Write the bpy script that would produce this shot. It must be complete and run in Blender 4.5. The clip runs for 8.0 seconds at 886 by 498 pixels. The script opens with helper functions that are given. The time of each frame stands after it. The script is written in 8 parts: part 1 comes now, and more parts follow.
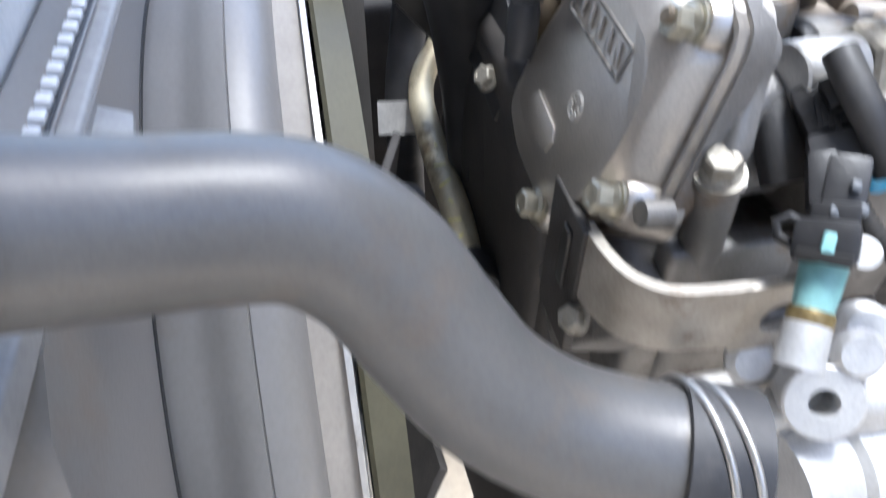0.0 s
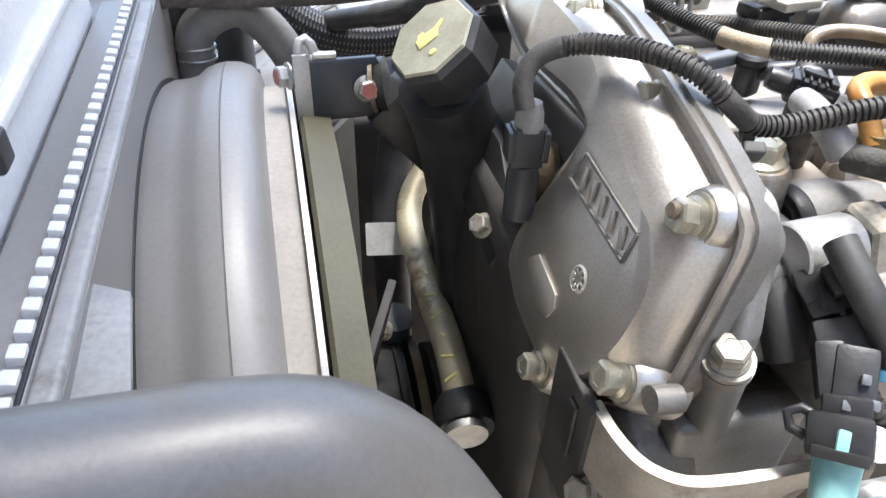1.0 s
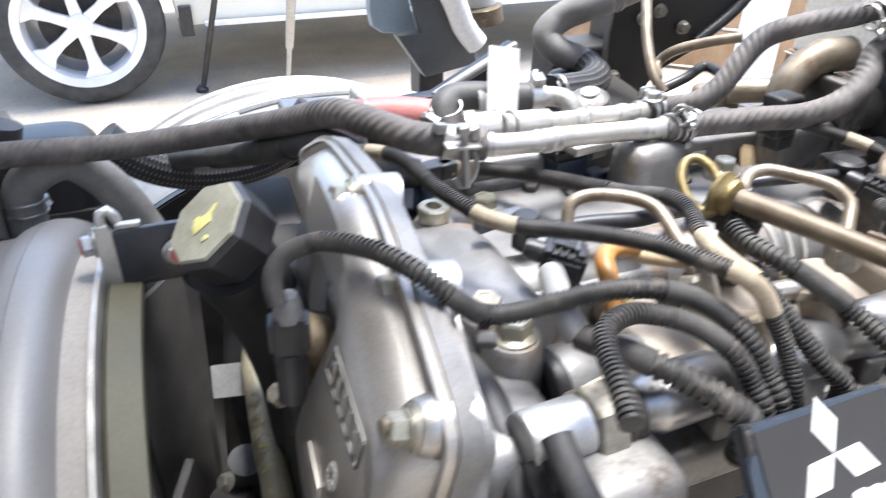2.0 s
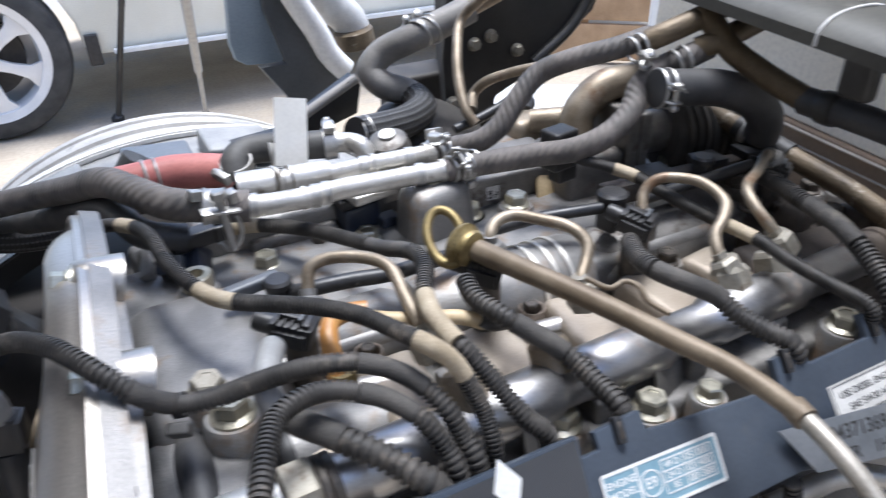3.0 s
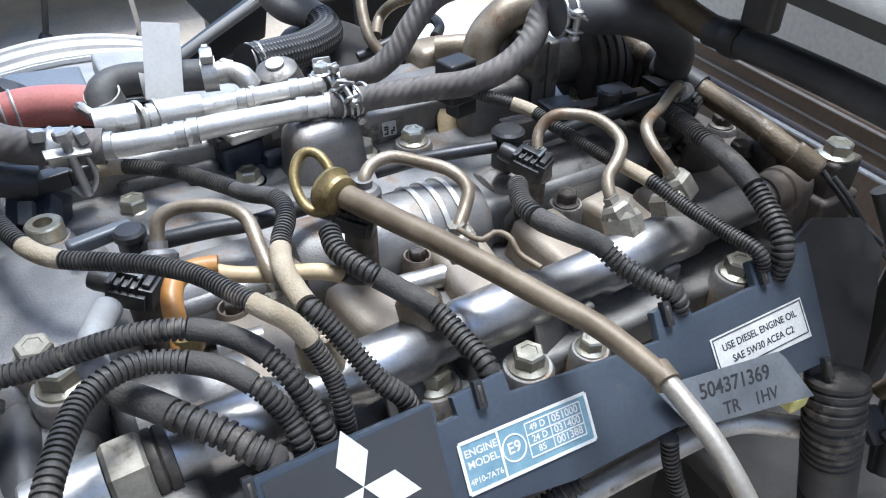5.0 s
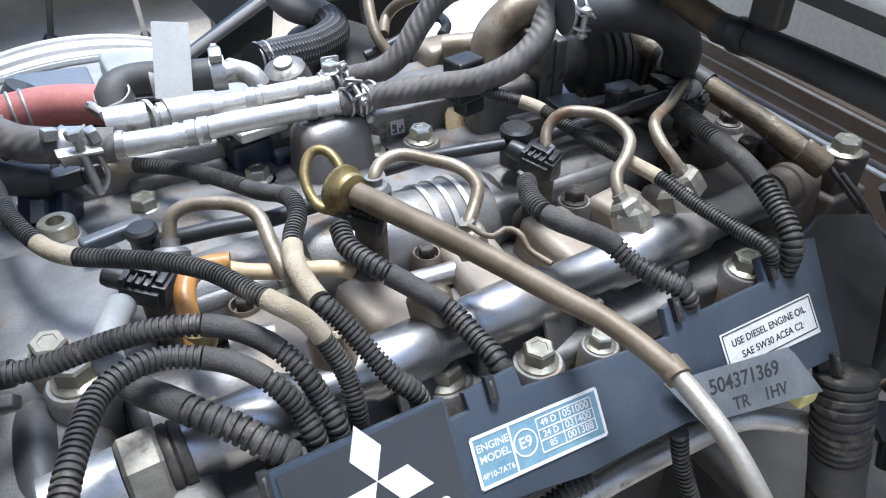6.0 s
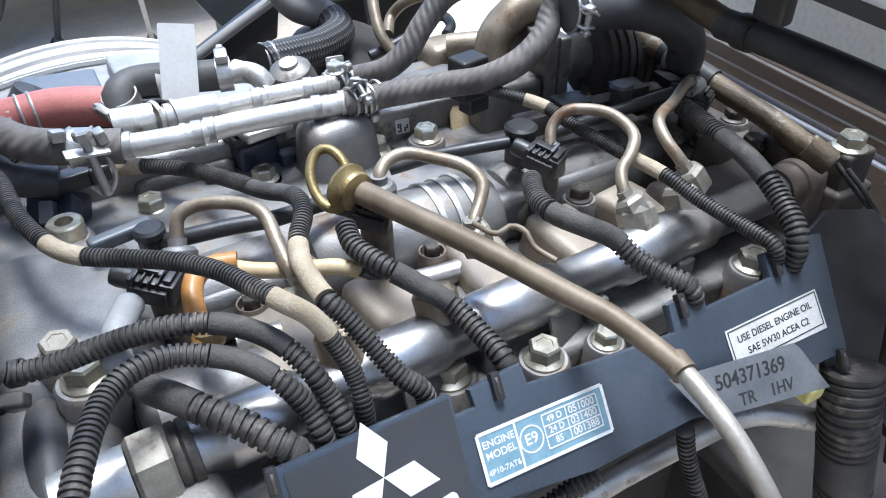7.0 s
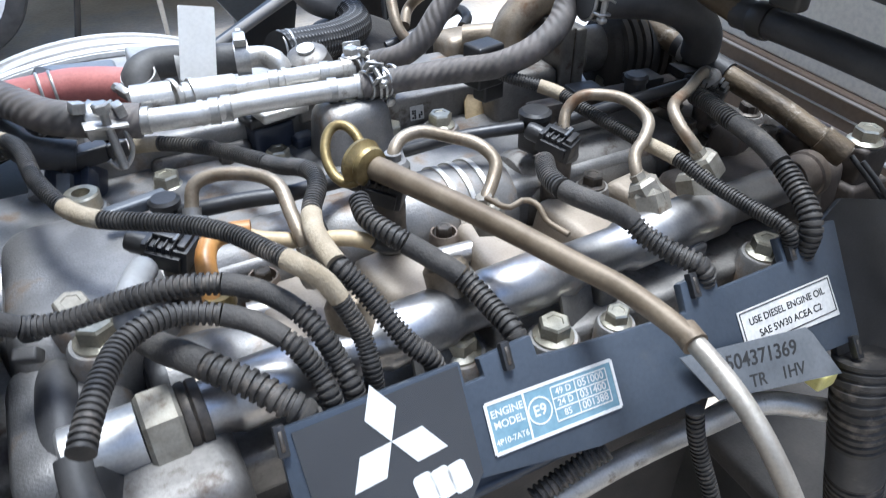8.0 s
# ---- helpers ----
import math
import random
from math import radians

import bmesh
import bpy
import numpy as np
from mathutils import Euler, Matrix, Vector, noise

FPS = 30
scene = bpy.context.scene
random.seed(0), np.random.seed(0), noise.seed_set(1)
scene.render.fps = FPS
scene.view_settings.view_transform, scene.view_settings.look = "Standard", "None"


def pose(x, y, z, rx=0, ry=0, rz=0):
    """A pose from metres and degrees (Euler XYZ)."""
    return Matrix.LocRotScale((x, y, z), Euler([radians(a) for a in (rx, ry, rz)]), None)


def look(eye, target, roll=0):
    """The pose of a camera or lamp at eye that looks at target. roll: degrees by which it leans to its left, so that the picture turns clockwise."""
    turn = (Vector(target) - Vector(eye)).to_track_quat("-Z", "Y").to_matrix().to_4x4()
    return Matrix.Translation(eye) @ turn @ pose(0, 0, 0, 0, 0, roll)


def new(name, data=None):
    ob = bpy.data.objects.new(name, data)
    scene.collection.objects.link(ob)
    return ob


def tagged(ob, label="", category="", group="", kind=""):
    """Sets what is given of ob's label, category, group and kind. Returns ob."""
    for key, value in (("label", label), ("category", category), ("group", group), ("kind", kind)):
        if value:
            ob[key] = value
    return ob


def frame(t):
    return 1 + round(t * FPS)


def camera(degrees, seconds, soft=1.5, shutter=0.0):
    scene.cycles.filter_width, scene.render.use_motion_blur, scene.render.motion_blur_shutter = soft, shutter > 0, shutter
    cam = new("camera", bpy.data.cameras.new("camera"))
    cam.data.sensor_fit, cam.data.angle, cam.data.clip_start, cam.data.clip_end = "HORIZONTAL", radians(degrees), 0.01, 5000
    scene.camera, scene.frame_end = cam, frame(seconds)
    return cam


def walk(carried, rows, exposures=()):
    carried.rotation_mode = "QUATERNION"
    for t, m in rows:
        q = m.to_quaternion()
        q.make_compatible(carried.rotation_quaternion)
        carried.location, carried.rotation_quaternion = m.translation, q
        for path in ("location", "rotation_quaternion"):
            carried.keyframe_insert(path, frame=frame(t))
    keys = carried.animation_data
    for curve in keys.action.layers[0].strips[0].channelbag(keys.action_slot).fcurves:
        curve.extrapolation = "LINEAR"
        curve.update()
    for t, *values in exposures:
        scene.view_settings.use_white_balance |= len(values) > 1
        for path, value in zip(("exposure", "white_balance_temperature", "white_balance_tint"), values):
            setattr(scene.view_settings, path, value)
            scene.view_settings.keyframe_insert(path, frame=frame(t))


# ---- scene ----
cam = camera(63.5, 8.0, soft=1.15, shutter=0.5)
PATH = [
    (0, (-0.442, -0.267, 0.945), (-0.05, 1.171, -0.388), 0.9),
    (0.5, (-0.446, -0.239, 0.967), (0.014, 1.297, -0.229), 2.0),
    (1, (-0.446, -0.237, 0.973), (0.046, 1.3, -0.208), 2.3),
    (1.5, (-0.414, -0.238, 0.995), (0.167, 1.355, -0.066), 1.9),
    (1.7, (-0.396, -0.236, 1.005), (0.238, 1.352, -0.033), 2.2),
    (2.8, (-0.283, -0.263, 1.047), (0.453, 1.287, 0.02), -1.3),
    (3, (-0.265, -0.27, 1.047), (0.506, 1.264, 0.022), -1.4),
    (3.5, (-0.234, -0.284, 1.049), (0.664, 1.178, 0.02), 0.5),
    (4, (-0.221, -0.289, 1.05), (0.727, 1.132, 0.009), 0.9),
    (4.5, (-0.215, -0.272, 1.041), (0.665, 1.131, -0.08), 0.7),
    (5, (-0.214, -0.265, 1.041), (0.593, 1.115, -0.16), 0.2),
    (6.5, (-0.219, -0.266, 1.041), (0.574, 1.122, -0.161), -0.4),
    (7, (-0.218, -0.267, 1.041), (0.565, 1.127, -0.161), -0.9),
    (7.5, (-0.22, -0.267, 1.041), (0.562, 1.135, -0.152), -0.8),
    (8, (-0.224, -0.276, 1.028), (0.545, 1.151, -0.145), -0.2),
]

EXPOSURES = [(0.0, 2.12, 5650, 9), (0.6, 2.36, 6100, 9), (1.1, 2.28, 6100, 9), (1.5, 2.42, 6050, 9), (2.8, 1.17, 5750, 10), (5.0, 1.3, 5500, 7), (8.0, 1.4, 5450, 7)]
walk(cam, [(t, look(eye, target, roll)) for t, eye, target, roll in PATH], EXPOSURES)

# ---- light ----
world = bpy.data.worlds.new("sky")
scene.world = world
world.use_nodes = True
wn = world.node_tree
sky = wn.nodes.new("ShaderNodeTexSky")
sky.sky_type, sky.sun_disc = "NISHITA", False
sky.sun_elevation, sky.sun_rotation = radians(80), radians(42)
sky.air_density, sky.dust_density, sky.ozone_density = 1.0, 3.0, 1.0
wn.links.new(sky.outputs[0], wn.nodes["Background"].inputs[0])
wn.nodes["Background"].inputs[1].default_value = 0.15
sun = new("sun", bpy.data.lights.new("sun", "SUN"))
sun.data.energy, sun.data.angle, sun.data.color = 2.4, radians(20), (1.0, 0.96, 0.9)
sun.matrix_world = look((0.45, 0.5, 4.6), (0, 0, 0.8))


# ---- materials ----
def mat(name, c1, c2, rough=0.5, metal=0.0, scale=40.0, bump=0.1, fine=400.0, stain=None, stain_scale=25.0, stain_at=0.6, spec=0.5, coat=0.0, grime=0.92):
    """Two-tone surface with fine grain, optional stains and wear."""
    m = bpy.data.materials.new(name)
    m.use_nodes = True
    n, l = m.node_tree.nodes, m.node_tree.links
    b = n["Principled BSDF"]
    b.inputs["Metallic"].default_value = metal
    b.inputs["Specular IOR Level"].default_value = spec
    b.inputs["Coat Weight"].default_value = coat
    co = n.new("ShaderNodeTexCoord")
    n1 = n.new("ShaderNodeTexNoise")
    n1.inputs["Scale"].default_value, n1.inputs["Detail"].default_value = scale, 5
    l.new(co.outputs["Object"], n1.inputs["Vector"])
    r1 = n.new("ShaderNodeValToRGB")
    r1.color_ramp.elements[0].position, r1.color_ramp.elements[1].position = 0.35, 0.68
    r1.color_ramp.elements[0].color, r1.color_ramp.elements[1].color = (*c1, 1), (*c2, 1)
    l.new(n1.outputs["Fac"], r1.inputs["Fac"])
    colour = r1.outputs["Color"]
    n2 = n.new("ShaderNodeTexNoise")
    n2.inputs["Scale"].default_value, n2.inputs["Detail"].default_value = fine, 3
    l.new(co.outputs["Object"], n2.inputs["Vector"])
    if stain:
        n3 = n.new("ShaderNodeTexNoise")
        n3.inputs["Scale"].default_value, n3.inputs["Detail"].default_value, n3.inputs["Roughness"].default_value = stain_scale, 8, 0.65
        l.new(co.outputs["Object"], n3.inputs["Vector"])
        r3 = n.new("ShaderNodeValToRGB")
        r3.color_ramp.elements[0].position, r3.color_ramp.elements[1].position = stain_at, stain_at + 0.12
        l.new(n3.outputs["Fac"], r3.inputs["Fac"])
        mx = n.new("ShaderNodeMix")
        mx.data_type = "RGBA"
        l.new(r3.outputs["Color"], mx.inputs["Factor"])
        l.new(colour, mx.inputs["A"])
        mx.inputs["B"].default_value = (*stain, 1)
        colour = mx.outputs["Result"]
        mm = n.new("ShaderNodeMath")
        mm.operation = "MULTIPLY_ADD"
        l.new(r3.outputs["Color"], mm.inputs[0])
        mm.inputs[1].default_value, mm.inputs[2].default_value = -metal * 0.7, metal
        l.new(mm.outputs[0], b.inputs["Metallic"])
    # fine grime
    rg = n.new("ShaderNodeMapRange")
    rg.inputs["From Min"].default_value, rg.inputs["From Max"].default_value = 0.3, 0.6
    rg.inputs["To Min"].default_value, rg.inputs["To Max"].default_value = grime, 1.06
    l.new(n2.outputs["Fac"], rg.inputs["Value"])
    mg = n.new("ShaderNodeMix")
    mg.data_type, mg.blend_type = "RGBA", "MULTIPLY"
    mg.inputs["Factor"].default_value = 1.0
    l.new(colour, mg.inputs["A"])
    l.new(rg.outputs["Result"], mg.inputs["B"])
    colour = mg.outputs["Result"]
    l.new(colour, b.inputs["Base Color"])
    rr = n.new("ShaderNodeMapRange")
    rr.inputs["To Min"].default_value, rr.inputs["To Max"].default_value = max(0.03, rough - 0.13), min(1, rough + 0.13)
    l.new(n1.outputs["Fac"], rr.inputs["Value"])
    l.new(rr.outputs["Result"], b.inputs["Roughness"])
    if bump:
        bp = n.new("ShaderNodeBump")
        bp.inputs["Strength"].default_value, bp.inputs["Distance"].default_value = bump, 0.001
        l.new(n2.outputs["Fac"], bp.inputs["Height"])
        l.new(bp.outputs["Normal"], b.inputs["Normal"])
    return m


def hose_mat(name, c1, c2, rough, pitch, turns, bump, fleck=None):
    """Rubber with a wound or braided jacket; the pattern follows the hose's own length."""
    m = mat(name, c1, c2, rough, 0, 60, 0)
    n, l = m.node_tree.nodes, m.node_tree.links
    b = n["Principled BSDF"]
    uv = n.new("ShaderNodeUVMap")
    mp = n.new("ShaderNodeSeparateXYZ")
    l.new(uv.outputs[0], mp.inputs[0])
    heights = []
    for sign in ((1,) if not fleck else (1, -1)):
        a = n.new("ShaderNodeMath")
        a.operation = "MULTIPLY"
        a.inputs[1].default_value = sign * turns * 2 * math.pi
        l.new(mp.outputs["X"], a.inputs[0])
        v = n.new("ShaderNodeMath")
        v.operation = "MULTIPLY_ADD"
        v.inputs[1].default_value = 2 * math.pi / pitch
        l.new(mp.outputs["Y"], v.inputs[0])
        l.new(a.outputs[0], v.inputs[2])
        s = n.new("ShaderNodeMath")
        s.operation = "SINE"
        l.new(v.outputs[0], s.inputs[0])
        heights.append(s)
    h = heights[0].outputs[0]
    if fleck:
        k = n.new("ShaderNodeMath")
        k.operation = "MULTIPLY"
        l.new(heights[0].outputs[0], k.inputs[0])
        l.new(heights[1].outputs[0], k.inputs[1])
        h = k.outputs[0]
        ramp = n.new("ShaderNodeValToRGB")
        ramp.color_ramp.elements[0].position, ramp.color_ramp.elements[1].position = 0.55, 0.8
        l.new(h, ramp.inputs["Fac"])
        mx = n.new("ShaderNodeMix")
        mx.data_type = "RGBA"
        l.new(ramp.outputs["Color"], mx.inputs["Factor"])
        src = b.inputs["Base Color"].links[0].from_socket
        l.new(src, mx.inputs["A"])
        mx.inputs["B"].default_value = (*fleck, 1)
        l.new(mx.outputs["Result"], b.inputs["Base Color"])
    bp = n.new("ShaderNodeBump")
    bp.inputs["Strength"].default_value, bp.inputs["Distance"].default_value = bump, 0.0008
    l.new(h, bp.inputs["Height"])
    l.new(bp.outputs["Normal"], b.inputs["Normal"])
    return m


ALU = mat("cast_aluminium", (0.19, 0.184, 0.177), (0.335, 0.326, 0.314), 0.5, 0.6, 30, 0.22, 900, stain=(0.2, 0.145, 0.1), stain_scale=30, stain_at=0.53)
ALU_F = mat("brown_filmed_aluminium", (0.4, 0.37, 0.33), (0.53, 0.5, 0.455), 0.38, 0.88, 18, 0.12, 900, stain=(0.27, 0.195, 0.13), stain_scale=15, stain_at=0.6)
BRIGHT = mat("bright_casting", (0.48, 0.48, 0.475), (0.6, 0.6, 0.59), 0.5, 0.4, 60, 0.15, 700)
BROWNISH = mat("brown_filmed_steel", (0.14, 0.11, 0.085), (0.24, 0.2, 0.165), 0.5, 0.5, 60, 0.15, 700)
ALU_B = mat("bare_aluminium", (0.5, 0.48, 0.44), (0.66, 0.64, 0.6), 0.42, 0.65, 60, 0.14, 900, stain=(0.2, 0.165, 0.125), stain_scale=70, stain_at=0.58)
ALU_D = mat("dirty_aluminium", (0.14, 0.132, 0.122), (0.29, 0.277, 0.257), 0.55, 0.6, 35, 0.2, 700, stain=(0.075, 0.055, 0.04), stain_scale=60, stain_at=0.55)
SOOTED = mat("brown_sooted_casting", (0.06, 0.05, 0.042), (0.12, 0.1, 0.084), 0.6, 0.2, 35, 0.25, 600, stain=(0.035, 0.03, 0.026), stain_scale=50, stain_at=0.54)
PIPE = mat("grey_coated_pipe", (0.1, 0.098, 0.094), (0.16, 0.155, 0.146), 0.36, 0.25, 14, 0.08, 600, grime=0.96, stain=(0.15, 0.125, 0.1), stain_scale=16, stain_at=0.56)
SHROUD = mat("dusty_grey_sheet_metal", (0.21, 0.202, 0.19), (0.27, 0.26, 0.246), 0.42, 0.15, 8, 0.06, 500, grime=0.98, stain=(0.21, 0.185, 0.16), stain_scale=12, stain_at=0.56)
STEEL = mat("zinc_steel", (0.4, 0.39, 0.37), (0.54, 0.53, 0.505), 0.44, 0.85, 120, 0.1, 900, stain=(0.3, 0.27, 0.22), stain_scale=140, stain_at=0.6)
STEEL_S = mat("satin_zinc_tube", (0.5, 0.5, 0.49), (0.62, 0.61, 0.59), 0.45, 0.85, 60, 0.08, 700, stain=(0.3, 0.25, 0.2), stain_scale=60, stain_at=0.66)
NUT = mat("dull_zinc_nut", (0.24, 0.22, 0.18), (0.37, 0.345, 0.29), 0.55, 0.5, 120, 0.15, 900, stain=(0.16, 0.12, 0.08), stain_scale=90, stain_at=0.58)
TANFILM = mat("tan_filmed_casting", (0.27, 0.225, 0.175), (0.43, 0.375, 0.305), 0.5, 0.35, 22, 0.15, 800, stain=(0.16, 0.1, 0.06), stain_scale=34, stain_at=0.58)
RAIL = mat("satin_steel_rail", (0.35, 0.342, 0.338), (0.47, 0.46, 0.45), 0.37, 0.95, 50, 0.04, 700, stain=(0.27, 0.185, 0.125), stain_scale=22, stain_at=0.55)
TUBE = mat("tarnished_steel_tube", (0.19, 0.152, 0.105), (0.35, 0.298, 0.23), 0.48, 0.5, 45, 0.2, 700, stain=(0.16, 0.09, 0.046), stain_scale=38, stain_at=0.56)
RUST = mat("rusty_tube", (0.075, 0.055, 0.034), (0.17, 0.13, 0.08), 0.5, 0.35, 50, 0.3, 500, stain=(0.5, 0.46, 0.38), stain_scale=26, stain_at=0.62)
FLAKE = mat("flaking_painted_tube", (0.07, 0.052, 0.034), (0.16, 0.122, 0.078), 0.55, 0.2, 50, 0.4, 500, stain=(0.55, 0.51, 0.44), stain_scale=48, stain_at=0.6)
DIPTUBE = mat("brown_filmed_tube", (0.12, 0.09, 0.058), (0.215, 0.172, 0.12), 0.55, 0.25, 60, 0.08, 700, stain=(0.36, 0.32, 0.26), stain_scale=75, stain_at=0.66)
BOLT = mat("olive_zinc_bolt", (0.38, 0.36, 0.29), (0.55, 0.52, 0.42), 0.36, 0.85, 150, 0.1, 900, stain=(0.2, 0.14, 0.09), stain_scale=150, stain_at=0.62)
BOLT_D = mat("dark_bolt", (0.06, 0.055, 0.05), (0.14, 0.12, 0.1), 0.5, 0.6, 150, 0.1, 900)
BLACK = mat("black_plastic", (0.017, 0.017, 0.018), (0.036, 0.035, 0.035), 0.42, 0, 60, 0.1, 700)
CONDUIT = mat("black_conduit", (0.026, 0.0245, 0.023), (0.07, 0.064, 0.057), 0.58, 0, 90, 0.15, 700, stain=(0.15, 0.13, 0.108), stain_scale=60, stain_at=0.56, spec=0.4)
TAPE = mat("tan_cloth_tape", (0.3, 0.245, 0.165), (0.44, 0.375, 0.275), 0.8, 0, 80, 0.4, 900, stain=(0.2, 0.155, 0.1), stain_scale=40, stain_at=0.57)
BTAPE = mat("black_cloth_tape", (0.04, 0.037, 0.034), (0.085, 0.078, 0.07), 0.75, 0, 80, 0.4, 900, stain=(0.13, 0.115, 0.095), stain_scale=50, stain_at=0.6)
PANEL = mat("grey_black_cover", (0.037, 0.047, 0.064), (0.057, 0.069, 0.089), 0.36, 0, 15, 0.06, 500, stain=(0.075, 0.08, 0.085), stain_scale=20, stain_at=0.62)
GLOSS = mat("glossy_black_film", (0.02, 0.021, 0.024), (0.028, 0.029, 0.032), 0.1, 0, 15, 0, 500, spec=1.0, coat=0.6)
WHITE = mat("white_print", (0.66, 0.66, 0.65), (0.74, 0.74, 0.72), 0.5, 0, 30, 0, 500)
TANK = mat("silver_tank_paint", (0.64, 0.65, 0.65), (0.74, 0.74, 0.73), 0.45, 0.1, 9, 0.04, 400, grime=0.98, stain=(0.5, 0.49, 0.46), stain_scale=14)
PAPER = mat("off_white_label", (0.5, 0.49, 0.465), (0.62, 0.61, 0.58), 0.6, 0, 60, 0.05, 500, stain=(0.5, 0.46, 0.38), stain_scale=80, stain_at=0.66)
BLUE = mat("blue_sticker", (0.17, 0.29, 0.36), (0.22, 0.35, 0.42), 0.35, 0.1, 80, 0, 500)
INK = mat("black_ink", (0.02, 0.02, 0.02), (0.03, 0.03, 0.03), 0.6, 0, 50, 0)
TAG = mat("grey_tag", (0.1, 0.108, 0.118), (0.15, 0.158, 0.168), 0.45, 0.1, 40, 0.05, 500)
RUBBER = hose_mat("wrapped_rubber", (0.075, 0.068, 0.062), (0.17, 0.15, 0.135), 0.65, 0.0055, 6.0, 0.35)
BRAID = hose_mat("braided_rubber", (0.02, 0.02, 0.021), (0.035, 0.034, 0.034), 0.55, 0.007, 8.0, 0.5, fleck=(0.2, 0.2, 0.2))
SMOOTH = mat("smooth_rubber", (0.032, 0.032, 0.034), (0.07, 0.068, 0.066), 0.55, 0, 40, 0.12, 500, stain=(0.12, 0.112, 0.1), stain_scale=25, stain_at=0.6)
AMBER = mat("amber_hose", (0.36, 0.16, 0.04), (0.52, 0.28, 0.09), 0.4, 0, 60, 0.1, 500, stain=(0.25, 0.11, 0.03), stain_scale=60)
BUFF = mat("buff_hose", (0.44, 0.33, 0.18), (0.55, 0.43, 0.26), 0.5, 0, 60, 0.1, 500)
TARN = mat("tarnished_brass_tube", (0.5, 0.43, 0.27), (0.68, 0.61, 0.43), 0.5, 0.4, 40, 0.15, 700, stain=(0.2, 0.15, 0.09), stain_scale=35, stain_at=0.55)
TARP = mat("blue_tarpaulin", (0.16, 0.25, 0.4), (0.22, 0.33, 0.5), 0.5, 0, 6, 0.2, 80)
DUSTY_RUBBER = mat("dusty_grey_rubber", (0.16, 0.152, 0.14), (0.27, 0.255, 0.235), 0.6, 0, 30, 0.1, 400)
BRASS = mat("yellow_zinc", (0.17, 0.125, 0.052), (0.35, 0.275, 0.125), 0.48, 0.6, 90, 0.2, 700, stain=(0.12, 0.085, 0.05), stain_scale=60, stain_at=0.54)
RED = mat("red_rubber", (0.34, 0.1, 0.085), (0.5, 0.19, 0.165), 0.5, 0, 30, 0.12, 500, stain=(0.42, 0.33, 0.3), stain_scale=22, stain_at=0.6)
TEAL = mat("teal_plastic", (0.2, 0.42, 0.42), (0.3, 0.52, 0.5), 0.4, 0, 40, 0.05)
DARK = mat("dark_casting", (0.035, 0.032, 0.029), (0.07, 0.063, 0.056), 0.65, 0.2, 40, 0.3, 500)
OLIVE = mat("olive_fan_ring", (0.07, 0.065, 0.038), (0.11, 0.102, 0.062), 0.6, 0.0, 20, 0.1, 500)
FLANGE = mat("dusty_cream_flange", (0.3, 0.272, 0.235), (0.39, 0.358, 0.31), 0.6, 0, 20, 0.05, 500, stain=(0.22, 0.185, 0.14), stain_scale=70, stain_at=0.66)
DUSTY = mat("dusty_olive_plastic", (0.27, 0.26, 0.19), (0.38, 0.365, 0.28), 0.6, 0, 40, 0.1, 500)
CREAM = mat("cream_paint", (0.66, 0.64, 0.55), (0.74, 0.72, 0.63), 0.35, 0, 6, 0.03, 300, coat=0.4)
TYRE = mat("tyre_rubber", (0.03, 0.03, 0.03), (0.07, 0.068, 0.064), 0.75, 0, 15, 0.3, 300)
RIM = mat("silver_wheel_paint", (0.66, 0.66, 0.66), (0.76, 0.76, 0.76), 0.35, 0.3, 10, 0.02)
EARTH = mat("packed_earth", (0.34, 0.285, 0.215), (0.45, 0.385, 0.3), 0.9, 0, 3, 0.6, 60, stain=(0.31, 0.295, 0.27), stain_scale=1.2, stain_at=0.5)
WALLM = mat("taupe_panel", (0.165, 0.118, 0.08), (0.225, 0.165, 0.115), 0.6, 0, 5, 0.06, 200, spec=0.25)
WARM_PALE = mat("warm_pale_panel", (0.74, 0.69, 0.58), (0.82, 0.77, 0.66), 0.5, 0, 5, 0.04, 200)
CABLE = mat("matt_black_cable", (0.015, 0.015, 0.015), (0.03, 0.029, 0.028), 0.62, 0, 40, 0.1, 500)
PALE = mat("pale_grey_panel", (0.74, 0.72, 0.68), (0.82, 0.8, 0.76), 0.5, 0, 5, 0.06, 200)
CONCRETE = mat("blocker_wall_grey", (0.36, 0.35, 0.33), (0.46, 0.45, 0.43), 0.85, 0, 4, 0.2, 80)
CABUNDER = mat("brown_grey_cab_underside", (0.19, 0.18, 0.168), (0.27, 0.256, 0.24), 0.6, 0, 6, 0.1, 200)
GREYPL = mat("light_grey_plastic", (0.26, 0.26, 0.255), (0.36, 0.355, 0.345), 0.5, 0, 40, 0.1, 400, stain=(0.2, 0.19, 0.17), stain_scale=40)
DUSTY_BLACK = mat("dusty_black_rubber", (0.05, 0.048, 0.046), (0.11, 0.105, 0.098), 0.6, 0, 40, 0.15, 500, stain=(0.18, 0.17, 0.155), stain_scale=30, stain_at=0.58)
FLAGWHITE = mat("white_paper", (0.78, 0.77, 0.74), (0.86, 0.85, 0.83), 0.7, 0, 50, 0.05, 400)


def translucent(m, colour, share):
    """Thin paper: part of the light that falls on the far side shines through."""
    n, l = m.node_tree.nodes, m.node_tree.links
    t, x = n.new("ShaderNodeBsdfTranslucent"), n.new("ShaderNodeMixShader")
    t.inputs["Color"].default_value = (*colour, 1)
    x.inputs["Fac"].default_value = share
    l.new(n["Principled BSDF"].outputs[0], x.inputs[1])
    l.new(t.outputs[0], x.inputs[2])
    l.new(x.outputs[0], n["Material Output"].inputs["Surface"])


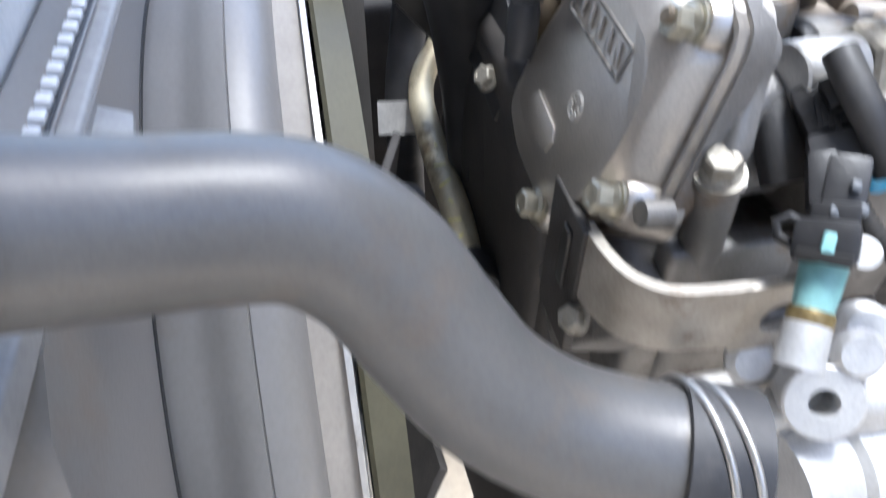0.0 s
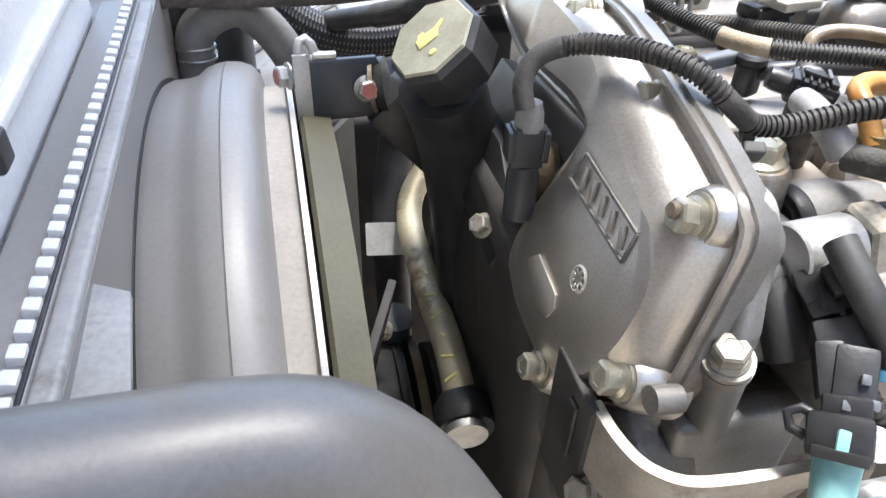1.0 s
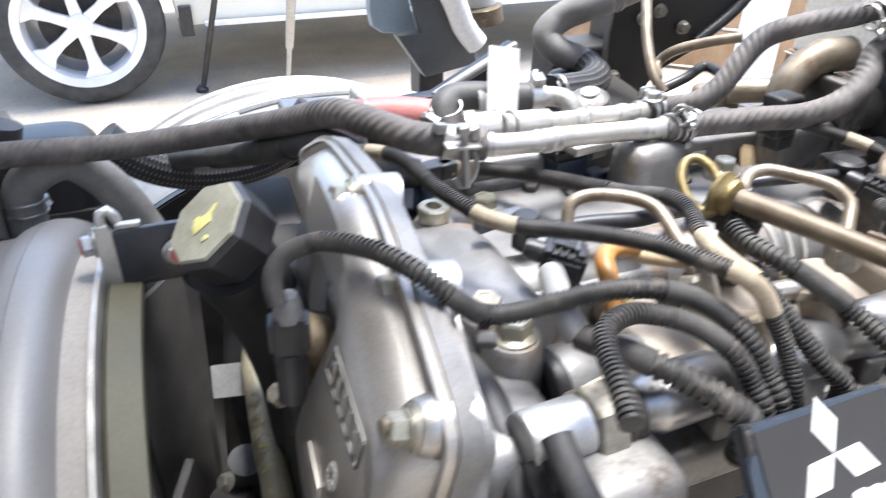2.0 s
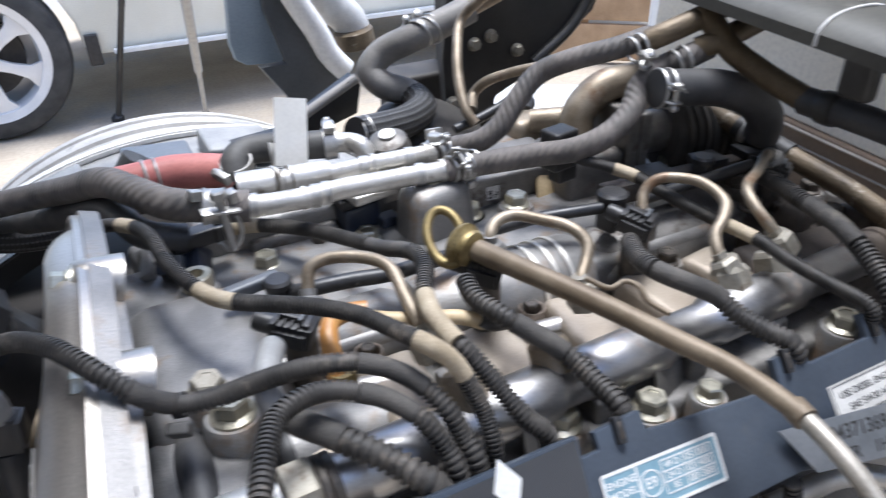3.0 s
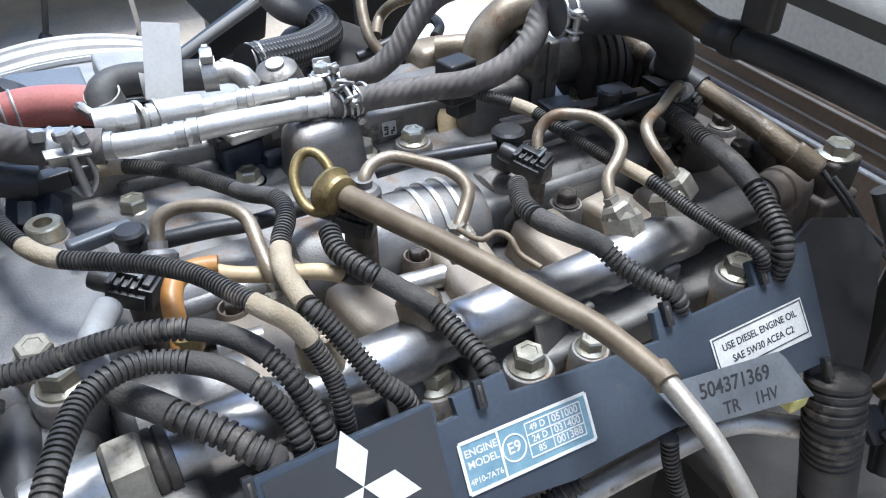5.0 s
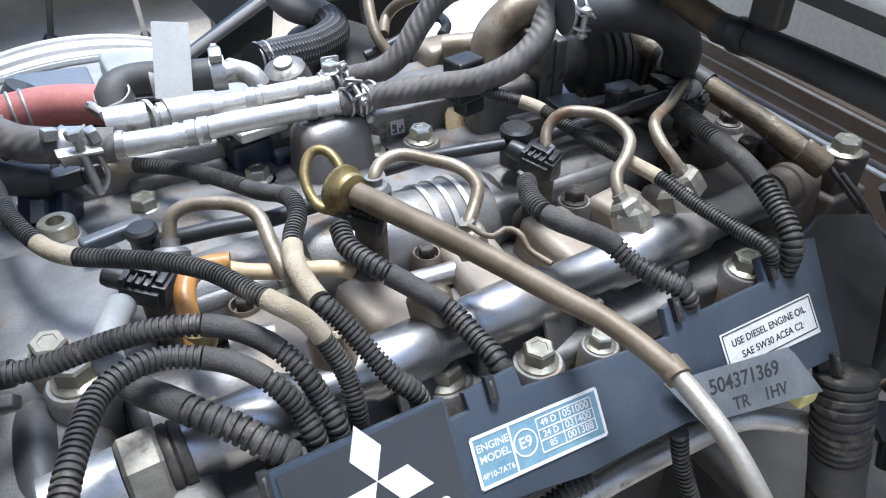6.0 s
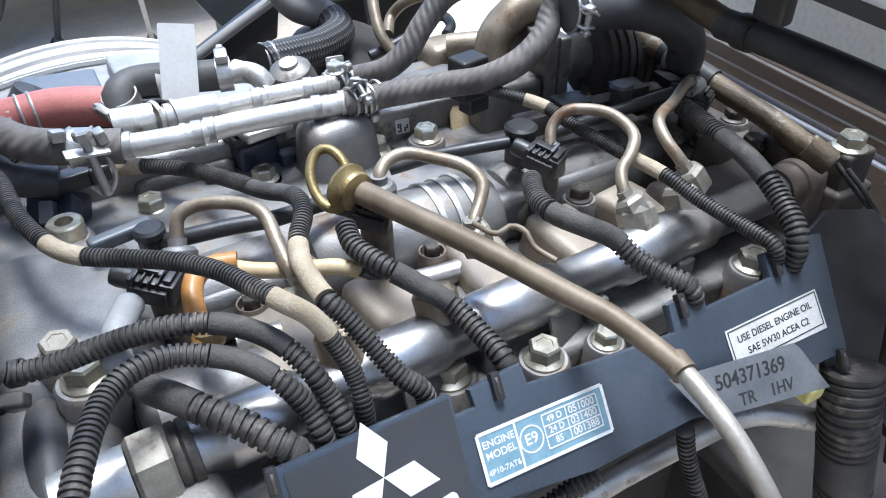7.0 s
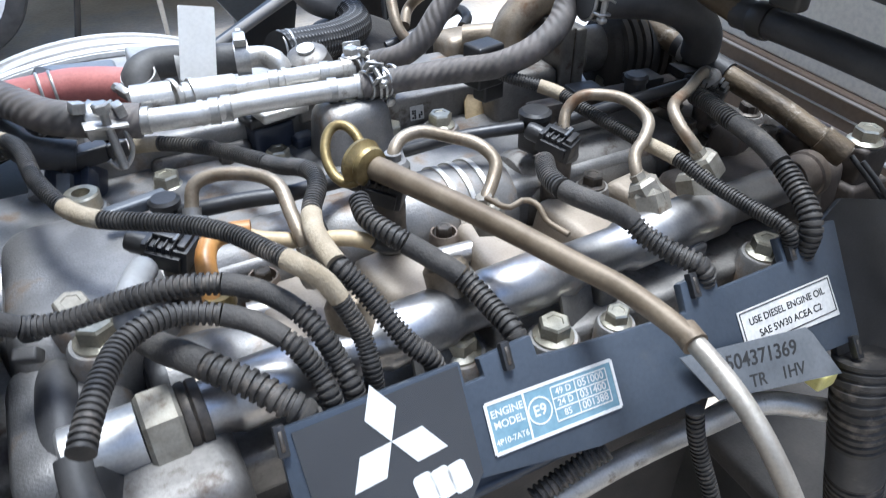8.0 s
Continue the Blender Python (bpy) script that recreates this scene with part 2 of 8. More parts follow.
translucent(FLAGWHITE, (0.86, 0.85, 0.82), 0.55)
DULL = mat("dull_trim_line", (0.3, 0.265, 0.215), (0.38, 0.34, 0.28), 0.6, 0, 20, 0.05, 300)
TANZINC = mat("tan_zinc_plate", (0.3, 0.275, 0.235), (0.43, 0.4, 0.35), 0.5, 0.5, 60, 0.12, 700, stain=(0.22, 0.175, 0.13), stain_scale=50, stain_at=0.6)
# bluish base colour imitates a reflection on the black stay plate
STAYBLACK = mat("black_paint_sky_tint", (0.035, 0.04, 0.05), (0.06, 0.066, 0.078), 0.35, 0.2, 20, 0.08, 400, stain=(0.11, 0.105, 0.1), stain_scale=30, stain_at=0.62)
POCKET = mat("recess_slate_blue", (0.12, 0.135, 0.155), (0.17, 0.185, 0.205), 0.5, 0, 8, 0.06, 300)
FENDER = mat("black_mudguard", (0.014, 0.014, 0.015), (0.03, 0.03, 0.03), 0.35, 0, 12, 0.05, 300)
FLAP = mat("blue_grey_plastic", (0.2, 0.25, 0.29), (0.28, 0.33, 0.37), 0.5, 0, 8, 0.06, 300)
BEAM = mat("black_painted_steel", (0.022, 0.021, 0.02), (0.05, 0.048, 0.044), 0.4, 0.1, 14, 0.1, 300, stain=(0.14, 0.12, 0.1), stain_scale=18, stain_at=0.64)
WEATHERED = mat("weathered_black_paint", (0.04, 0.039, 0.034), (0.085, 0.082, 0.07), 0.5, 0.1, 9, 0.12, 300, stain=(0.17, 0.16, 0.135), stain_scale=14, stain_at=0.6)
GREENISH = mat("grey_green_paint", (0.055, 0.058, 0.053), (0.1, 0.103, 0.095), 0.5, 0.1, 14, 0.1, 300, stain=(0.17, 0.17, 0.155), stain_scale=20, stain_at=0.62)
YELLOW = mat("yellow_plastic", (0.66, 0.6, 0.2), (0.76, 0.7, 0.3), 0.45, 0, 20, 0.05)
WOOD = mat("brown_boards", (0.3, 0.19, 0.1), (0.42, 0.28, 0.16), 0.7, 0, 12, 0.2, 200)


# ---- building blocks ----
PLACED = {}


SETTING = Matrix()
FRONT = pose(0.074, 0.063, -0.1515, 2.27, -0.791, -3.482) @ Matrix.Scale(1.15, 4)  # radiator, fan and timing end


def thing(name, label, category, group="", kind=""):
    """The root of a thing; SETTING is the pose of the assembly that it belongs to."""
    root = tagged(new(name), label, category, group, kind)
    root.matrix_basis = SETTING
    return root


def part(name, data, material, parent=None, label="", m=None):
    """One mesh object from a bmesh or a mesh, under a thing or a part."""
    if isinstance(data, bmesh.types.BMesh):
        me = bpy.data.meshes.new(name)
        data.normal_update()
        data.to_mesh(me)
        data.free()
    else:
        me = data
    if material and not me.materials:
        me.materials.append(material)
    ob = new(name, me)
    ob.matrix_basis = m if m is not None else Matrix()
    PLACED[ob.name] = ob.matrix_basis.copy()
    if parent is not None:
        ob.parent = parent
        ob.matrix_parent_inverse = PLACED.get(parent.name, Matrix()).inverted()
    if label:
        ob["label"] = label
    return ob


def smooth(me, angle=40):
    me.shade_smooth()
    me.set_sharp_from_angle(angle=radians(angle))
    return me


def mesh(name, bm, angle=40):
    me = bpy.data.meshes.new(name)
    bm.normal_update()
    bm.to_mesh(me)
    bm.free()
    return smooth(me, angle)


def spline(pts, step):
    """Points at even steps along a smooth line through pts, with the length so far."""
    p = [Vector(q) for q in pts]
    if len(p) == 2:
        dense = [p[0].lerp(p[1], i / 20) for i in range(21)]
    else:
        e = [2 * p[0] - p[1]] + p + [2 * p[-1] - p[-2]]
        dense = []
        for a, b, c, d in zip(e, e[1:], e[2:], e[3:]):
            t0 = 0.0
            t1 = t0 + max((b - a).length, 1e-6) ** 0.5
            t2 = t1 + max((c - b).length, 1e-6) ** 0.5
            t3 = t2 + max((d - c).length, 1e-6) ** 0.5
            for i in range(24):
                t = t1 + (t2 - t1) * i / 24
                a1 = a * ((t1 - t) / (t1 - t0)) + b * ((t - t0) / (t1 - t0))
                a2 = b * ((t2 - t) / (t2 - t1)) + c * ((t - t1) / (t2 - t1))
                a3 = c * ((t3 - t) / (t3 - t2)) + d * ((t - t2) / (t3 - t2))
                b1 = a1 * ((t2 - t) / (t2 - t0)) + a2 * ((t - t0) / (t2 - t0))
                b2 = a2 * ((t3 - t) / (t3 - t1)) + a3 * ((t - t1) / (t3 - t1))
                dense.append(b1 * ((t2 - t) / (t2 - t1)) + b2 * ((t - t1) / (t2 - t1)))
        dense.append(p[-1])
    run = [0.0]
    for a, b in zip(dense, dense[1:]):
        run.append(run[-1] + (b - a).length)
    n = max(2, int(round(run[-1] / step)))
    out, k = [], 0
    for i in range(n + 1):
        s = run[-1] * i / n
        while k < len(run) - 2 and run[k + 1] < s:
            k += 1
        f = (s - run[k]) / max(run[k + 1] - run[k], 1e-9)
        out.append((dense[k].lerp(dense[k + 1], f), s))
    return out


def sweep(name, line, radius, sides=14, caps=True, offset=0.0, angle=50):
    """A tube along line [(point, length)]; radius is a number or a function of the length."""
    if isinstance(radius, list):
        table = {t: q for (p, t), q in zip(line, radius)}
        rad = table.get
    else:
        rad = radius if callable(radius) else (lambda s: radius)
    verts, faces, uvs = [], [], []
    tan = [(line[min(i + 1, len(line) - 1)][0] - line[max(i - 1, 0)][0]).normalized() for i in range(len(line))]
    side = tan[0].orthogonal().normalized()
    for (p, s), t in zip(line, tan):
        side = (side - t * side.dot(t)).normalized()
        up = t.cross(side)
        r = rad(s)
        for j in range(sides):
            a = 2 * math.pi * j / sides
            verts.append(p + (side * math.cos(a) + up * math.sin(a)) * r)
    for i in range(len(line) - 1):
        for j in range(sides):
            k = (j + 1) % sides
            faces.append((i * sides + j, i * sides + k, (i + 1) * sides + k, (i + 1) * sides + j))
            s0, s1 = line[i][1] + offset, line[i + 1][1] + offset
            uvs += [(j / sides, s0), ((j + 1) / sides, s0), ((j + 1) / sides, s1), (j / sides, s1)]
    if caps:
        faces.append(tuple(range(sides - 1, -1, -1)))
        uvs += [(0, 0)] * sides
        m = (len(line) - 1) * sides
        faces.append(tuple(range(m, m + sides)))
        uvs += [(0, 0)] * sides
    me = bpy.data.meshes.new(name)
    me.from_pydata(verts, [], faces)
    layer = me.uv_layers.new(name="UVMap")
    for loop, uv in zip(layer.data, uvs):
        loop.uv = uv
    me.update()
    return smooth(me, angle)


def tube(name, pts, r, material, parent=None, label="", sides=16, step=0.004, m=None):
    return part(name, sweep(name, spline(pts, step), r, sides), material, parent, label, m)


def fins(line, r, pitch, depth):
    """Corrugated conduit: the rings of a fine line that form square fins, and their radii."""
    rows, radii = [], []
    for p, t in line:
        k = round(t / pitch * 20) % 20
        if k in (0, 10):
            rows.append((p, t)), radii.append(r)
        elif k in (1, 9):
            rows.append((p, t)), radii.append(r * 1.02)
        elif k in (11, 19):
            rows.append((p, t)), radii.append(r * (1 - depth))
    return rows, radii


def harness(name, pts, r, pieces, label, group="engine wiring", pitch=0.0027, tuck=0.0):
    """A wiring harness: pieces are (end of the piece as a share of the length, what covers it); tuck drops its end behind a cover."""
    if tuck:
        pts = list(pts) + [Vector(pts[-1]) + (Vector(pts[-1]) - Vector(pts[-2])).normalized() * 0.004 + Vector((0, 0.003, -tuck))]
    root = thing(name, label, "wiring harness", group)
    whole = spline(pts, pitch / 20)
    whole = [(p, i * pitch / 20) for i, (p, t) in enumerate(whole)]
    n, start = len(whole) - 1, 0
    for share, cover in pieces:
        end = min(n, max(start + 40, int(round(n * share))))
        seg = whole[start:end + 1]
        if cover == "conduit":
            rows, radii = fins(seg, r, pitch, 0.2)
            part("conduit", sweep("conduit", rows, radii, 16, angle=26), CONDUIT, root)
        elif cover == "tape":
            part("tape", sweep("tape", seg[::30] + [seg[-1]], r * 1.05, 14), TAPE, root, "tan cloth tape")
        else:
            part("sleeve", sweep("sleeve", seg[::30] + [seg[-1]], r * 1.0, 14), BTAPE, root, "black cloth tape")
        start = end
    return root


def lathe(name, profile, sides=28, angle=35, caps=True):
    """A turned part about z: profile is [(radius, height)]; one that closes on itself or has no caps stays open in the middle."""
    caps = caps and profile[0] != profile[-1]
    bm = bmesh.new()
    rings = []
    for r, z in profile:
        rings.append([bm.verts.new((r * math.cos(2 * math.pi * j / sides), r * math.sin(2 * math.pi * j / sides), z)) for j in range(sides)])
    for a, b in zip(rings, rings[1:]):
        for j in range(sides):
            k = (j + 1) % sides
            bm.faces.new((a[j], a[k], b[k], b[j]))
    if caps and profile[0][0] > 1e-5:
        bm.faces.new(rings[0][::-1])
    if caps and profile[-1][0] > 1e-5:
        bm.faces.new(rings[-1])
    bmesh.ops.remove_doubles(bm, verts=bm.verts, dist=1e-6)
    return mesh(name, bm, angle)


def along(loc, direction, spin=0.0):
    """The pose of a part whose z axis points along direction."""
    return Matrix.Translation(loc) @ Vector(direction).to_track_quat("Z", "Y").to_matrix().to_4x4() @ Matrix.Rotation(radians(spin), 4, "Z")


def block(name, size, bevel=0.003, segs=3, taper=1.0):
    """A rounded block resting on z = 0; taper narrows its top."""
    bm = bmesh.new()
    bmesh.ops.create_cube(bm, size=1)
    for v in bm.verts:
        k = taper if v.co.z > 0 else 1.0
        v.co = Vector((v.co.x * size[0] * k, v.co.y * size[1] * k, (v.co.z + 0.5) * size[2]))
    if bevel:
        bmesh.ops.bevel(bm, geom=bm.edges[:], offset=bevel, segments=segs, affect="EDGES", profile=0.6)
    return mesh(name, bm, 45)


def plate(name, outline, thick, bevel=0.0008, holes=()):
    """A flat piece: an outline in x, y, extruded up by thick, with optional round holes (x, y, r)."""
    bm = bmesh.new()
    vs = [bm.verts.new((x, y, 0)) for x, y in outline]
    edges = [bm.edges.new((a, b)) for a, b in zip(vs, vs[1:] + vs[:1])]
    for hx, hy, hr in holes:
        hv = [bm.verts.new((hx + hr * math.cos(-i * math.pi / 10), hy + hr * math.sin(-i * math.pi / 10), 0)) for i in range(20)]
        edges += [bm.edges.new((a, b)) for a, b in zip(hv, hv[1:] + hv[:1])]
    bmesh.ops.triangle_fill(bm, edges=edges, use_beauty=True)
    bmesh.ops.recalc_face_normals(bm, faces=bm.faces)
    if bm.faces[:] and sum(f.normal.z for f in bm.faces) > 0:
        bmesh.ops.reverse_faces(bm, faces=bm.faces)
    ext = bmesh.ops.extrude_face_region(bm, geom=bm.faces[:])
    for v in [g for g in ext["geom"] if isinstance(g, bmesh.types.BMVert)]:
        v.co.z += thick
    bmesh.ops.recalc_face_normals(bm, faces=bm.faces)
    if bevel:
        sharp = [e for e in bm.edges if len(e.link_faces) == 2 and e.calc_face_angle(0) > 0.9]
        bmesh.ops.bevel(bm, geom=sharp, offset=bevel, segments=2, affect="EDGES", profile=0.6)
    return mesh(name, bm, 40)


def rounded(w, h, r, n=5):
    """The outline of a rounded rectangle about the origin."""
    out = []
    for cx, cy, a0 in ((w / 2 - r, h / 2 - r, 0), (-w / 2 + r, h / 2 - r, 90), (-w / 2 + r, -h / 2 + r, 180), (w / 2 - r, -h / 2 + r, 270)):
        out += [(cx + r * math.cos(radians(a0 + 90 * i / n)), cy + r * math.sin(radians(a0 + 90 * i / n))) for i in range(n + 1)]
    return out


BOLTS = {}


def bolt(parent, loc, direction=(0, 0, 1), af=0.013, material=None, spin=12.0, flange=1.45, high=0.62):
    """A flanged hexagon bolt whose flange rests at loc."""
    material = material or BOLT
    key = (af, material.name, flange, high)
    if key not in BOLTS:
        bm = bmesh.new()
        r = af / 2 / math.cos(math.pi / 6)

        def ring(rad, z, n):
            return [bm.verts.new((rad * math.cos(2 * math.pi * j / n), rad * math.sin(2 * math.pi * j / n), z)) for j in range(n)]
        f = [ring(af / 2 * flange, 0, 24), ring(af / 2 * flange, af * 0.09, 24), ring(af / 2 * 1.08, af * 0.2, 24)]
        for a, b in zip(f, f[1:]):
            for j in range(24):
                bm.faces.new((a[j], a[(j + 1) % 24], b[(j + 1) % 24], b[j]))
        bm.faces.new(f[-1])
        hx = [ring(r, af * 0.15, 6), ring(r, af * high, 6), ring(r * 0.86, af * (high + 0.08), 6), ring(r * 0.55, af * (high + 0.08), 6), ring(r * 0.5, af * (high + 0.05), 6)]
        for a, b in zip(hx, hx[1:]):
            for j in range(6):
                bm.faces.new((a[j], a[(j + 1) % 6], b[(j + 1) % 6], b[j]))
        bm.faces.new(hx[-1])
        BOLTS[key] = mesh("bolt", bm, 25)
        BOLTS[key].materials.append(material)
    return part("bolt", BOLTS[key], None, parent, m=along(loc, direction, spin))


def resample(outline, n):
    """n points at even steps round a closed outline."""
    p = [Vector((*q, 0)) for q in outline]
    p.append(p[0])
    run = [0.0]
    for a, b in zip(p, p[1:]):
        run.append(run[-1] + (b - a).length)
    out, k = [], 0
    for i in range(n):
        s = run[-1] * i / n
        while run[k + 1] < s:
            k += 1
        out.append(p[k].lerp(p[k + 1], (s - run[k]) / (run[k + 1] - run[k])))
    return out


def eased(pts, rounds=2):
    """Rounds off the corners of a closed run of points."""
    for _ in range(rounds):
        pts = [(pts[i - 1] + pts[i] * 2 + pts[(i + 1) % len(pts)]) / 4 for i in range(len(pts))]
    return pts


def loft(name, low, high, h, steps=6, n=72, skirt=0.0, angle=50, ease=3):
    """A casting that rises with a rounded shoulder from the outline low at z = 0 to high at z = h."""
    a, b = eased(resample(low, n), ease), eased(resample(high, n), ease)
    bm = bmesh.new()
    rings = []
    if skirt:
        rings.append([bm.verts.new((p.x, p.y, -skirt)) for p in a])
    for i in range(steps + 1):
        f = i / steps * math.pi / 2
        t, z = 1 - math.cos(f), math.sin(f)
        rings.append([bm.verts.new((*(p.lerp(q, t)).xy, h * z)) for p, q in zip(a, b)])
    for r, s in zip(rings, rings[1:]):
        for j in range(n):
            bm.faces.new((r[j], r[(j + 1) % n], s[(j + 1) % n], s[j]))
    bm.faces.new(rings[-1])
    bm.faces.new(rings[0][::-1])
    bmesh.ops.recalc_face_normals(bm, faces=bm.faces)
    return mesh(name, bm, angle)


def shell(name, low, high, lift, profile, cuts=4, angle=38):
    """A casting between two outlines with matching corners; profile is (share of the way in, share of the lift)."""
    def fine(ring):
        ring = [Vector(p) for p in ring]
        return eased([ring[i].lerp(ring[(i + 1) % len(ring)], k / cuts) for i in range(len(ring)) for k in range(cuts)], 2)
    a = fine([(x, y, 0) for x, y in low])
    b = fine([(x, y, h) for (x, y), h in zip(high, lift)])
    bm = bmesh.new()
    n, rings = len(a), []
    for t, z in profile:
        rings.append([bm.verts.new((*(p.lerp(q, t)).xy, q.z * z)) for p, q in zip(a, b)])
    for r, s in zip(rings, rings[1:]):
        for j in range(n):
            bm.faces.new((r[j], r[(j + 1) % n], s[(j + 1) % n], s[j]))
    edges = [bm.edges.get((rings[-1][j], rings[-1][(j + 1) % n])) for j in range(n)]
    bmesh.ops.triangle_fill(bm, edges=edges, use_beauty=True)
    bmesh.ops.recalc_face_normals(bm, faces=bm.faces)
    return mesh(name, bm, angle)


def blkv(name, parent, p, q, w, d, material):
    """A rounded block from p to q with half-widths w and d, its depth towards the open side of the engine."""
    p, q = Vector(p), Vector(q)
    z = (q - p).normalized()
    y = Vector((-0.5, -0.55, 0.65))
    y = (y - z * y.dot(z)).normalized()
    x = y.cross(z)
    m = Matrix(((x.x, y.x, z.x, p.x), (x.y, y.y, z.y, p.y), (x.z, y.z, z.z, p.z), (0, 0, 0, 1)))
    return part(name, block(name, (2 * w, 2 * d, (q - p).length), min(w, d) * 0.35, 2), material, parent, m=m)


def lettering(text, size, m, material, parent, align="CENTER", name="lettering"):
    cu = bpy.data.curves.new(name, "FONT")
    cu.body, cu.size, cu.align_x, cu.align_y, cu.extrude = text, size, align, "CENTER", 0.00005
    cu.offset = size * 0.014
    ob = bpy.data.objects.new(name, cu)
    me = bpy.data.meshes.new_from_object(ob)
    bpy.data.objects.remove(ob)
    return part(name, me, material, parent, m=m)


def clamp(parent, loc, direction, r, width=0.009, spin=0.0, name="clamp"):
    """A zinc hose clamp: two spring wires drawn together by a lipped plate with a cross-head screw."""
    M = along(loc, direction, spin)
    w = width * 0.36
    c = part(name, lathe(name, [(r - 0.0004, -w - 0.0009), (r + 0.0007, -w - 0.0009), (r + 0.001, -w), (r + 0.0007, -w + 0.0009), (r - 0.0004, -w + 0.0009), (r - 0.0004, -w - 0.0009)], 28), STEEL, parent, "bright zinc clamp", M)
    part("band", lathe("band", [(r - 0.0004, w - 0.0009), (r + 0.0007, w - 0.0009), (r + 0.001, w), (r + 0.0007, w + 0.0009), (r - 0.0004, w + 0.0009), (r - 0.0004, w - 0.0009)], 28), STEEL, c, m=M)
    part("plate", plate("plate", rounded(0.0075, width * 1.25, 0.0012, 3), 0.0012, 0.0003), STEEL, c, m=M @ Matrix.Translation((0.0045, r + 0.0035, 0)) @ pose(0, 0, 0, 0, 65, 0) @ pose(0, 0, 0, 0, 0, 90))
    for k in (-1, 1):
        part("ear", block("ear", (0.0016, 0.0068, width * 0.95), 0.0005, 1), STEEL, c, m=M @ pose(k * 0.0042, r + 0.0026, -width * 0.475))
    part("screw", lathe("screw", [(0.0001, -0.0095), (0.0017, -0.0095), (0.0017, 0.0052), (0.0032, 0.0054), (0.0031, 0.0072), (0.0016, 0.0082), (0.0001, 0.0082)], 14), STEEL, c, m=M @ Matrix.Translation((0, r + 0.0036, 0)) @ pose(0, 0, 0, 0, 90, 0))
    part("screw_nut", block("screw_nut", (0.003, 0.005, 0.005), 0.0007, 1), STEEL, c, m=M @ pose(-0.0075, r + 0.0036, -0.0025))
    return c


# ---- ground and surroundings ----
def ground_sheet():
    bm = bmesh.new()
    bmesh.ops.create_grid(bm, x_segments=2, y_segments=2, size=400)
    tagged(part("ground", mesh("ground", bm), EARTH), "packed brown earth and grey concrete ground of a yard", "ground", kind="structure")


ground_sheet()

def car():
    root = thing("parked_car", "cream car with silver alloy wheels parked on the yard", "car")
    x0, y0 = -0.59, 2.86
    # side of the body with wheel arches
    out = [(-1.1, 0.3), (-0.98, 0.24)]
    out += [(-0.59 + 0.36 * math.cos(a), 0.31 + 0.36 * math.sin(a)) for a in [math.pi - i * math.pi / 12 for i in range(13)]]
    out += [(-0.18, 0.275), (1.6, 0.275)]
    out += [(2.0 + 0.36 * math.cos(a), 0.31 + 0.36 * math.sin(a)) for a in [math.pi - i * math.pi / 12 for i in range(13)]]
    out += [(2.6, 0.25), (2.85, 0.4), (2.85, 0.85), (2.2, 0.95), (1.7, 1.38), (0.3, 1.4), (-0.4, 0.95), (-1.1, 0.8), (-1.2, 0.6)]
    body = part("body", plate("body", out, 1.6, 0.02), CREAM, root, m=Matrix.Translation((0, y0 + 1.64, 0)) @ pose(0, 0, 0, 90, 0, 0))
    part("sill_strip", plate("sill_strip", rounded(1.7, 0.018, 0.006), 0.03, 0.003), WHITE, root, m=Matrix.Translation((0.72, y0 + 0.03, 0.288)) @ pose(0, 0, 0, 90, 0, 0))
    part("mud_flap", block("mud_flap", (0.05, 0.16, 0.12), 0.006), BLACK, root, m=pose(-0.2, y0 + 0.1, 0.24))
    for wx in (x0, 2.0):
        w = part("wheel", lathe("wheel", [(0.215, -0.1), (0.29, -0.1), (0.31, -0.07), (0.312, 0.05), (0.3, 0.085), (0.27, 0.1), (0.236, 0.098), (0.225, 0.08)], 48, caps=False), TYRE, root, m=along((wx, y0 + 0.1, 0.312), (0, -1, 0)))
        rim(w, Matrix.Translation((wx, y0 + 0.1, 0.312)) @ pose(0, 0, 0, 90, 0, 0))
    return root


def rim(wheel, m):
    part("rim", lathe("rim", [(0.19, 0.03), (0.198, 0.07), (0.205, 0.092), (0.236, 0.1), (0.236, 0.08), (0.215, -0.06), (0.0, -0.06)], 48, caps=False), RIM, wheel, "silver alloy rim", m)
    for k in range(6):
        sp = plate("spoke", [(-0.024, 0.02), (0.024, 0.02), (0.019, 0.1), (0.026, 0.16), (0.06, 0.205), (-0.06, 0.205), (-0.026, 0.16), (-0.019, 0.1)], 0.025, 0.004)
        part("spoke", sp, RIM, wheel, m=m @ pose(0, 0, 0.055, 0, 0, 60 * k + 8))
    part("brake_drum", lathe("brake_drum", [(0.0, -0.04), (0.15, -0.04), (0.15, 0.01), (0.0, 0.01)], 36), DARK, wheel, "dark brake drum", m)
    part("hub_cap", lathe("hub_cap", [(0.045, 0.05), (0.045, 0.088), (0.03, 0.092), (0.0, 0.092)], 24), RIM, wheel, m=m)


car()


def pole(name, foot, top, r0, r1, label, material=None):
    material = material or BEAM
    root = thing(name, label, "pole", "support poles")
    f, t = Vector(foot), Vector(top)
    mid = f.lerp(t, 0.92) if r1 > 0.02 else f.lerp(t, 0.5)
    part("lower_rod", sweep("lower_rod", spline([f, mid], 0.1), r0, 12), material, root)
    part("upper_tube", sweep("upper_tube", spline([mid, t], 0.1), r1, 12), material, root)
    part("rubber_foot", lathe("rubber_foot", [(r0 * 2.2, 0), (r0 * 2.2, 0.015), (r0, 0.03), (0.0, 0.03)], 14), BLACK, root, m=pose(*foot))


pole("support_rod", (-0.1789, 2.9027, 0), (0.037, 2.6, 0.957), 0.012, 0.013, "thin dark steel rod standing on the ground")
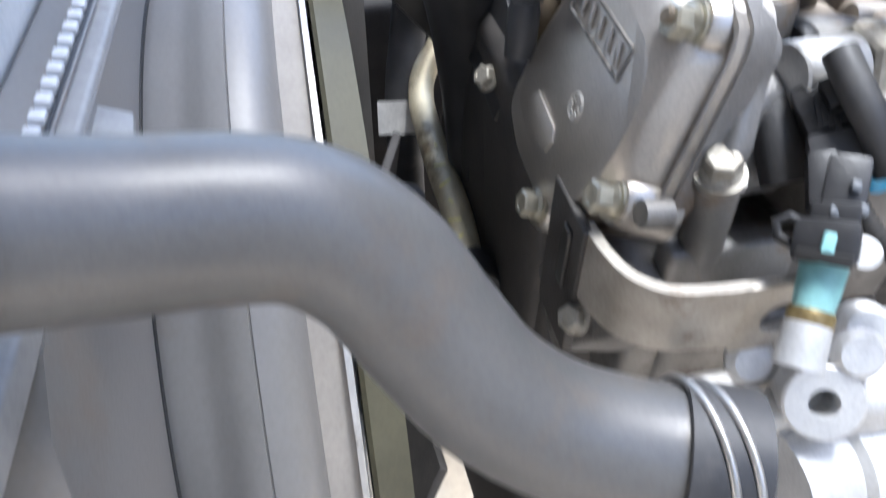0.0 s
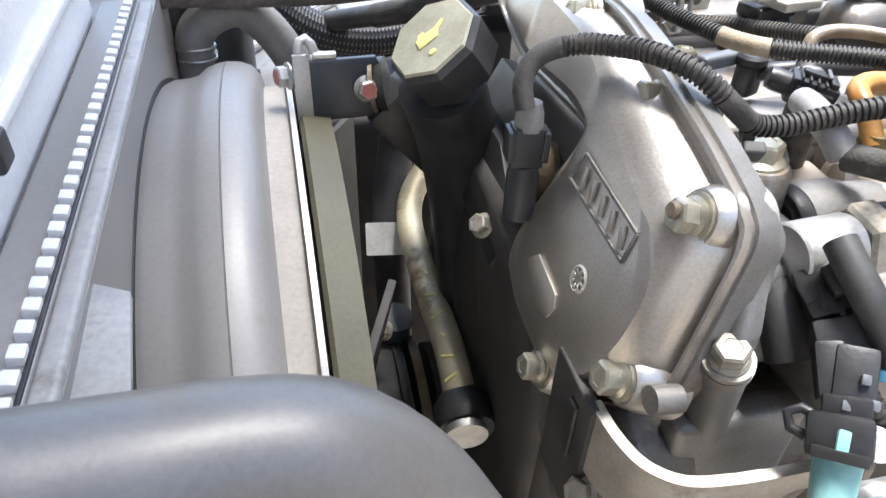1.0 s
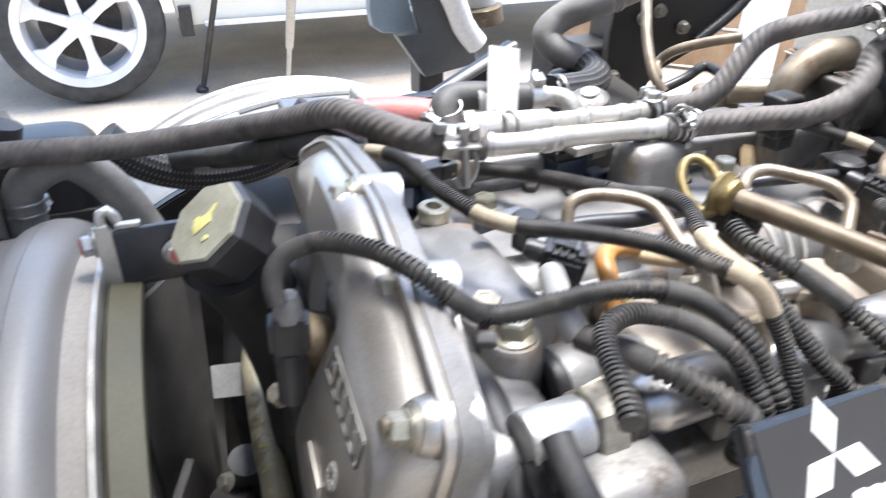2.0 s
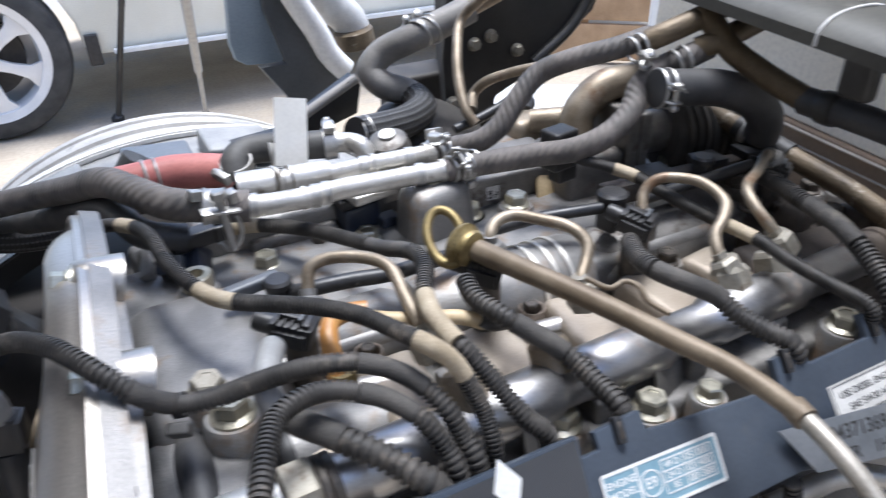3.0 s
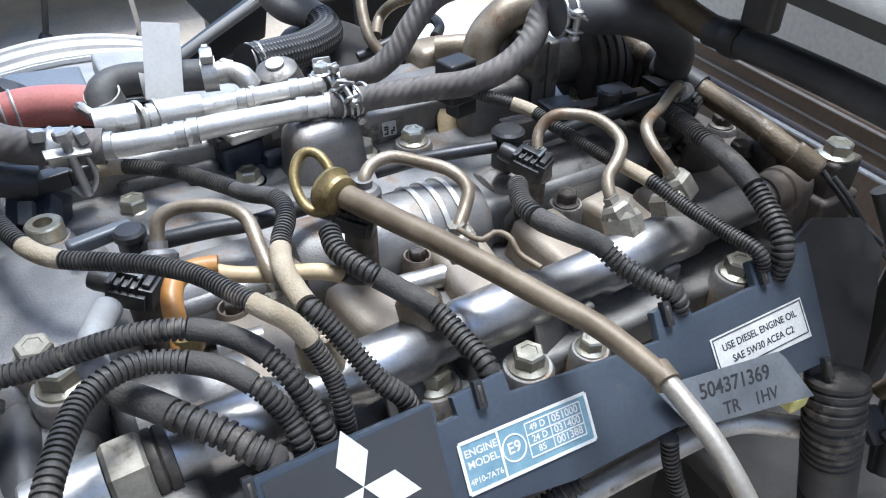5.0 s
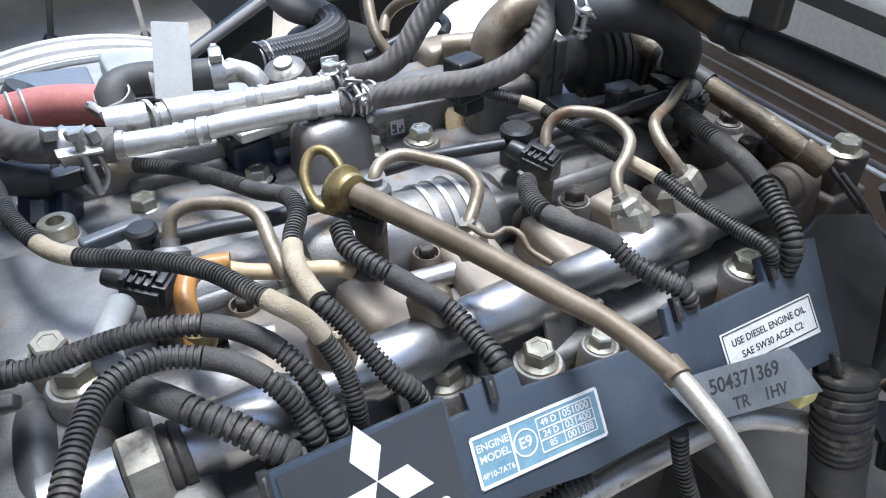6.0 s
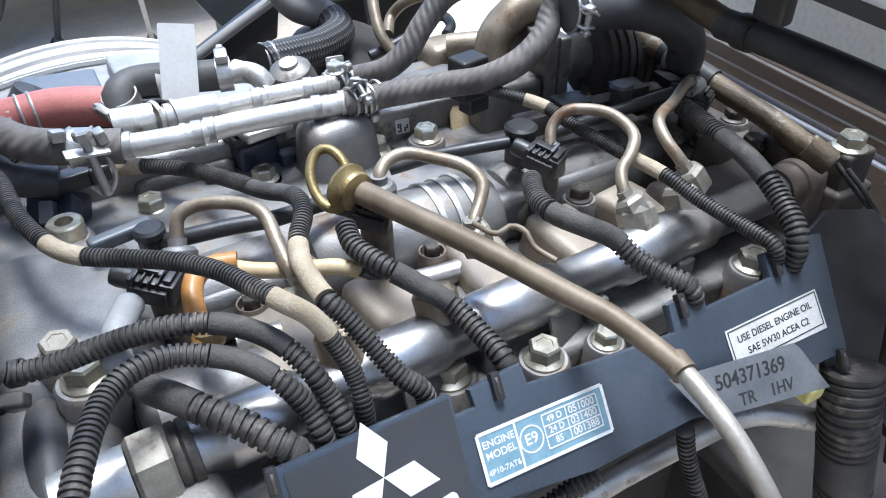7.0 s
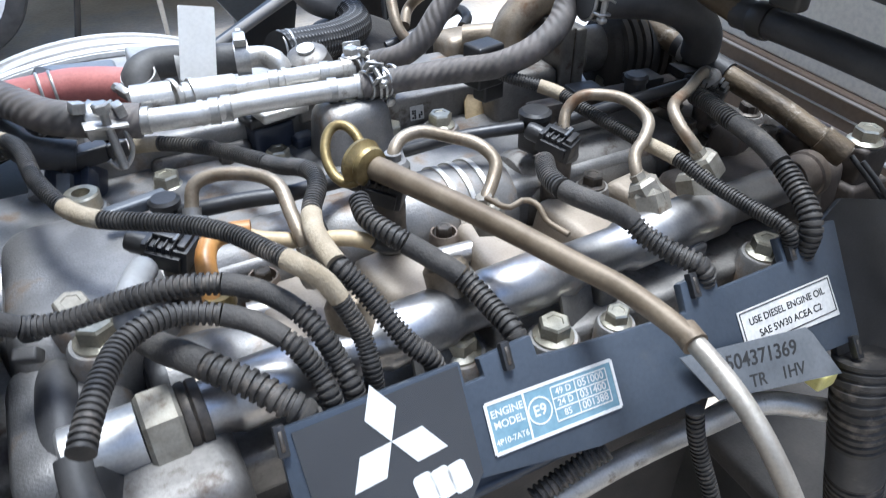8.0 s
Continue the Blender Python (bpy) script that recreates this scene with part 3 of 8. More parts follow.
pole("gas_strut", (0.1536, 2.7436, 0), (0.0145, 1.7, 0.6927), 0.009, 0.014, "grey two-stage strut standing on the ground", GREYPL)


def cargo_body():
    root = thing("cargo_body", "taupe ribbed front wall of the truck cargo body", "cargo body")
    a, b = Vector((0.42, 0.3927, 0.7234)), Vector((0.42, 0.0281, 0.7001))
    c = Vector((0.42, 0.0988, 0.7391))
    slope = math.degrees(math.atan2(a.z - b.z, a.y - b.y))
    m = Matrix.Translation((0.42, a.y, a.z)) @ pose(0, 0, 0, slope, 0, 0)
    rise = c.z - (a.z + (c.y - a.y) * math.tan(radians(slope)))
    part("edge_strip", block("edge_strip", (0.006, 1.4, 0.003), 0.001), PAPER, root, "pale edge strip", m @ pose(-0.004, -0.62, -0.003))
    part("lower_panel", block("lower_panel", (0.02, 1.4, 0.16), 0.003), WALLM, root, m=m @ pose(0.016, -0.62, -0.165))
    part("ribbed_panel", block("ribbed_panel", (0.02, 1.4, rise), 0.002), WALLM, root, m=m @ pose(0.012, -0.62, 0.004))
    part("rib", block("rib", (0.004, 1.4, 0.0012), 0.0004), DULL, root, "thin dull line", m @ pose(0.0005, -0.62, rise * 0.5))
    part("trim_line", block("trim_line", (0.006, 1.4, 0.0016), 0.0005), DULL, root, "thin pale line", m @ pose(0.0, -0.62, rise))
    part("upper_panel", block("upper_panel", (0.02, 1.4, 1.2), 0.003), WARM_PALE, root, "pale cream-grey upper panel", m @ pose(0.02, -0.62, rise + 0.004))
    part("bed_frame", block("bed_frame", (1.2, 0.12, 0.2), 0.006), BEAM, root, m=pose(1.05, 0.1, 0.37))
    part("bed_leg", block("bed_leg", (0.12, 0.12, 0.4), 0.006), BEAM, root, m=pose(1.4, 0.1, 0.0))


cargo_body()

# underside of the tilted cab, unseen, added to shade the front of the engine
cab = part("wall_cab", block("wall_cab", (1.55, 2.0, 0.06), 0.01), CABUNDER, None, m=pose(-0.64, 0.1, 1.42, 0, -54, 0))
tagged(cab, "grey underside of the tilted truck cab, unseen, added for its shade", "wall", kind="structure")

# unseen wall behind the camera, added to cut the light from that side
yard = part("wall_blocker", block("wall_blocker", (9.0, 0.2, 2.3), 0.01), CONCRETE, None, m=pose(-0.4, -2.3, 0.0))
tagged(yard, "plain grey unseen wall added to cut light", "wall", kind="structure")

tarp = thing("blue_tarpaulin", "blue tarpaulin lying on the yard ground", "tarpaulin")
tp0 = [(q[0], q[1]) for q in [(-1.4545, 6.6377, 0), (-1.2052, 4.3117, 0), (-1.2066, 3.6361, 0), (-1.2018, 2.9622, 0), (-1.5591, 2.87, 0), (-2.8536, 6.864, 0)]]
part("sheet", plate("sheet", tp0, 0.03, 0.008), TARP, tarp)

fe = thing("guard_end", "black rounded plastic end of a mudguard", "mudguard")
q = Vector((-0.4806, 0.47, 0.7489))
part("guard_shell", block("guard_shell", (0.115, 0.1, q.z + 0.02), 0.038, 5), FENDER, fe, m=pose(q.x, q.y, 0.0))
part("guard_seam", block("guard_seam", (0.118, 0.006, 0.02), 0.002), BEAM, fe, m=pose(q.x, q.y - 0.05, q.z - 0.06))

# ---- wiring ----
harness("looped_harness", [(-0.336, 0.006, 0.85), (-0.3365, 0.01, 0.859), (-0.331, 0.0135, 0.8675), (-0.318, 0.009, 0.874), (-0.304, -0.0055, 0.8775), (-0.2955, -0.0195, 0.8785), (-0.2868, -0.0315, 0.8755), (-0.2756, -0.039, 0.866), (-0.264, -0.0395, 0.8575), (-0.251, -0.042, 0.857), (-0.236, -0.046, 0.861), (-0.222, -0.051, 0.865), (-0.209, -0.056, 0.867), (-0.196, -0.061, 0.866), (-0.186, -0.067, 0.863), (-0.177, -0.075, 0.857), (-0.171, -0.085, 0.849), (-0.168, -0.09, 0.84), (-0.166, -0.098, 0.832)], 0.0042, [(0.12, "sleeve"), (0.36, "conduit"), (0.42, "sleeve"), (0.685, "conduit"), (0.79, "sleeve"), (1, "conduit")], "black corrugated wiring conduit arching over the engine", pitch=0.0024, tuck=0.02)
harness("sensor_harness", [(-0.252, -0.116, 0.866), (-0.25, -0.11, 0.867), (-0.247, -0.102, 0.868), (-0.241, -0.086, 0.867), (-0.235, -0.075, 0.866), (-0.225, -0.069, 0.866), (-0.214, -0.067, 0.864), (-0.2, -0.072, 0.861), (-0.191, -0.077, 0.857), (-0.182, -0.086, 0.85), (-0.177, -0.092, 0.84), (-0.175, -0.099, 0.832)], 0.0042, [(0.52, "conduit"), (0.67, "sleeve"), (1, "conduit")], "black corrugated conduit looping down to a plug", pitch=0.0024, tuck=0.02)
harness("thick_harness", [(-0.228, -0.052, 0.846), (-0.224, -0.062, 0.848), (-0.217, -0.071, 0.848), (-0.208, -0.082, 0.846), (-0.199, -0.09, 0.842), (-0.192, -0.098, 0.838), (-0.186, -0.103, 0.833)], 0.0056, [(0.33, "sleeve"), (1, "conduit")], "thick black corrugated conduit beside the fuel rail", pitch=0.0036, tuck=0.02)
harness("rear_harness", [(-0.206, 0.131, 0.836), (-0.193, 0.123, 0.838), (-0.172, 0.098, 0.842), (-0.155, 0.057, 0.85), (-0.148, 0.032, 0.856), (-0.142, 0.019, 0.86), (-0.14, 0.006, 0.863), (-0.143, -0.008, 0.864), (-0.151, -0.023, 0.864), (-0.156, -0.039, 0.864), (-0.157, -0.053, 0.864), (-0.156, -0.066, 0.863), (-0.152, -0.071, 0.858), (-0.146, -0.081, 0.848), (-0.14, -0.092, 0.838), (-0.133, -0.098, 0.83)], 0.0043, [(0.055, "tape"), (0.36, "conduit"), (0.47, "sleeve"), (0.62, "conduit"), (0.745, "tape"), (1, "conduit")], "black corrugated conduit with tan tape bands", pitch=0.0021, tuck=0.02)
harness("cam_sensor_harness", [(-0.285, 0.118, 0.862), (-0.272, 0.108, 0.867), (-0.259, 0.087, 0.871), (-0.255, 0.07, 0.872), (-0.252, 0.046, 0.871), (-0.246, 0.025, 0.87), (-0.24, 0.012, 0.869), (-0.232, 0.002, 0.869), (-0.217, -0.01, 0.87), (-0.202, -0.024, 0.872), (-0.189, -0.041, 0.874), (-0.18, -0.06, 0.875), (-0.174, -0.072, 0.875), (-0.166, -0.077, 0.868), (-0.161, -0.081, 0.858), (-0.157, -0.088, 0.845), (-0.157, -0.096, 0.833)], 0.0038, [(0.08, "sleeve"), (0.12, "tape"), (0.37, "conduit"), (0.44, "tape"), (0.735, "conduit"), (0.82, "tape"), (1, "conduit")], "black conduit with tan tape bands crossing the engine", pitch=0.0017, tuck=0.02)
harness("injector_harness", [(-0.1288, -0.0212, 0.86), (-0.1308, -0.0344, 0.859), (-0.1257, -0.0495, 0.857), (-0.1145, -0.0622, 0.85), (-0.1045, -0.072, 0.842), (-0.1, -0.0871, 0.836), (-0.0977, -0.1033, 0.831)], 0.0048, [(0.3, "conduit"), (0.52, "sleeve"), (1, "conduit")], "black corrugated injector wiring conduit", "injector wiring", tuck=0.02)
harness("injector_harness", [(-0.0278, -0.0201, 0.852), (-0.0401, -0.0413, 0.857), (-0.0446, -0.062, 0.861), (-0.0359, -0.0735, 0.858), (-0.0253, -0.08, 0.852), (-0.0209, -0.089, 0.846), (-0.0148, -0.1008, 0.842), (-0.0075, -0.1122, 0.838)], 0.005, [(0.32, "conduit"), (0.58, "sleeve"), (1, "conduit")], "black corrugated injector wiring conduit", "injector wiring", tuck=0.02)
harness("thin_harness", [(-0.0076, 0.0666, 0.866), (-0.0016, 0.0527, 0.865), (0.0164, 0.0323, 0.86), (0.0206, 0.0128, 0.857), (0.0275, -0.0183, 0.853), (0.0311, -0.0518, 0.853), (0.0357, -0.0705, 0.848), (0.0398, -0.0918, 0.845), (0.044, -0.1132, 0.841)], 0.0037, [(0.15, "conduit"), (0.22, "tape"), (0.5, "conduit"), (0.6, "tape"), (1, "conduit")], "thin black corrugated conduit with tan tape bands", pitch=0.0016, tuck=0.02)
harness("end_injector_harness", [(0.0898, -0.0035, 0.856), (0.0849, -0.0197, 0.858), (0.0725, -0.0454, 0.862), (0.0664, -0.0709, 0.862), (0.0633, -0.0922, 0.855), (0.0557, -0.1156, 0.843)], 0.0052, [(0.35, "conduit"), (0.6, "sleeve"), (1, "conduit")], "black corrugated conduit at the end of the engine", "injector wiring", tuck=0.02)

# ---- injector feed pipes ----
def feed_pipe(pts, label):
    root = thing("injector_feed_pipe", label, "fuel pipe", "injector feed pipes")
    tube("bent_tube", pts, 0.0032, TUBE, root, step=0.0025)
    for p, q, k in ((pts[0], pts[1], 0), (pts[-1], pts[-2], 1)):
        d = (Vector(q) - Vector(p)).normalized()
        part("union_nut", lathe("union_nut", [(0.0001, -0.006), (0.0078, -0.006), (0.0085, -0.004), (0.0085, 0.006), (0.0066, 0.008), (0.0042, 0.0085), (0.0042, 0.012), (0.0001, 0.012)], 6 if k else 20, 20), NUT if k else ALU, root, m=along(p, d, 20))
    return root


feed_pipe([(-0.1971, 0.0099, 0.845), (-0.1943, 0.0171, 0.855), (-0.1908, 0.0211, 0.863), (-0.183, 0.0207, 0.866), (-0.1664, 0.0111, 0.867), (-0.1589, -0.0011, 0.866), (-0.1588, -0.0179, 0.86), (-0.1587, -0.0315, 0.853), (-0.1563, -0.037, 0.842)], "rusty bent steel injector feed pipe")
feed_pipe([(-0.1006, 0.0041, 0.852), (-0.1003, 0.0044, 0.862), (-0.094, 0.0093, 0.867), (-0.0837, 0.0093, 0.869), (-0.0729, -0.0024, 0.869), (-0.0635, -0.0161, 0.868), (-0.0607, -0.0255, 0.863), (-0.0664, -0.0322, 0.857), (-0.0745, -0.0394, 0.852), (-0.0731, -0.0403, 0.844)], "bent steel injector feed pipe with tarnish")
feed_pipe([(0.0006, 0.0012, 0.842), (0.0009, 0.0028, 0.851), (0.0069, 0.0095, 0.86), (0.0144, 0.0083, 0.867), (0.0241, 0, 0.869), (0.03, -0.0114, 0.869), (0.0296, -0.0289, 0.865), (0.0206, -0.0371, 0.86), (0.0127, -0.0407, 0.855), (0.0086, -0.0494, 0.848), (0.0117, -0.055, 0.84)], "bent steel injector feed pipe with a large hex nut")
feed_pipe([(0.1197, 0.0142, 0.85), (0.1151, 0.0146, 0.858), (0.0771, -0.0086, 0.864), (0.0496, -0.0256, 0.866), (0.0455, -0.0369, 0.861), (0.0474, -0.0464, 0.854), (0.0541, -0.0516, 0.842)], "bent steel injector feed pipe at the end of the engine")

# ---- dipstick ----
dip = thing("dipstick", "steel dipstick tube with a yellow ring handle", "dipstick")
tube("guide_tube", [(-0.1139, -0.0045, 0.8642), (-0.1035, -0.0305, 0.864), (-0.0915, -0.059, 0.863), (-0.0825, -0.083, 0.862), (-0.0742, -0.1065, 0.861), (-0.0672, -0.125, 0.86), (-0.063, -0.143, 0.858), (-0.0602, -0.1555, 0.8555)], lambda s: 0.0059 - 0.011 * s, DIPTUBE, dip, "brown tarnished upper tube")
tube("lower_tube", [(-0.0596, -0.1542, 0.855), (-0.0606, -0.1681, 0.853), (-0.0607, -0.1819, 0.848), (-0.0608, -0.195, 0.84), (-0.0563, -0.209, 0.82), (-0.0479, -0.218, 0.79)], 0.0037, TANZINC, dip)
part("tube_collar", sweep("tube_collar", spline([(-0.0593, -0.1501, 0.8555), (-0.0603, -0.1573, 0.8548)], 0.002), 0.005, 18), DIPTUBE, dip)
tube("stay_wire", [(-0.0838, -0.0551, 0.866), (-0.0808, -0.0688, 0.868), (-0.0743, -0.0694, 0.87), (-0.0716, -0.0757, 0.87), (-0.0712, -0.0814, 0.866), (-0.0675, -0.092, 0.864)], 0.0013, DIPTUBE, dip, step=0.003)
tube("handle_ring", [Vector((-0.1222, 0.011, 0.866)) + Vector((0.0083 * math.cos(a), 0.0125 * math.sin(a), 0.0085 * math.sin(a) + 0.004 * math.cos(a))) for a in [i * math.pi / 12 for i in range(25)]], 0.0025, BRASS, dip, step=0.002)
dd = Vector((-0.1073, -0.0275, 0.864)) - Vector((-0.1158, -0.0019, 0.865))
part("collar", lathe("collar", [(0.003, -0.004), (0.0095, -0.004), (0.0112, -0.003), (0.0116, -0.001), (0.0098, 0.0002), (0.0086, 0.002), (0.0098, 0.0035), (0.0092, 0.0055), (0.006, 0.0068), (0.005, 0.0068)], 28), BRASS, dip, m=along((-0.1172, -0.0002, 0.865), dd))

# ---- coolant pipes and hoses behind the cover ----
def hose_thing(name, pts, r, material, label, group="coolant hoses", step=0.004):
    root = thing(name, label, "hose", group)
    tube("hose_body", pts, r, material, root, sides=20, step=step)
    return root


lower = thing("lower_coolant_pipe", "bright steel coolant pipe with brackets on the engine", "pipe", "coolant pipes")
tube("pipe_body", [(-0.2086, 0.1034, 0.864), (-0.1944, 0.0969, 0.864), (-0.177, 0.0941, 0.864), (-0.1632, 0.0946, 0.863), (-0.1458, 0.0977, 0.862), (-0.1131, 0.0985, 0.86), (-0.0752, 0.0983, 0.858)], 0.0062, ALU_B, lower)
upper = thing("upper_coolant_pipe", "bright steel coolant pipe with a thick sleeve", "pipe", "coolant pipes")
tube("pipe_body", [(-0.1986, 0.1329, 0.862), (-0.1709, 0.128, 0.861), (-0.1464, 0.1272, 0.86), (-0.1118, 0.1281, 0.859), (-0.0713, 0.1278, 0.858)], 0.0058, ALU_B, upper)
tube("sleeve", [(-0.2, 0.1298, 0.862), (-0.1786, 0.1271, 0.862)], 0.0092, ALU_B, upper)
tube("sleeve", [(-0.1676, 0.1285, 0.861), (-0.144, 0.1275, 0.86)], 0.0082, ALU_B, upper)
for p, q, r in (((-0.1733, 0.128, 0.8613), (-0.1696, 0.1281, 0.861), 0.0072), ((-0.1795, 0.1275, 0.8617), (-0.1772, 0.1282, 0.8615), 0.0101), ((-0.1689, 0.1284, 0.861), (-0.1666, 0.1287, 0.861), 0.009), ((-0.1152, 0.1283, 0.859), (-0.1123, 0.1284, 0.859), 0.0068), ((-0.0774, 0.1285, 0.858), (-0.0698, 0.1278, 0.858), 0.0072)):
    tube("collar", [p, q], r, ALU_B, upper)
for p, q, r in (((-0.2079, 0.1029, 0.864), (-0.2047, 0.1017, 0.864), 0.0076), ((-0.1714, 0.0948, 0.8635), (-0.1685, 0.0945, 0.8635), 0.0068), ((-0.0806, 0.099, 0.858), (-0.0752, 0.0983, 0.858), 0.0074)):
    tube("collar", [p, q], r, ALU_B, lower)
h1 = hose_thing("rear_coolant_hose", [(-0.0731, 0.1298, 0.858), (-0.056, 0.1223, 0.861), (-0.0439, 0.1104, 0.867), (-0.0303, 0.1073, 0.877), (-0.0187, 0.1086, 0.89)] + [(-0.001, 0.1097, 0.905), (0.0177, 0.097, 0.915), (0.0404, 0.0857, 0.921), (0.0644, 0.0826, 0.926)], 0.0072, RUBBER, "black wrapped rubber coolant hose with clamps")
h2 = hose_thing("front_coolant_hose", [(-0.0772, 0.0969, 0.858), (-0.0544, 0.0898, 0.861), (-0.0231, 0.0742, 0.866), (-0.0061, 0.0599, 0.871), (0.0123, 0.0529, 0.879), (0.0319, 0.0563, 0.889)] + [(0.0484, 0.067, 0.902), (0.062, 0.066, 0.91), (0.0752, 0.0579, 0.917), (0.0911, 0.0573, 0.921)], 0.0076, RUBBER, "black wrapped rubber coolant hose with clamps")
h3 = hose_thing("radiator_hose", [(-0.2, 0.099, 0.864), (-0.2175, 0.104, 0.866), (-0.2405, 0.1134, 0.8693), (-0.255, 0.134, 0.871), (-0.268, 0.159, 0.8698), (-0.29, 0.208, 0.85), (-0.316, 0.26, 0.8285), (-0.354, 0.283, 0.818), (-0.394, 0.29, 0.815), (-0.47, 0.295, 0.817), (-0.52, 0.295, 0.817), (-0.559, 0.29, 0.819)], 0.0092, RUBBER, "black wrapped radiator hose running to the radiator")
clamp(h1, (-0.0676, 0.1248, 0.859), (0.9, 0.3, 0), 0.0078, spin=0)
clamp(h2, (-0.0716, 0.0963, 0.859), (0.9, 0.2, 0), 0.0082, spin=40)
clamp(h2, (-0.0608, 0.0944, 0.86), (0.9, 0.2, 0), 0.0082, spin=200)
lrh = hose_thing("lower_radiator_hose", [(-0.402, 0.42, 0.745), (-0.357, 0.36, 0.77), (-0.3079, 0.262, 0.8087), (-0.2713, 0.1697, 0.8478), (-0.255, 0.12, 0.85), (-0.235, 0.115, 0.845)], 0.0085, SMOOTH, "dark rubber hose running below the radiator hose")
part("cloth_sleeve", sweep("cloth_sleeve", spline([(-0.3326, 0.311, 0.7885), (-0.3079, 0.262, 0.8087), (-0.288, 0.214, 0.8295)], 0.004), 0.0094, 20), BTAPE, lrh, "black cloth sleeve")


def bolt_clamp(parent, loc, direction, r):
    """A wide band clamp drawn tight by a long upright bolt with a cross plate."""
    M = along(loc, direction)
    c = part("bolt_clamp", lathe("bolt_clamp", [(r - 0.0004, -0.006), (r + 0.0006, -0.006), (r + 0.0012, -0.0052), (r + 0.0004, -0.004), (r + 0.0004, 0.004), (r + 0.0012, 0.0052), (r + 0.0006, 0.006), (r - 0.0004, 0.006), (r - 0.0004, -0.006)], 32), STEEL, parent, "bright zinc bolt clamp", M)
    q = Vector(loc) + Vector((0.002, -r - 0.003, 0.004))
    part("clamp_bolt", lathe("clamp_bolt", [(0.0, -0.026), (0.0024, -0.026), (0.0028, -0.025), (0.0024, -0.024), (0.0021, 0.006), (0.0001, 0.006)], 14), STEEL, c, m=along(q, (-0.08, 0.06, 1)))
    part("bolt_head", lathe("bolt_head", [(0.0, 0.0055), (0.0042, 0.0055), (0.0046, 0.0065), (0.0046, 0.0095), (0.0036, 0.0105), (0.0, 0.0105)], 6, 20), STEEL, c, m=along(q, (-0.08, 0.06, 1)))
    part("cross_plate", block("cross_plate", (0.021, 0.007, 0.0016), 0.0005, 2), STEEL, c, m=Matrix.Translation(q) @ pose(-0.001, 0, -0.002, 12, 8, 6))
    part("side_lug", block("side_lug", (0.007, 0.006, 0.006), 0.0012, 2), STEEL, c, m=Matrix.Translation(q) @ pose(-0.012, 0.008, 0.004, 0, 15, 20))
    part("side_lug", block("side_lug", (0.005, 0.008, 0.007), 0.0012, 2), STEEL, c, m=Matrix.Translation(q) @ pose(0.008, 0.005, 0.0, 0, -10, 10))
    tube("strap_loop", [q + Vector(v) for v in ((0.006, 0.004, 0.0), (0.0075, 0.001, -0.008), (0.0085, 0.0, -0.016), (0.005, 0.0, -0.024), (0.0, 0.001, -0.027), (-0.004, 0.003, -0.022))], 0.0013, STEEL, c, step=0.002, sides=10)


bolt_clamp(h3, (-0.2185, 0.1045, 0.866), (0.9, -0.25, -0.1), 0.0096)

# ---- wiring trough cover ----
def blk(name, parent, loc, size, material, rot=(0, 0, 0), bevel=0.003, taper=1.0, label=""):
    return part(name, block(name, size, bevel, 3, taper), material, parent, label, pose(*loc, *rot))


def ring(name, parent, loc, direction, r0, r1, h, material, sides=28, label=""):
    """A bush or washer of inner radius r0 and outer radius r1."""
    b = min(0.0008, h / 4)
    return part(name, lathe(name, [(r0, 0), (r1 - b, 0), (r1, b), (r1, h - b), (r1 - b, h), (r0, h), (r0, 0)], sides), material, parent, label, along(loc, direction))


COVER_DOWN, COVER_V = Vector((0, -0.146, 0.797)), Vector((0, 0.036, 0.043)).normalized()
CN = Vector((1, 0, 0)).cross(COVER_V)
CM = Matrix.Translation(COVER_DOWN) @ Matrix(((1, 0, 0, 0), (0, COVER_V.y, CN.y, 0), (0, COVER_V.z, CN.z, 0), (0, 0, 0, 1)))


def on_cover(u, v, lift, spin=0.0):
    return CM @ pose(u, v, lift, 0, 0, spin)


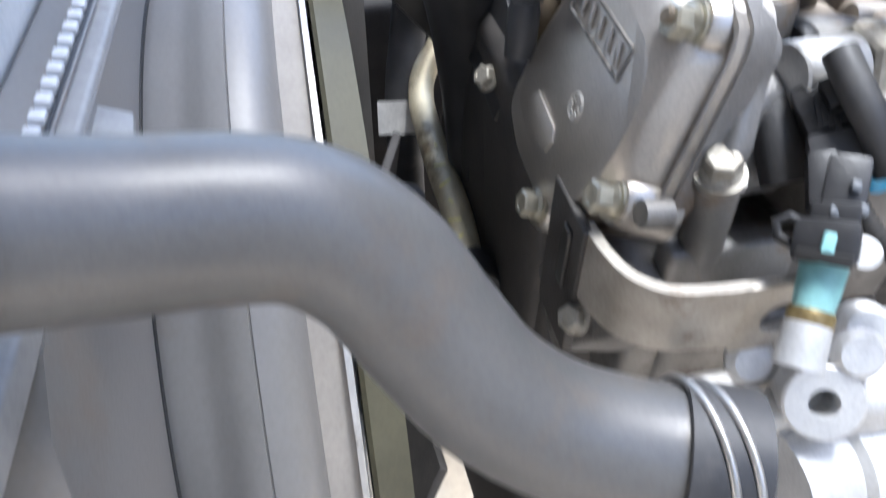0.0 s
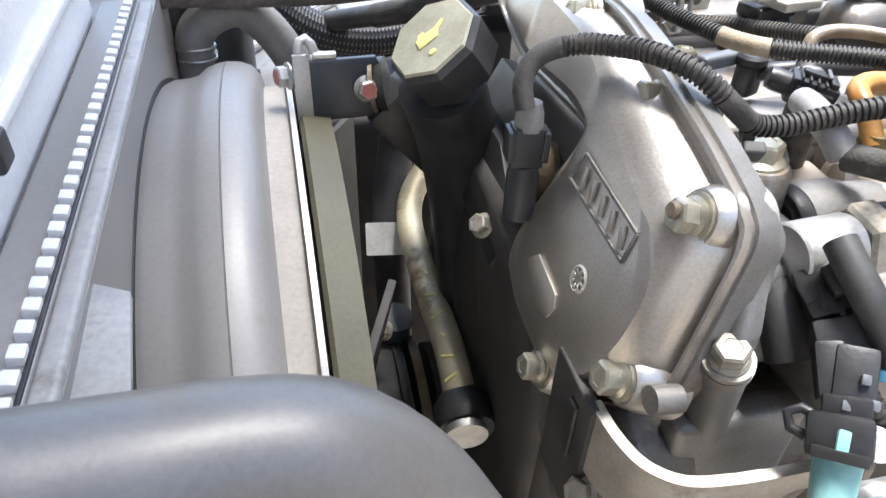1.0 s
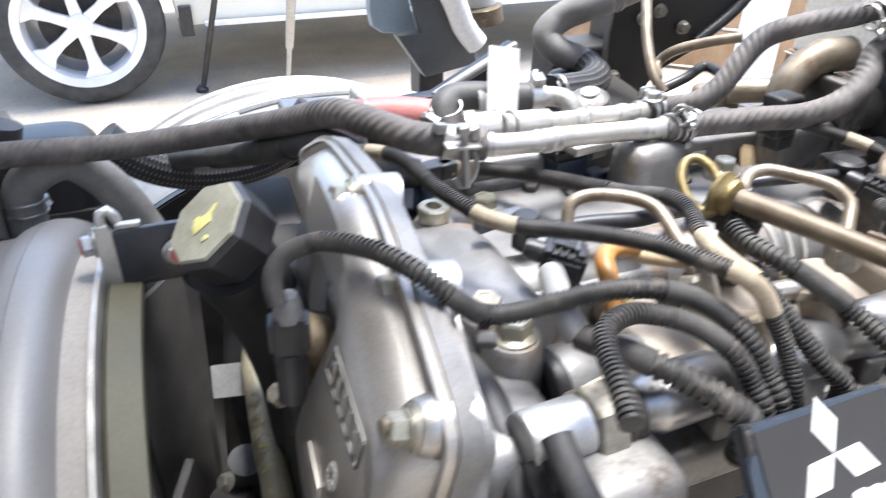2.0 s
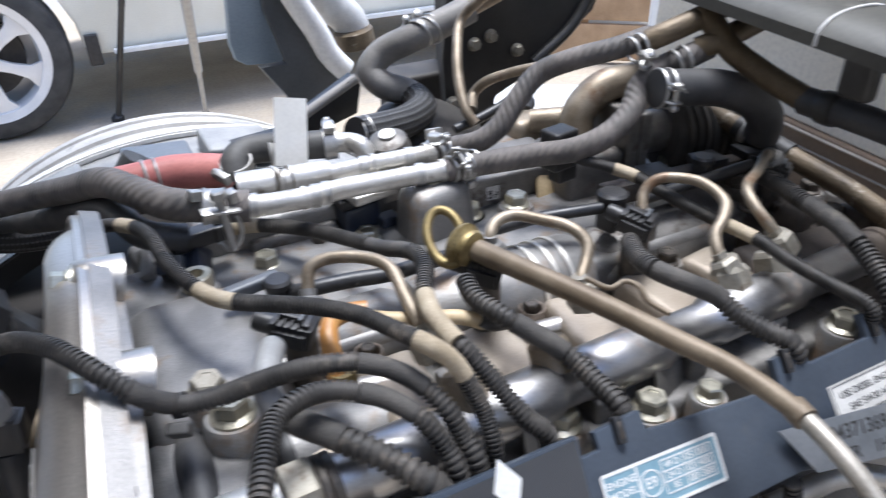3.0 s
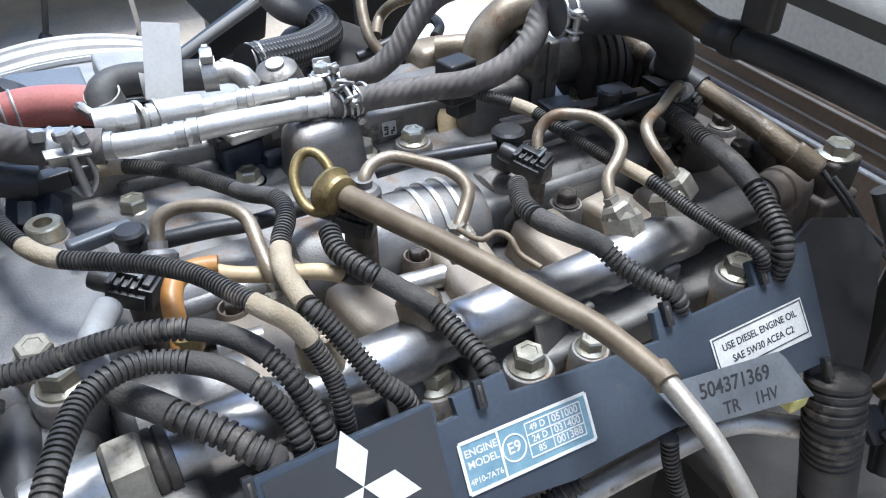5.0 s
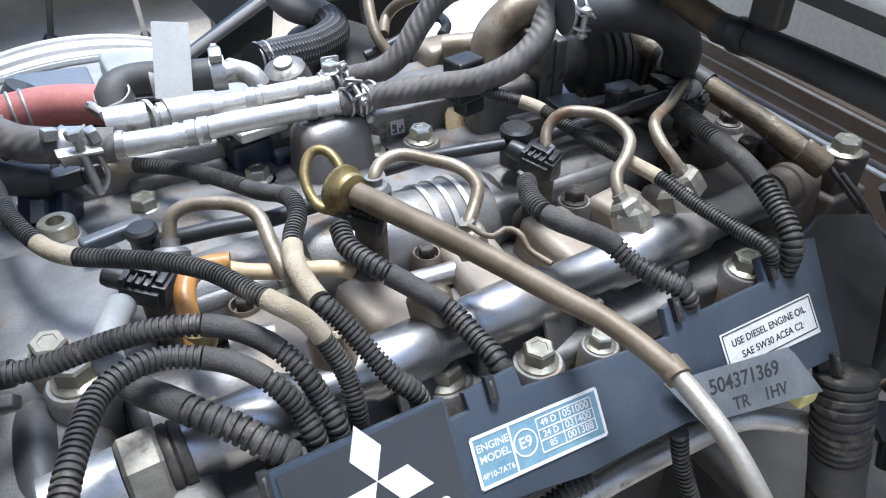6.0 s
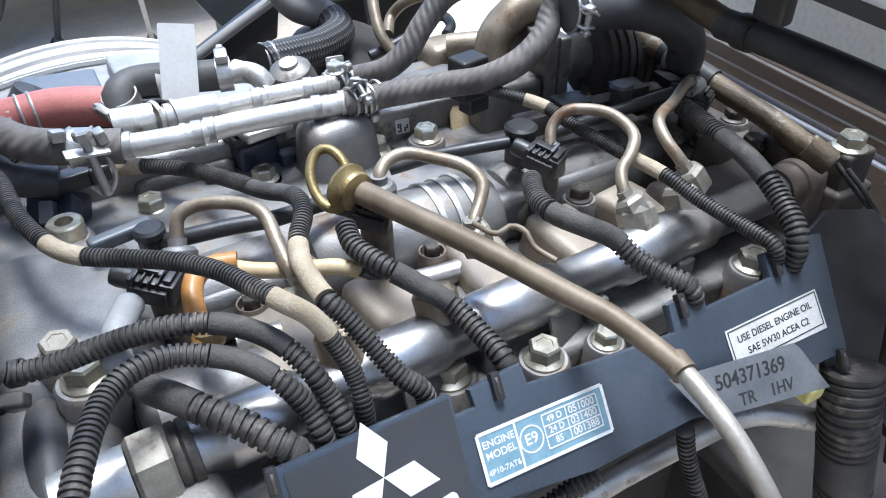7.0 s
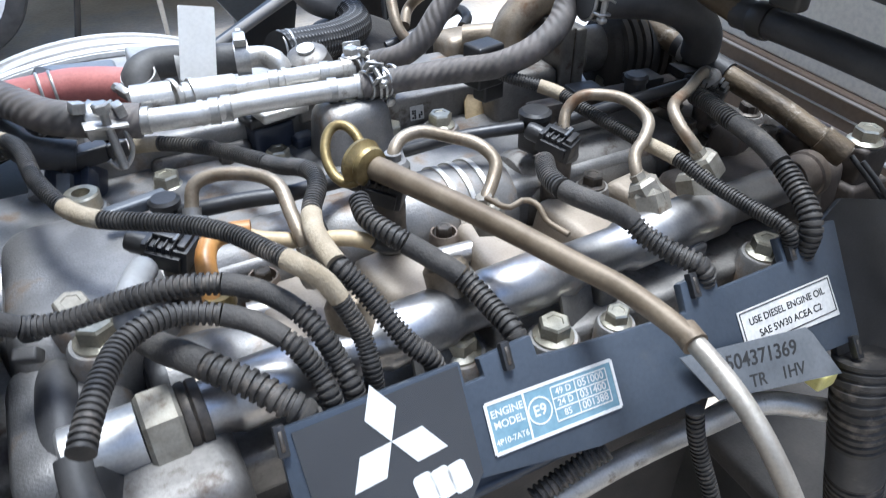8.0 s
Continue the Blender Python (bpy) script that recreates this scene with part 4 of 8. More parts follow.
def trough():
    root = thing("harness_cover", "dark grey plastic harness trough with stickers and clips", "cover")
    left = [(-0.19864, 0.05516), (-0.12828, 0.05434), (-0.12871, 0.04496)]
    out = [(-0.19864, 0.05516), (-0.12828, 0.05434), (-0.12898, 0.04552), (-0.12059, 0.04555), (-0.12077, 0.05283), (-0.09693, 0.05402), (-0.09667, 0.04531), (-0.08365, 0.04382), (-0.02264, 0.03845), (-0.02117, 0.05076), (-0.0018, 0.05303), (-0.00173, 0.04246), (0.03911, 0.04242), (0.03956, 0.0539), (0.07826, 0.05216), (0.0701, -0.00502), (-0.01839, -0.00068), (-0.02806, 0.00163), (-0.08231, 0.00258), (-0.1523, 0.01412), (-0.20021, 0.02356)]
    part("trough_body", plate("trough_body", out, 0.005, 0.001), PANEL, root, m=CM @ pose(0, 0, -0.005))
    part("trough_floor", block("trough_floor", (0.262, 0.03, 0.005), 0.002), PANEL, root, m=pose(-0.062, -0.1205, 0.788))
    film = [(-0.19402, 0.05264), (-0.12992, 0.05324), (-0.13297, 0.01355), (-0.14927, -0.00254), (-0.19403, 0.01837)]
    part("film", plate("film", film, 0.0006, 0), GLOSS, root, "glossy black printed film", CM @ pose(0, 0, 0.0002))
    # emblem of three diamonds, upper one longer by its sheen
    for a in (90, 210, 330):
        c = [(-0.16233, 0.03704)][0]
        d = [(0, 0), (0.0062, 0.0107), (0, 0.0214), (-0.0062, 0.0107)]
        part("emblem_diamond", plate("emblem_diamond", d, 0.0003, 0), WHITE, root, m=CM @ pose(c[0], c[1], 0.0009, 0, 0, a - 90 + 4))
    for k, (u, v) in enumerate([(-0.15546, 0.01673), (-0.1487, 0.01626), (-0.14227, 0.01578)]):
        part("model_figure", plate("model_figure", rounded(0.0075, 0.011, 0.002), 0.0003, 0), WHITE, root, m=CM @ pose(u, v, 0.0009, 0, 0, 6))
    # clips on the rim
    for u, v in [(-0.11021, 0.05011), (-0.01569, 0.04828), (0.04323, 0.04713), (0.06386, -0.00748), (-0.19797, 0.05145)]:
        c = part("clip", block("clip", (0.004, 0.011, 0.004), 0.0008, 2), BLACK, root, m=on_cover(u, v, -0.001, -4))
        part("clip_slot", block("clip_slot", (0.0016, 0.007, 0.0012), 0.0003, 1), BOLT_D, c, m=on_cover(u, v, 0.0022, -4))
    # end cap and inner lip
    part("end_cap", plate("end_cap", [(0.07417, 0.05059), (0.09754, 0.05956), (0.13135, 0.04957), (0.13954, 0.02832), (0.11182, -0.00585), (0.09388, -0.02575), (0.06102, -0.01418)], 0.004, 0.001), BLACK, root, m=CM @ pose(0, 0, -0.012))
    return root


cover = trough()


def sticker_blue():
    a, b, c, d = [Vector((u, v, 0)) for u, v in [(-0.1246, 0.03582), (-0.06677, 0.03294), (-0.06769, 0.01462), (-0.12596, 0.01694)]]
    root = part("engine_sticker", plate("engine_sticker", [tuple(p[:2]) for p in (a, d, c, b)], 0.0003, 0), BLUE, cover, "pale blue engine data sticker with white lettering", CM @ pose(0, 0, 0.0003))
    e1, e2 = (b - a), (d - a)

    def at(s, t):
        p = a + e1 * s + e2 * t
        return (p.x, p.y)
    ang = math.degrees(math.atan2(e1.y, e1.x))

    def stroke(s0, t0, s1, t1, w):
        p, q = Vector((*at(s0, t0), 0)), Vector((*at(s1, t1), 0))
        n = (q - p).normalized().cross(Vector((0, 0, 1))) * w / 2
        part("line", plate("line", [tuple(x[:2]) for x in (p + n, q + n, q - n, p - n)], 0.0002, 0), WHITE, root, m=CM @ pose(0, 0, 0.00065))
    for s0, t0, s1, t1 in ((0, 0, 1, 0), (1, 0, 1, 1), (1, 1, 0, 1), (0, 1, 0, 0)):
        stroke(s0, t0, s1, t1, 0.0013)
    stroke(0.28, 0, 0.28, 1, 0.0009)
    for t in (0.12, 0.36, 0.58, 0.82):
        stroke(0.49, t, 0.94, t, 0.0005)
    for s in (0.49, 0.68, 0.94):
        stroke(s, 0.12, s, 0.82, 0.0005)

    def word(text, s, t, size):
        lettering(text, size, on_cover(*at(s, t), 0.0007, ang), WHITE, root)
    word("ENGINE", 0.145, 0.24, 0.004)
    word("MODEL", 0.145, 0.47, 0.004)
    word("4P10-7AT6", 0.142, 0.8, 0.0031)
    word("E9", 0.38, 0.48, 0.006)
    for k, (l, r) in enumerate((("49 D", "051000"), ("24 D", "031400"), ("85", "001388"))):
        word(l, 0.585, 0.24 + 0.23 * k, 0.0036)
        word(r, 0.81, 0.24 + 0.23 * k, 0.0042)
    cc = at(0.38, 0.48)
    part("circle", lathe("circle", [(0.0048, 0), (0.0054, 0), (0.0054, 0.0002), (0.0048, 0.0002), (0.0048, 0)], 28), WHITE, root, m=CM @ pose(*cc, 0.00065))


sticker_blue()


def sticker_white():
    a, b, c, d = [Vector((u, v, 0)) for u, v in [(0.0025, 0.02953), (0.06203, 0.02887), (0.0616, 0.00966), (0.0019, 0.01198)]]
    root = part("oil_sticker", plate("oil_sticker", [tuple(p[:2]) for p in (a, d, c, b)], 0.0003, 0), PAPER, cover, "off-white oil grade sticker with black lettering", CM @ pose(0, 0, 0.0003))
    e1, e2 = (b - a), (d - a)
    ang = math.degrees(math.atan2(e1.y, e1.x))
    ring = [a + e1 * u + e2 * v for u, v in ((0.02, 0.05), (0.98, 0.05), (0.98, 0.94), (0.02, 0.94))]
    for p, q in zip(ring, ring[1:] + ring[:1]):
        n = (q - p).normalized().cross(Vector((0, 0, 1))) * 0.0002
        part("border_line", plate("border_line", [tuple(x[:2]) for x in (p + n, q + n, q - n, p - n)], 0.0002, 0), INK, root, m=CM @ pose(0, 0, 0.0007))
    for text, t in (("USE DIESEL ENGINE OIL", 0.34), ("SAE 5W30 ACEA C2", 0.7)):
        p = a + e1 * 0.5 + e2 * t
        lettering(text, 0.0046, on_cover(p.x, p.y, 0.0007, ang), INK, root)


sticker_white()


def part_tag():
    root = thing("part_tag", "grey plastic part-number tag hung on the dipstick tube", "tag")
    a, b, c, d = [Vector((u, v, 0)) for u, v in [(-0.03734, 0.02327), (0.03378, 0.01257), (0.04614, -0.01372), (-0.02472, 0.0002)]]
    k = [a, b, b.lerp(c, 0.15) + Vector((0.001, 0, 0)), c, d]
    part("tag_sheet", plate("tag_sheet", [tuple(p[:2]) for p in k], 0.0008, 0.0002), TAG, root, m=CM @ pose(0, 0, 0.0045))
    ang = math.degrees(math.atan2((b - a).y, (b - a).x))
    p = a.lerp(b, 0.53).lerp(d.lerp(c, 0.53), 0.33)
    lettering("504371369", 0.0092, CM @ pose(p.x, p.y, 0.0054, 0, 0, ang), INK, root)
    p = a.lerp(b, 0.53).lerp(d.lerp(c, 0.53), 0.76)
    lettering("TR    1HV", 0.0078, CM @ pose(p.x, p.y, 0.0054, 0, 0, ang), INK, root)


part_tag()

# ---- boost pipe ----
SETTING = FRONT
boost = thing("boost_pipe", "large grey coated charge-air pipe with a bend", "pipe")
boost.matrix_basis = FRONT @ Matrix.Translation((-0.0272, -0.0182, 0.0597)) @ Matrix.Scale(0.94, 4)
tube("pipe_body", [(-0.4833, -0.1657, 0.8819), (-0.4788, -0.1639, 0.8798), (-0.4567, -0.1563, 0.8712), (-0.4369, -0.1524, 0.8666), (-0.4214, -0.1518, 0.8621), (-0.4069, -0.1551, 0.85), (-0.3945, -0.1634, 0.8319), (-0.3825, -0.1718, 0.8165), (-0.3664, -0.1788, 0.8053), (-0.3457, -0.1861, 0.7996), (-0.3202, -0.1952, 0.7984)], 0.0187, PIPE, boost, sides=40, step=0.006)
SETTING = Matrix()


# collars and saddles on the coolant pipes
for pipe, r, spots in ((lower, 0.0072, [(-0.1983, 0.0985, 0.864), (-0.1632, 0.0946, 0.863), (-0.1563, 0.096, 0.8625), (-0.0946, 0.099, 0.859)]), (upper, 0.0068, [(-0.1617, 0.1273, 0.8607), (-0.1547, 0.1273, 0.8603), (-0.1206, 0.1273, 0.8593), (-0.0888, 0.1275, 0.8585)])):
    for p in spots:
        part("collar", lathe("collar", [(r - 0.001, -0.003), (r, -0.0026), (r, 0.0026), (r - 0.001, 0.003)], 20), STEEL, pipe, m=along(p, (0.95, -0.25, 0)))
for hose, spots in ((h1, [(-0.0649, 0.1248, 0.8595), (-0.0613, 0.1242, 0.86)]), (h2, [(-0.0681, 0.0929, 0.8595), (-0.065, 0.0916, 0.86)])):
    for p in spots:
        part("wire_clip", lathe("wire_clip", [(0.0074, -0.0007), (0.0084, -0.0007), (0.0084, 0.0007), (0.0074, 0.0007), (0.0074, -0.0007)], 24), STEEL, hose, "bright wire clip", along(p, (0.95, -0.2, 0.05)))

NAVY = mat("navy_plastic", (0.025, 0.032, 0.05), (0.05, 0.06, 0.085), 0.4, 0, 40, 0.06, 500)
# ---- engine ----
engine = thing("engine", "grey aluminium four-cylinder diesel engine with dusty castings", "engine")


def eng(name, data, material, m=None, label=""):
    return part(name, data, material, engine, label, m)


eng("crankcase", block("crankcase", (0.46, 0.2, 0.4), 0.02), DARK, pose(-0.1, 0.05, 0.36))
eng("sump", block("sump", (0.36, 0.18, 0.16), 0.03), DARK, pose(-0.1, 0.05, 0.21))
for sx in (-0.26, 0.07):
    for sy in (-0.03, 0.13):
        eng("mount", block("mount", (0.05, 0.05, 0.3), 0.005), DARK, pose(sx, sy, 0.0))
eng("cylinder_head", block("cylinder_head", (0.42, 0.18, 0.035), 0.006), ALU_D, pose(-0.09, 0.045, 0.755))
eng("valve_cover", block("valve_cover", (0.405, 0.13, 0.032), 0.008, 4), ALU, pose(-0.085, 0.075, 0.788))


def hump(x0, x1, y, z, r, material, name="cam_hump", axis=(1, 0, 0)):
    """A lying half-round casting with rounded ends."""
    L = x1 - x0
    e = min(0.008, r * 0.3)
    prof = [(0.0, 0), (r - e, 0), (r - e * 0.3, e * 0.3), (r, e), (r, L - e), (r - e * 0.3, L - e * 0.3), (r - e, L), (0.0, L)]
    return eng(name, lathe(name, prof, 40), material, along((x0, y, z), axis))


hump(-0.285, -0.14, 0.032, 0.803, 0.024, ALU)
hump(-0.135, -0.02, 0.03, 0.802, 0.027, ALU)
hump(-0.015, 0.085, 0.032, 0.8, 0.026, ALU_D)
for x in (-0.062, -0.052, -0.042):
    eng("rib", lathe("rib", [(0.02, 0), (0.0282, 0), (0.0282, 0.003), (0.02, 0.003)], 40), ALU_B, along((x, 0.03, 0.802), (1, 0, 0)))
hump(-0.28, 0.1, 0.11, 0.795, 0.022, ALU)
# sooty rear end of the head, behind the last cylinder
eng("rear_housing", block("rear_housing", (0.085, 0.13, 0.075), 0.012, 4, 0.9), SOOTED, pose(0.135, 0.0, 0.745))
eng("rear_step", block("rear_step", (0.1, 0.05, 0.03), 0.008, 3, 0.85), SOOTED, pose(0.1, -0.04, 0.792, 0, 0, -6))
eng("rear_rail", block("rear_rail", (0.15, 0.012, 0.014), 0.003, 2), SOOTED, pose(0.085, 0.045, 0.832, 0, 0, -4))
eng("rear_lug", block("rear_lug", (0.03, 0.022, 0.02), 0.006, 3, 0.8), SOOTED, pose(0.118, -0.012, 0.815, 0, 0, 20))
eng("rear_lug", block("rear_lug", (0.024, 0.03, 0.022), 0.006, 3, 0.8), SOOTED, pose(0.15, -0.035, 0.812, 0, 0, -12))
for q in ((0.1, 0.008, 0.826), (0.136, -0.024, 0.826), (0.112, 0.034, 0.83), (0.158, 0.01, 0.824)):
    bolt(engine, q, (0, 0, 1), 0.011, BOLT_D, (q[0] * 5000) % 60)
for q in ((0.048, 0.045, 0.846), (0.092, 0.043, 0.846), (0.128, 0.04, 0.846)):
    eng("rail_clip", block("rail_clip", (0.02, 0.018, 0.006), 0.0015, 2), BLACK, pose(*q, 0, 0, -6))
# inlet ports between the cover and the rail
for k, x in enumerate((-0.21, -0.165, -0.11, -0.055, 0.0, 0.05)):
    eng("port_boss", block("port_boss", (0.036, 0.062, 0.03), 0.006, 3, 0.85), TANFILM, pose(x, -0.026, 0.785, 0, 0, 8 * (k % 3 - 1)))
for x in (-0.186, -0.132, -0.07, 0.02, 0.07):
    eng("web", block("web", (0.02, 0.05, 0.018), 0.003, 2), ALU_D, pose(x, -0.035, 0.785, 0, 0, 0))
eng("side_ledge", block("side_ledge", (0.36, 0.03, 0.022), 0.005), ALU_D, pose(-0.07, -0.075, 0.782))
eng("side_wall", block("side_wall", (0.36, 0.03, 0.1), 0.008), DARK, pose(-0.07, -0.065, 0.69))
# end casting next to the timing cover
eng("end_casting", block("end_casting", (0.075, 0.115, 0.05), 0.018, 5, 0.86), ALU, pose(-0.247, 0.03, 0.785))
eng("end_shoulder", block("end_shoulder", (0.05, 0.08, 0.05), 0.014, 4, 0.9), ALU, pose(-0.262, -0.045, 0.772))
eng("front_corner", block("front_corner", (0.05, 0.05, 0.055), 0.012, 4, 0.9), ALU_D, pose(-0.232, -0.088, 0.765))
# bolts
for p, (af, mt) in zip([(-0.1947, 0.107, 0.818), (-0.0591, 0.0996, 0.82), (-0.0279, 0.0911, 0.824), (-0.257, 0.032, 0.811), (-0.2445, -0.0275, 0.833), (-0.068, -0.0906, 0.808), (0.0993, 0.0847, 0.826), (0.0247, 0.0012, 0.812), (-0.1306, 0.1029, 0.82), (-0.037, -0.0964, 0.808), (0.1509, 0.0741, 0.832), (0.1699, -0.0054, 0.826), (0.1582, 0.0092, 0.824), (-0.1089, -0.0766, 0.806), (0.0599, -0.0945, 0.812), (0.121, 0.0017, 0.82), (-0.1576, 0.1178, 0.818)], ((0.013, 0), (0.013, 0), (0.013, 0), (0.014, 0), (0.014, 0), (0.013, 0), (0.013, 0), (0.011, 1), (0.012, 0), (0.01, 0), (0.011, 0), (0.01, 1), (0.01, 1), (0.014, 0), (0.013, 0), (0.01, 1), (0.009, 1))):
    bolt(engine, p, (0, 0, 1), af, BOLT_D if mt else BOLT, spin=(p[0] * 7000) % 60)
    eng("bolt_seat", lathe("bolt_seat", [(af * 1.05, -0.03), (af * 0.95, -0.002), (af * 0.85, 0.0), (0.0, 0.0)], 24), ALU_D if mt else ALU, pose(*p))
for p, r in zip([(-0.0636, 0.0224, 0.795), (-0.1691, 0.0243, 0.8), (-0.0534, -0.021, 0.806)], (0.0085, 0.008, 0.009)):
    ring("stud_collar", engine, p, (0, 0, 1), r * 0.62, r, 0.006, RUST)
    bolt(engine, Vector(p) + Vector((0, 0, 0.002)), (0, 0, 1), .010, BOLT_D, 20, 1.1)
p = (-0.238, 0.0812, 0.832)
ring("oil_plug", engine, p, (0, 0, 1), 0.0045, 0.0088, 0.009, BOLT, label="olive zinc hollow plug")
eng("plug_seat", lathe("plug_seat", [(0.013, -0.03), (0.0115, -0.002), (0.01, 0.0), (0.0, 0.0)], 24), ALU, pose(*p))

# ---- rail ----
def fuel_rail():
    root = thing("fuel_rail", "polished steel common rail with hex fittings on the engine", "fuel rail")
    x0, x1 = -0.216, 0.112
    d = Vector((1, 0.036, 0)).normalized()

    def on(x):
        return Vector((x, -0.0735 + 0.036 * (x - x0), 0.8225))
    r0, r1 = 0.0112, 0.0136
    prof, L = [(0.0, 0.0), (r0, 0.0)], x1 - x0
    for c, w in ((0.026, 0.03), (0.088, 0.03), (0.147, 0.042), (0.238, 0.06)):
        prof += [(r0, c - w / 2 - 0.006), (r1 - 0.0008, c - w / 2 - 0.0015), (r1, c - w / 2), (r1, c + w / 2), (r1 - 0.0008, c + w / 2 + 0.0015), (r0, c + w / 2 + 0.006)]
    prof += [(r0, L), (0.0, L)]
    part("rail_tube", lathe("rail_tube", prof, 44), RAIL, root, m=along(on(x0), d))
    part("end_nut", lathe("end_nut", [(0.0, 0), (0.0138, 0), (0.0156, 0.0016), (0.0156, 0.0125), (0.0138, 0.014), (0.0, 0.014)], 6, 20), NUT, root, "large steel hex nut", along(on(-0.2385), d, 10))
    part("end_stem", lathe("end_stem", [(0.0, 0), (0.0116, 0), (0.0124, 0.001), (0.0124, 0.026), (0.0, 0.026)], 30), STEEL_S, root, "bright steel stem", along(on(-0.265), d))
    part("seal_band", lathe("seal_band", [(0.0, 0), (0.0128, 0), (0.0134, 0.001), (0.0134, 0.0032), (0.0126, 0.0038), (0.0134, 0.0046), (0.0134, 0.008), (0.0, 0.008)], 30), BOLT_D, root, m=along(on(-0.2243), d))
    part("end_cap", lathe("end_cap", [(0.0, 0), (0.0126, 0), (0.0126, 0.012), (0.0138, 0.013), (0.0138, 0.018), (0.010, 0.021), (0.0, 0.021)], 30), BROWNISH, root, m=along(on(0.112), d))
    for x in (-0.152, -0.106, 0.012, 0.044):
        part("outlet_boss", lathe("outlet_boss", [(0.0, 0), (0.0102, 0), (0.0102, 0.013), (0.0082, 0.016), (0.0, 0.016)], 6 if x > 0 else 20, 20), NUT if x > 0 else TUBE, root, m=along(on(x) + Vector((0, 0.004, 0.006)), (0, 0.5, 0.85), x * 900))
    for x in (-0.175, -0.088, -0.028, 0.03):
        part("saddle", block("saddle", (0.012, 0.03, 0.016), 0.003), ALU_D, root, m=pose(x, on(x).y, 0.801))
    # holder plates with a slot
    for x, h in ((-0.048, 0.034), (-0.125, 0.026)):
        part("holder_plate", plate("holder_plate", [(-0.012, -0.008), (0.012, -0.008), (0.014, h * 0.6), (0.006, h), (-0.008, h)], 0.002, 0.0004), ALU_D, root, m=pose(x, on(x).y - 0.016, 0.8, 70, 0, 20))
    return root


fuel_rail()

# ---- return line and injector plugs ----
ret = thing("return_line", "black plastic fuel return line with clips along the engine", "fuel line")
tube("line", [(-0.2, 0.04, 0.84), (-0.194, 0.034, 0.843), (-0.17, 0.028, 0.845), (-0.149, 0.0235, 0.845), (-0.129, 0.027, 0.843), (-0.1, 0.034, 0.838)], 0.0042, BLACK, ret)
tube("line", [(-0.0744, 0.0473, 0.838), (-0.0515, 0.0367, 0.845), (-0.0344, 0.0289, 0.848), (-0.0125, 0.0226, 0.849)], 0.0036, BLACK, ret)
tube("line", [(0.0242, 0.0292, 0.842), (0.0516, 0.0269, 0.845), (0.0784, 0.0229, 0.848), (0.1085, 0.0211, 0.85)], 0.004, BLACK, ret)
for p, s in zip([(-0.2035, 0.0405, 0.829), (-0.0035, 0.024, 0.832), (0.077, 0.0332, 0.838)], (1, 1.25, 1)):
    blk("return_elbow", ret, p, (0.011 * s, 0.011 * s, 0.017 * s), BLACK, (0, 0, 20), 0.003)
    part("elbow_cap", lathe("elbow_cap", [(0.0, 0), (0.0075 * s, 0), (0.0075 * s, 0.003), (0.006 * s, 0.0045), (0.0, 0.0045)], 20), BLACK, ret, m=pose(*(Vector(p) + Vector((0, 0, 0.0165 * s)))))
blk("grey_coupling", ret, (-0.2155, 0.047, 0.842), (0.03, 0.007, 0.007), TAG, (0, 0, 12), 0.002)


def plug(p, yaw, label, size=1.0):
    """An injector plug: body, latch, ribs and an outlet sleeve."""
    root = thing("injector_plug", label, "plug", "injector plugs")
    m = pose(*p, 0, 12, yaw) @ Matrix.Scale(size, 4)
    part("plug_body", block("plug_body", (0.024, 0.017, 0.014), 0.002, 2), BLACK, root, m=m)
    part("latch", block("latch", (0.014, 0.006, 0.004), 0.001, 2), BLACK, root, m=m @ pose(-0.001, 0, 0.0135))
    part("lever", block("lever", (0.004, 0.014, 0.003), 0.0008, 2), BLACK, root, m=m @ pose(0.008, 0, 0.0137))
    for k in (-1, 1):
        part("cheek", block("cheek", (0.018, 0.003, 0.009), 0.0008, 2), BLACK, root, m=m @ pose(0, k * 0.0095, 0.002))
    for k in range(4):
        part("rib", block("rib", (0.0012, 0.0185, 0.0045), 0.0003, 1), BLACK, root, m=m @ pose(-0.008 + 0.004 * k, 0, 0.0112))
    part("clip", block("clip", (0.002, 0.012, 0.0012), 0.0004, 1), TAG, root, m=m @ pose(0.0045, 0, 0.0178))
    part("neck", lathe("neck", [(0.0, 0), (0.006, 0), (0.006, 0.009), (0.0052, 0.012), (0.0, 0.012)], 18), BLACK, root, m=m @ pose(-0.01, 0, 0.007, 0, -90, 0))
    part("injector_body", lathe("injector_body", [(0.008, 0), (0.008, 0.026), (0.0065, 0.03), (0.0, 0.03)], 20), BOLT_D, root, m=pose(*(Vector(p) + Vector((0.004, 0.002, -0.03)))))


plug((-0.2101, -0.0049, 0.845), -35, "black injector plug at the front cylinder", 0.84)
plug((-0.1106, -0.0051, 0.846), -40, "black injector plug below the dipstick handle", 0.84)
plug((-0.0062, -0.0003, 0.842), -60, "black injector plug with a grey latch", 0.84)
plug((0.1178, 0.0117, 0.842), -60, "black injector plug at the end cylinder", 0.78)
hose_thing("grey_elbow_sleeve", [(-0.2214, -0.0158, 0.852), (-0.2261, -0.0271, 0.854), (-0.23, -0.0374, 0.854), (-0.2314, -0.0462, 0.852), (-0.2284, -0.0505, 0.846)], 0.0058, GREYPL, "light grey plastic elbow sleeve below an injector plug", "rubber sleeves")
amber = hose_thing("amber_hose", [(-0.1764, -0.0151, 0.856), (-0.1866, -0.0126, 0.856), (-0.1938, -0.0148, 0.855), (-0.1981, -0.0229, 0.853), (-0.1996, -0.0314, 0.848), (-0.2004, -0.0383, 0.84)], 0.0044, AMBER, "amber rubber leak-off hose on the engine", "leak-off hoses")
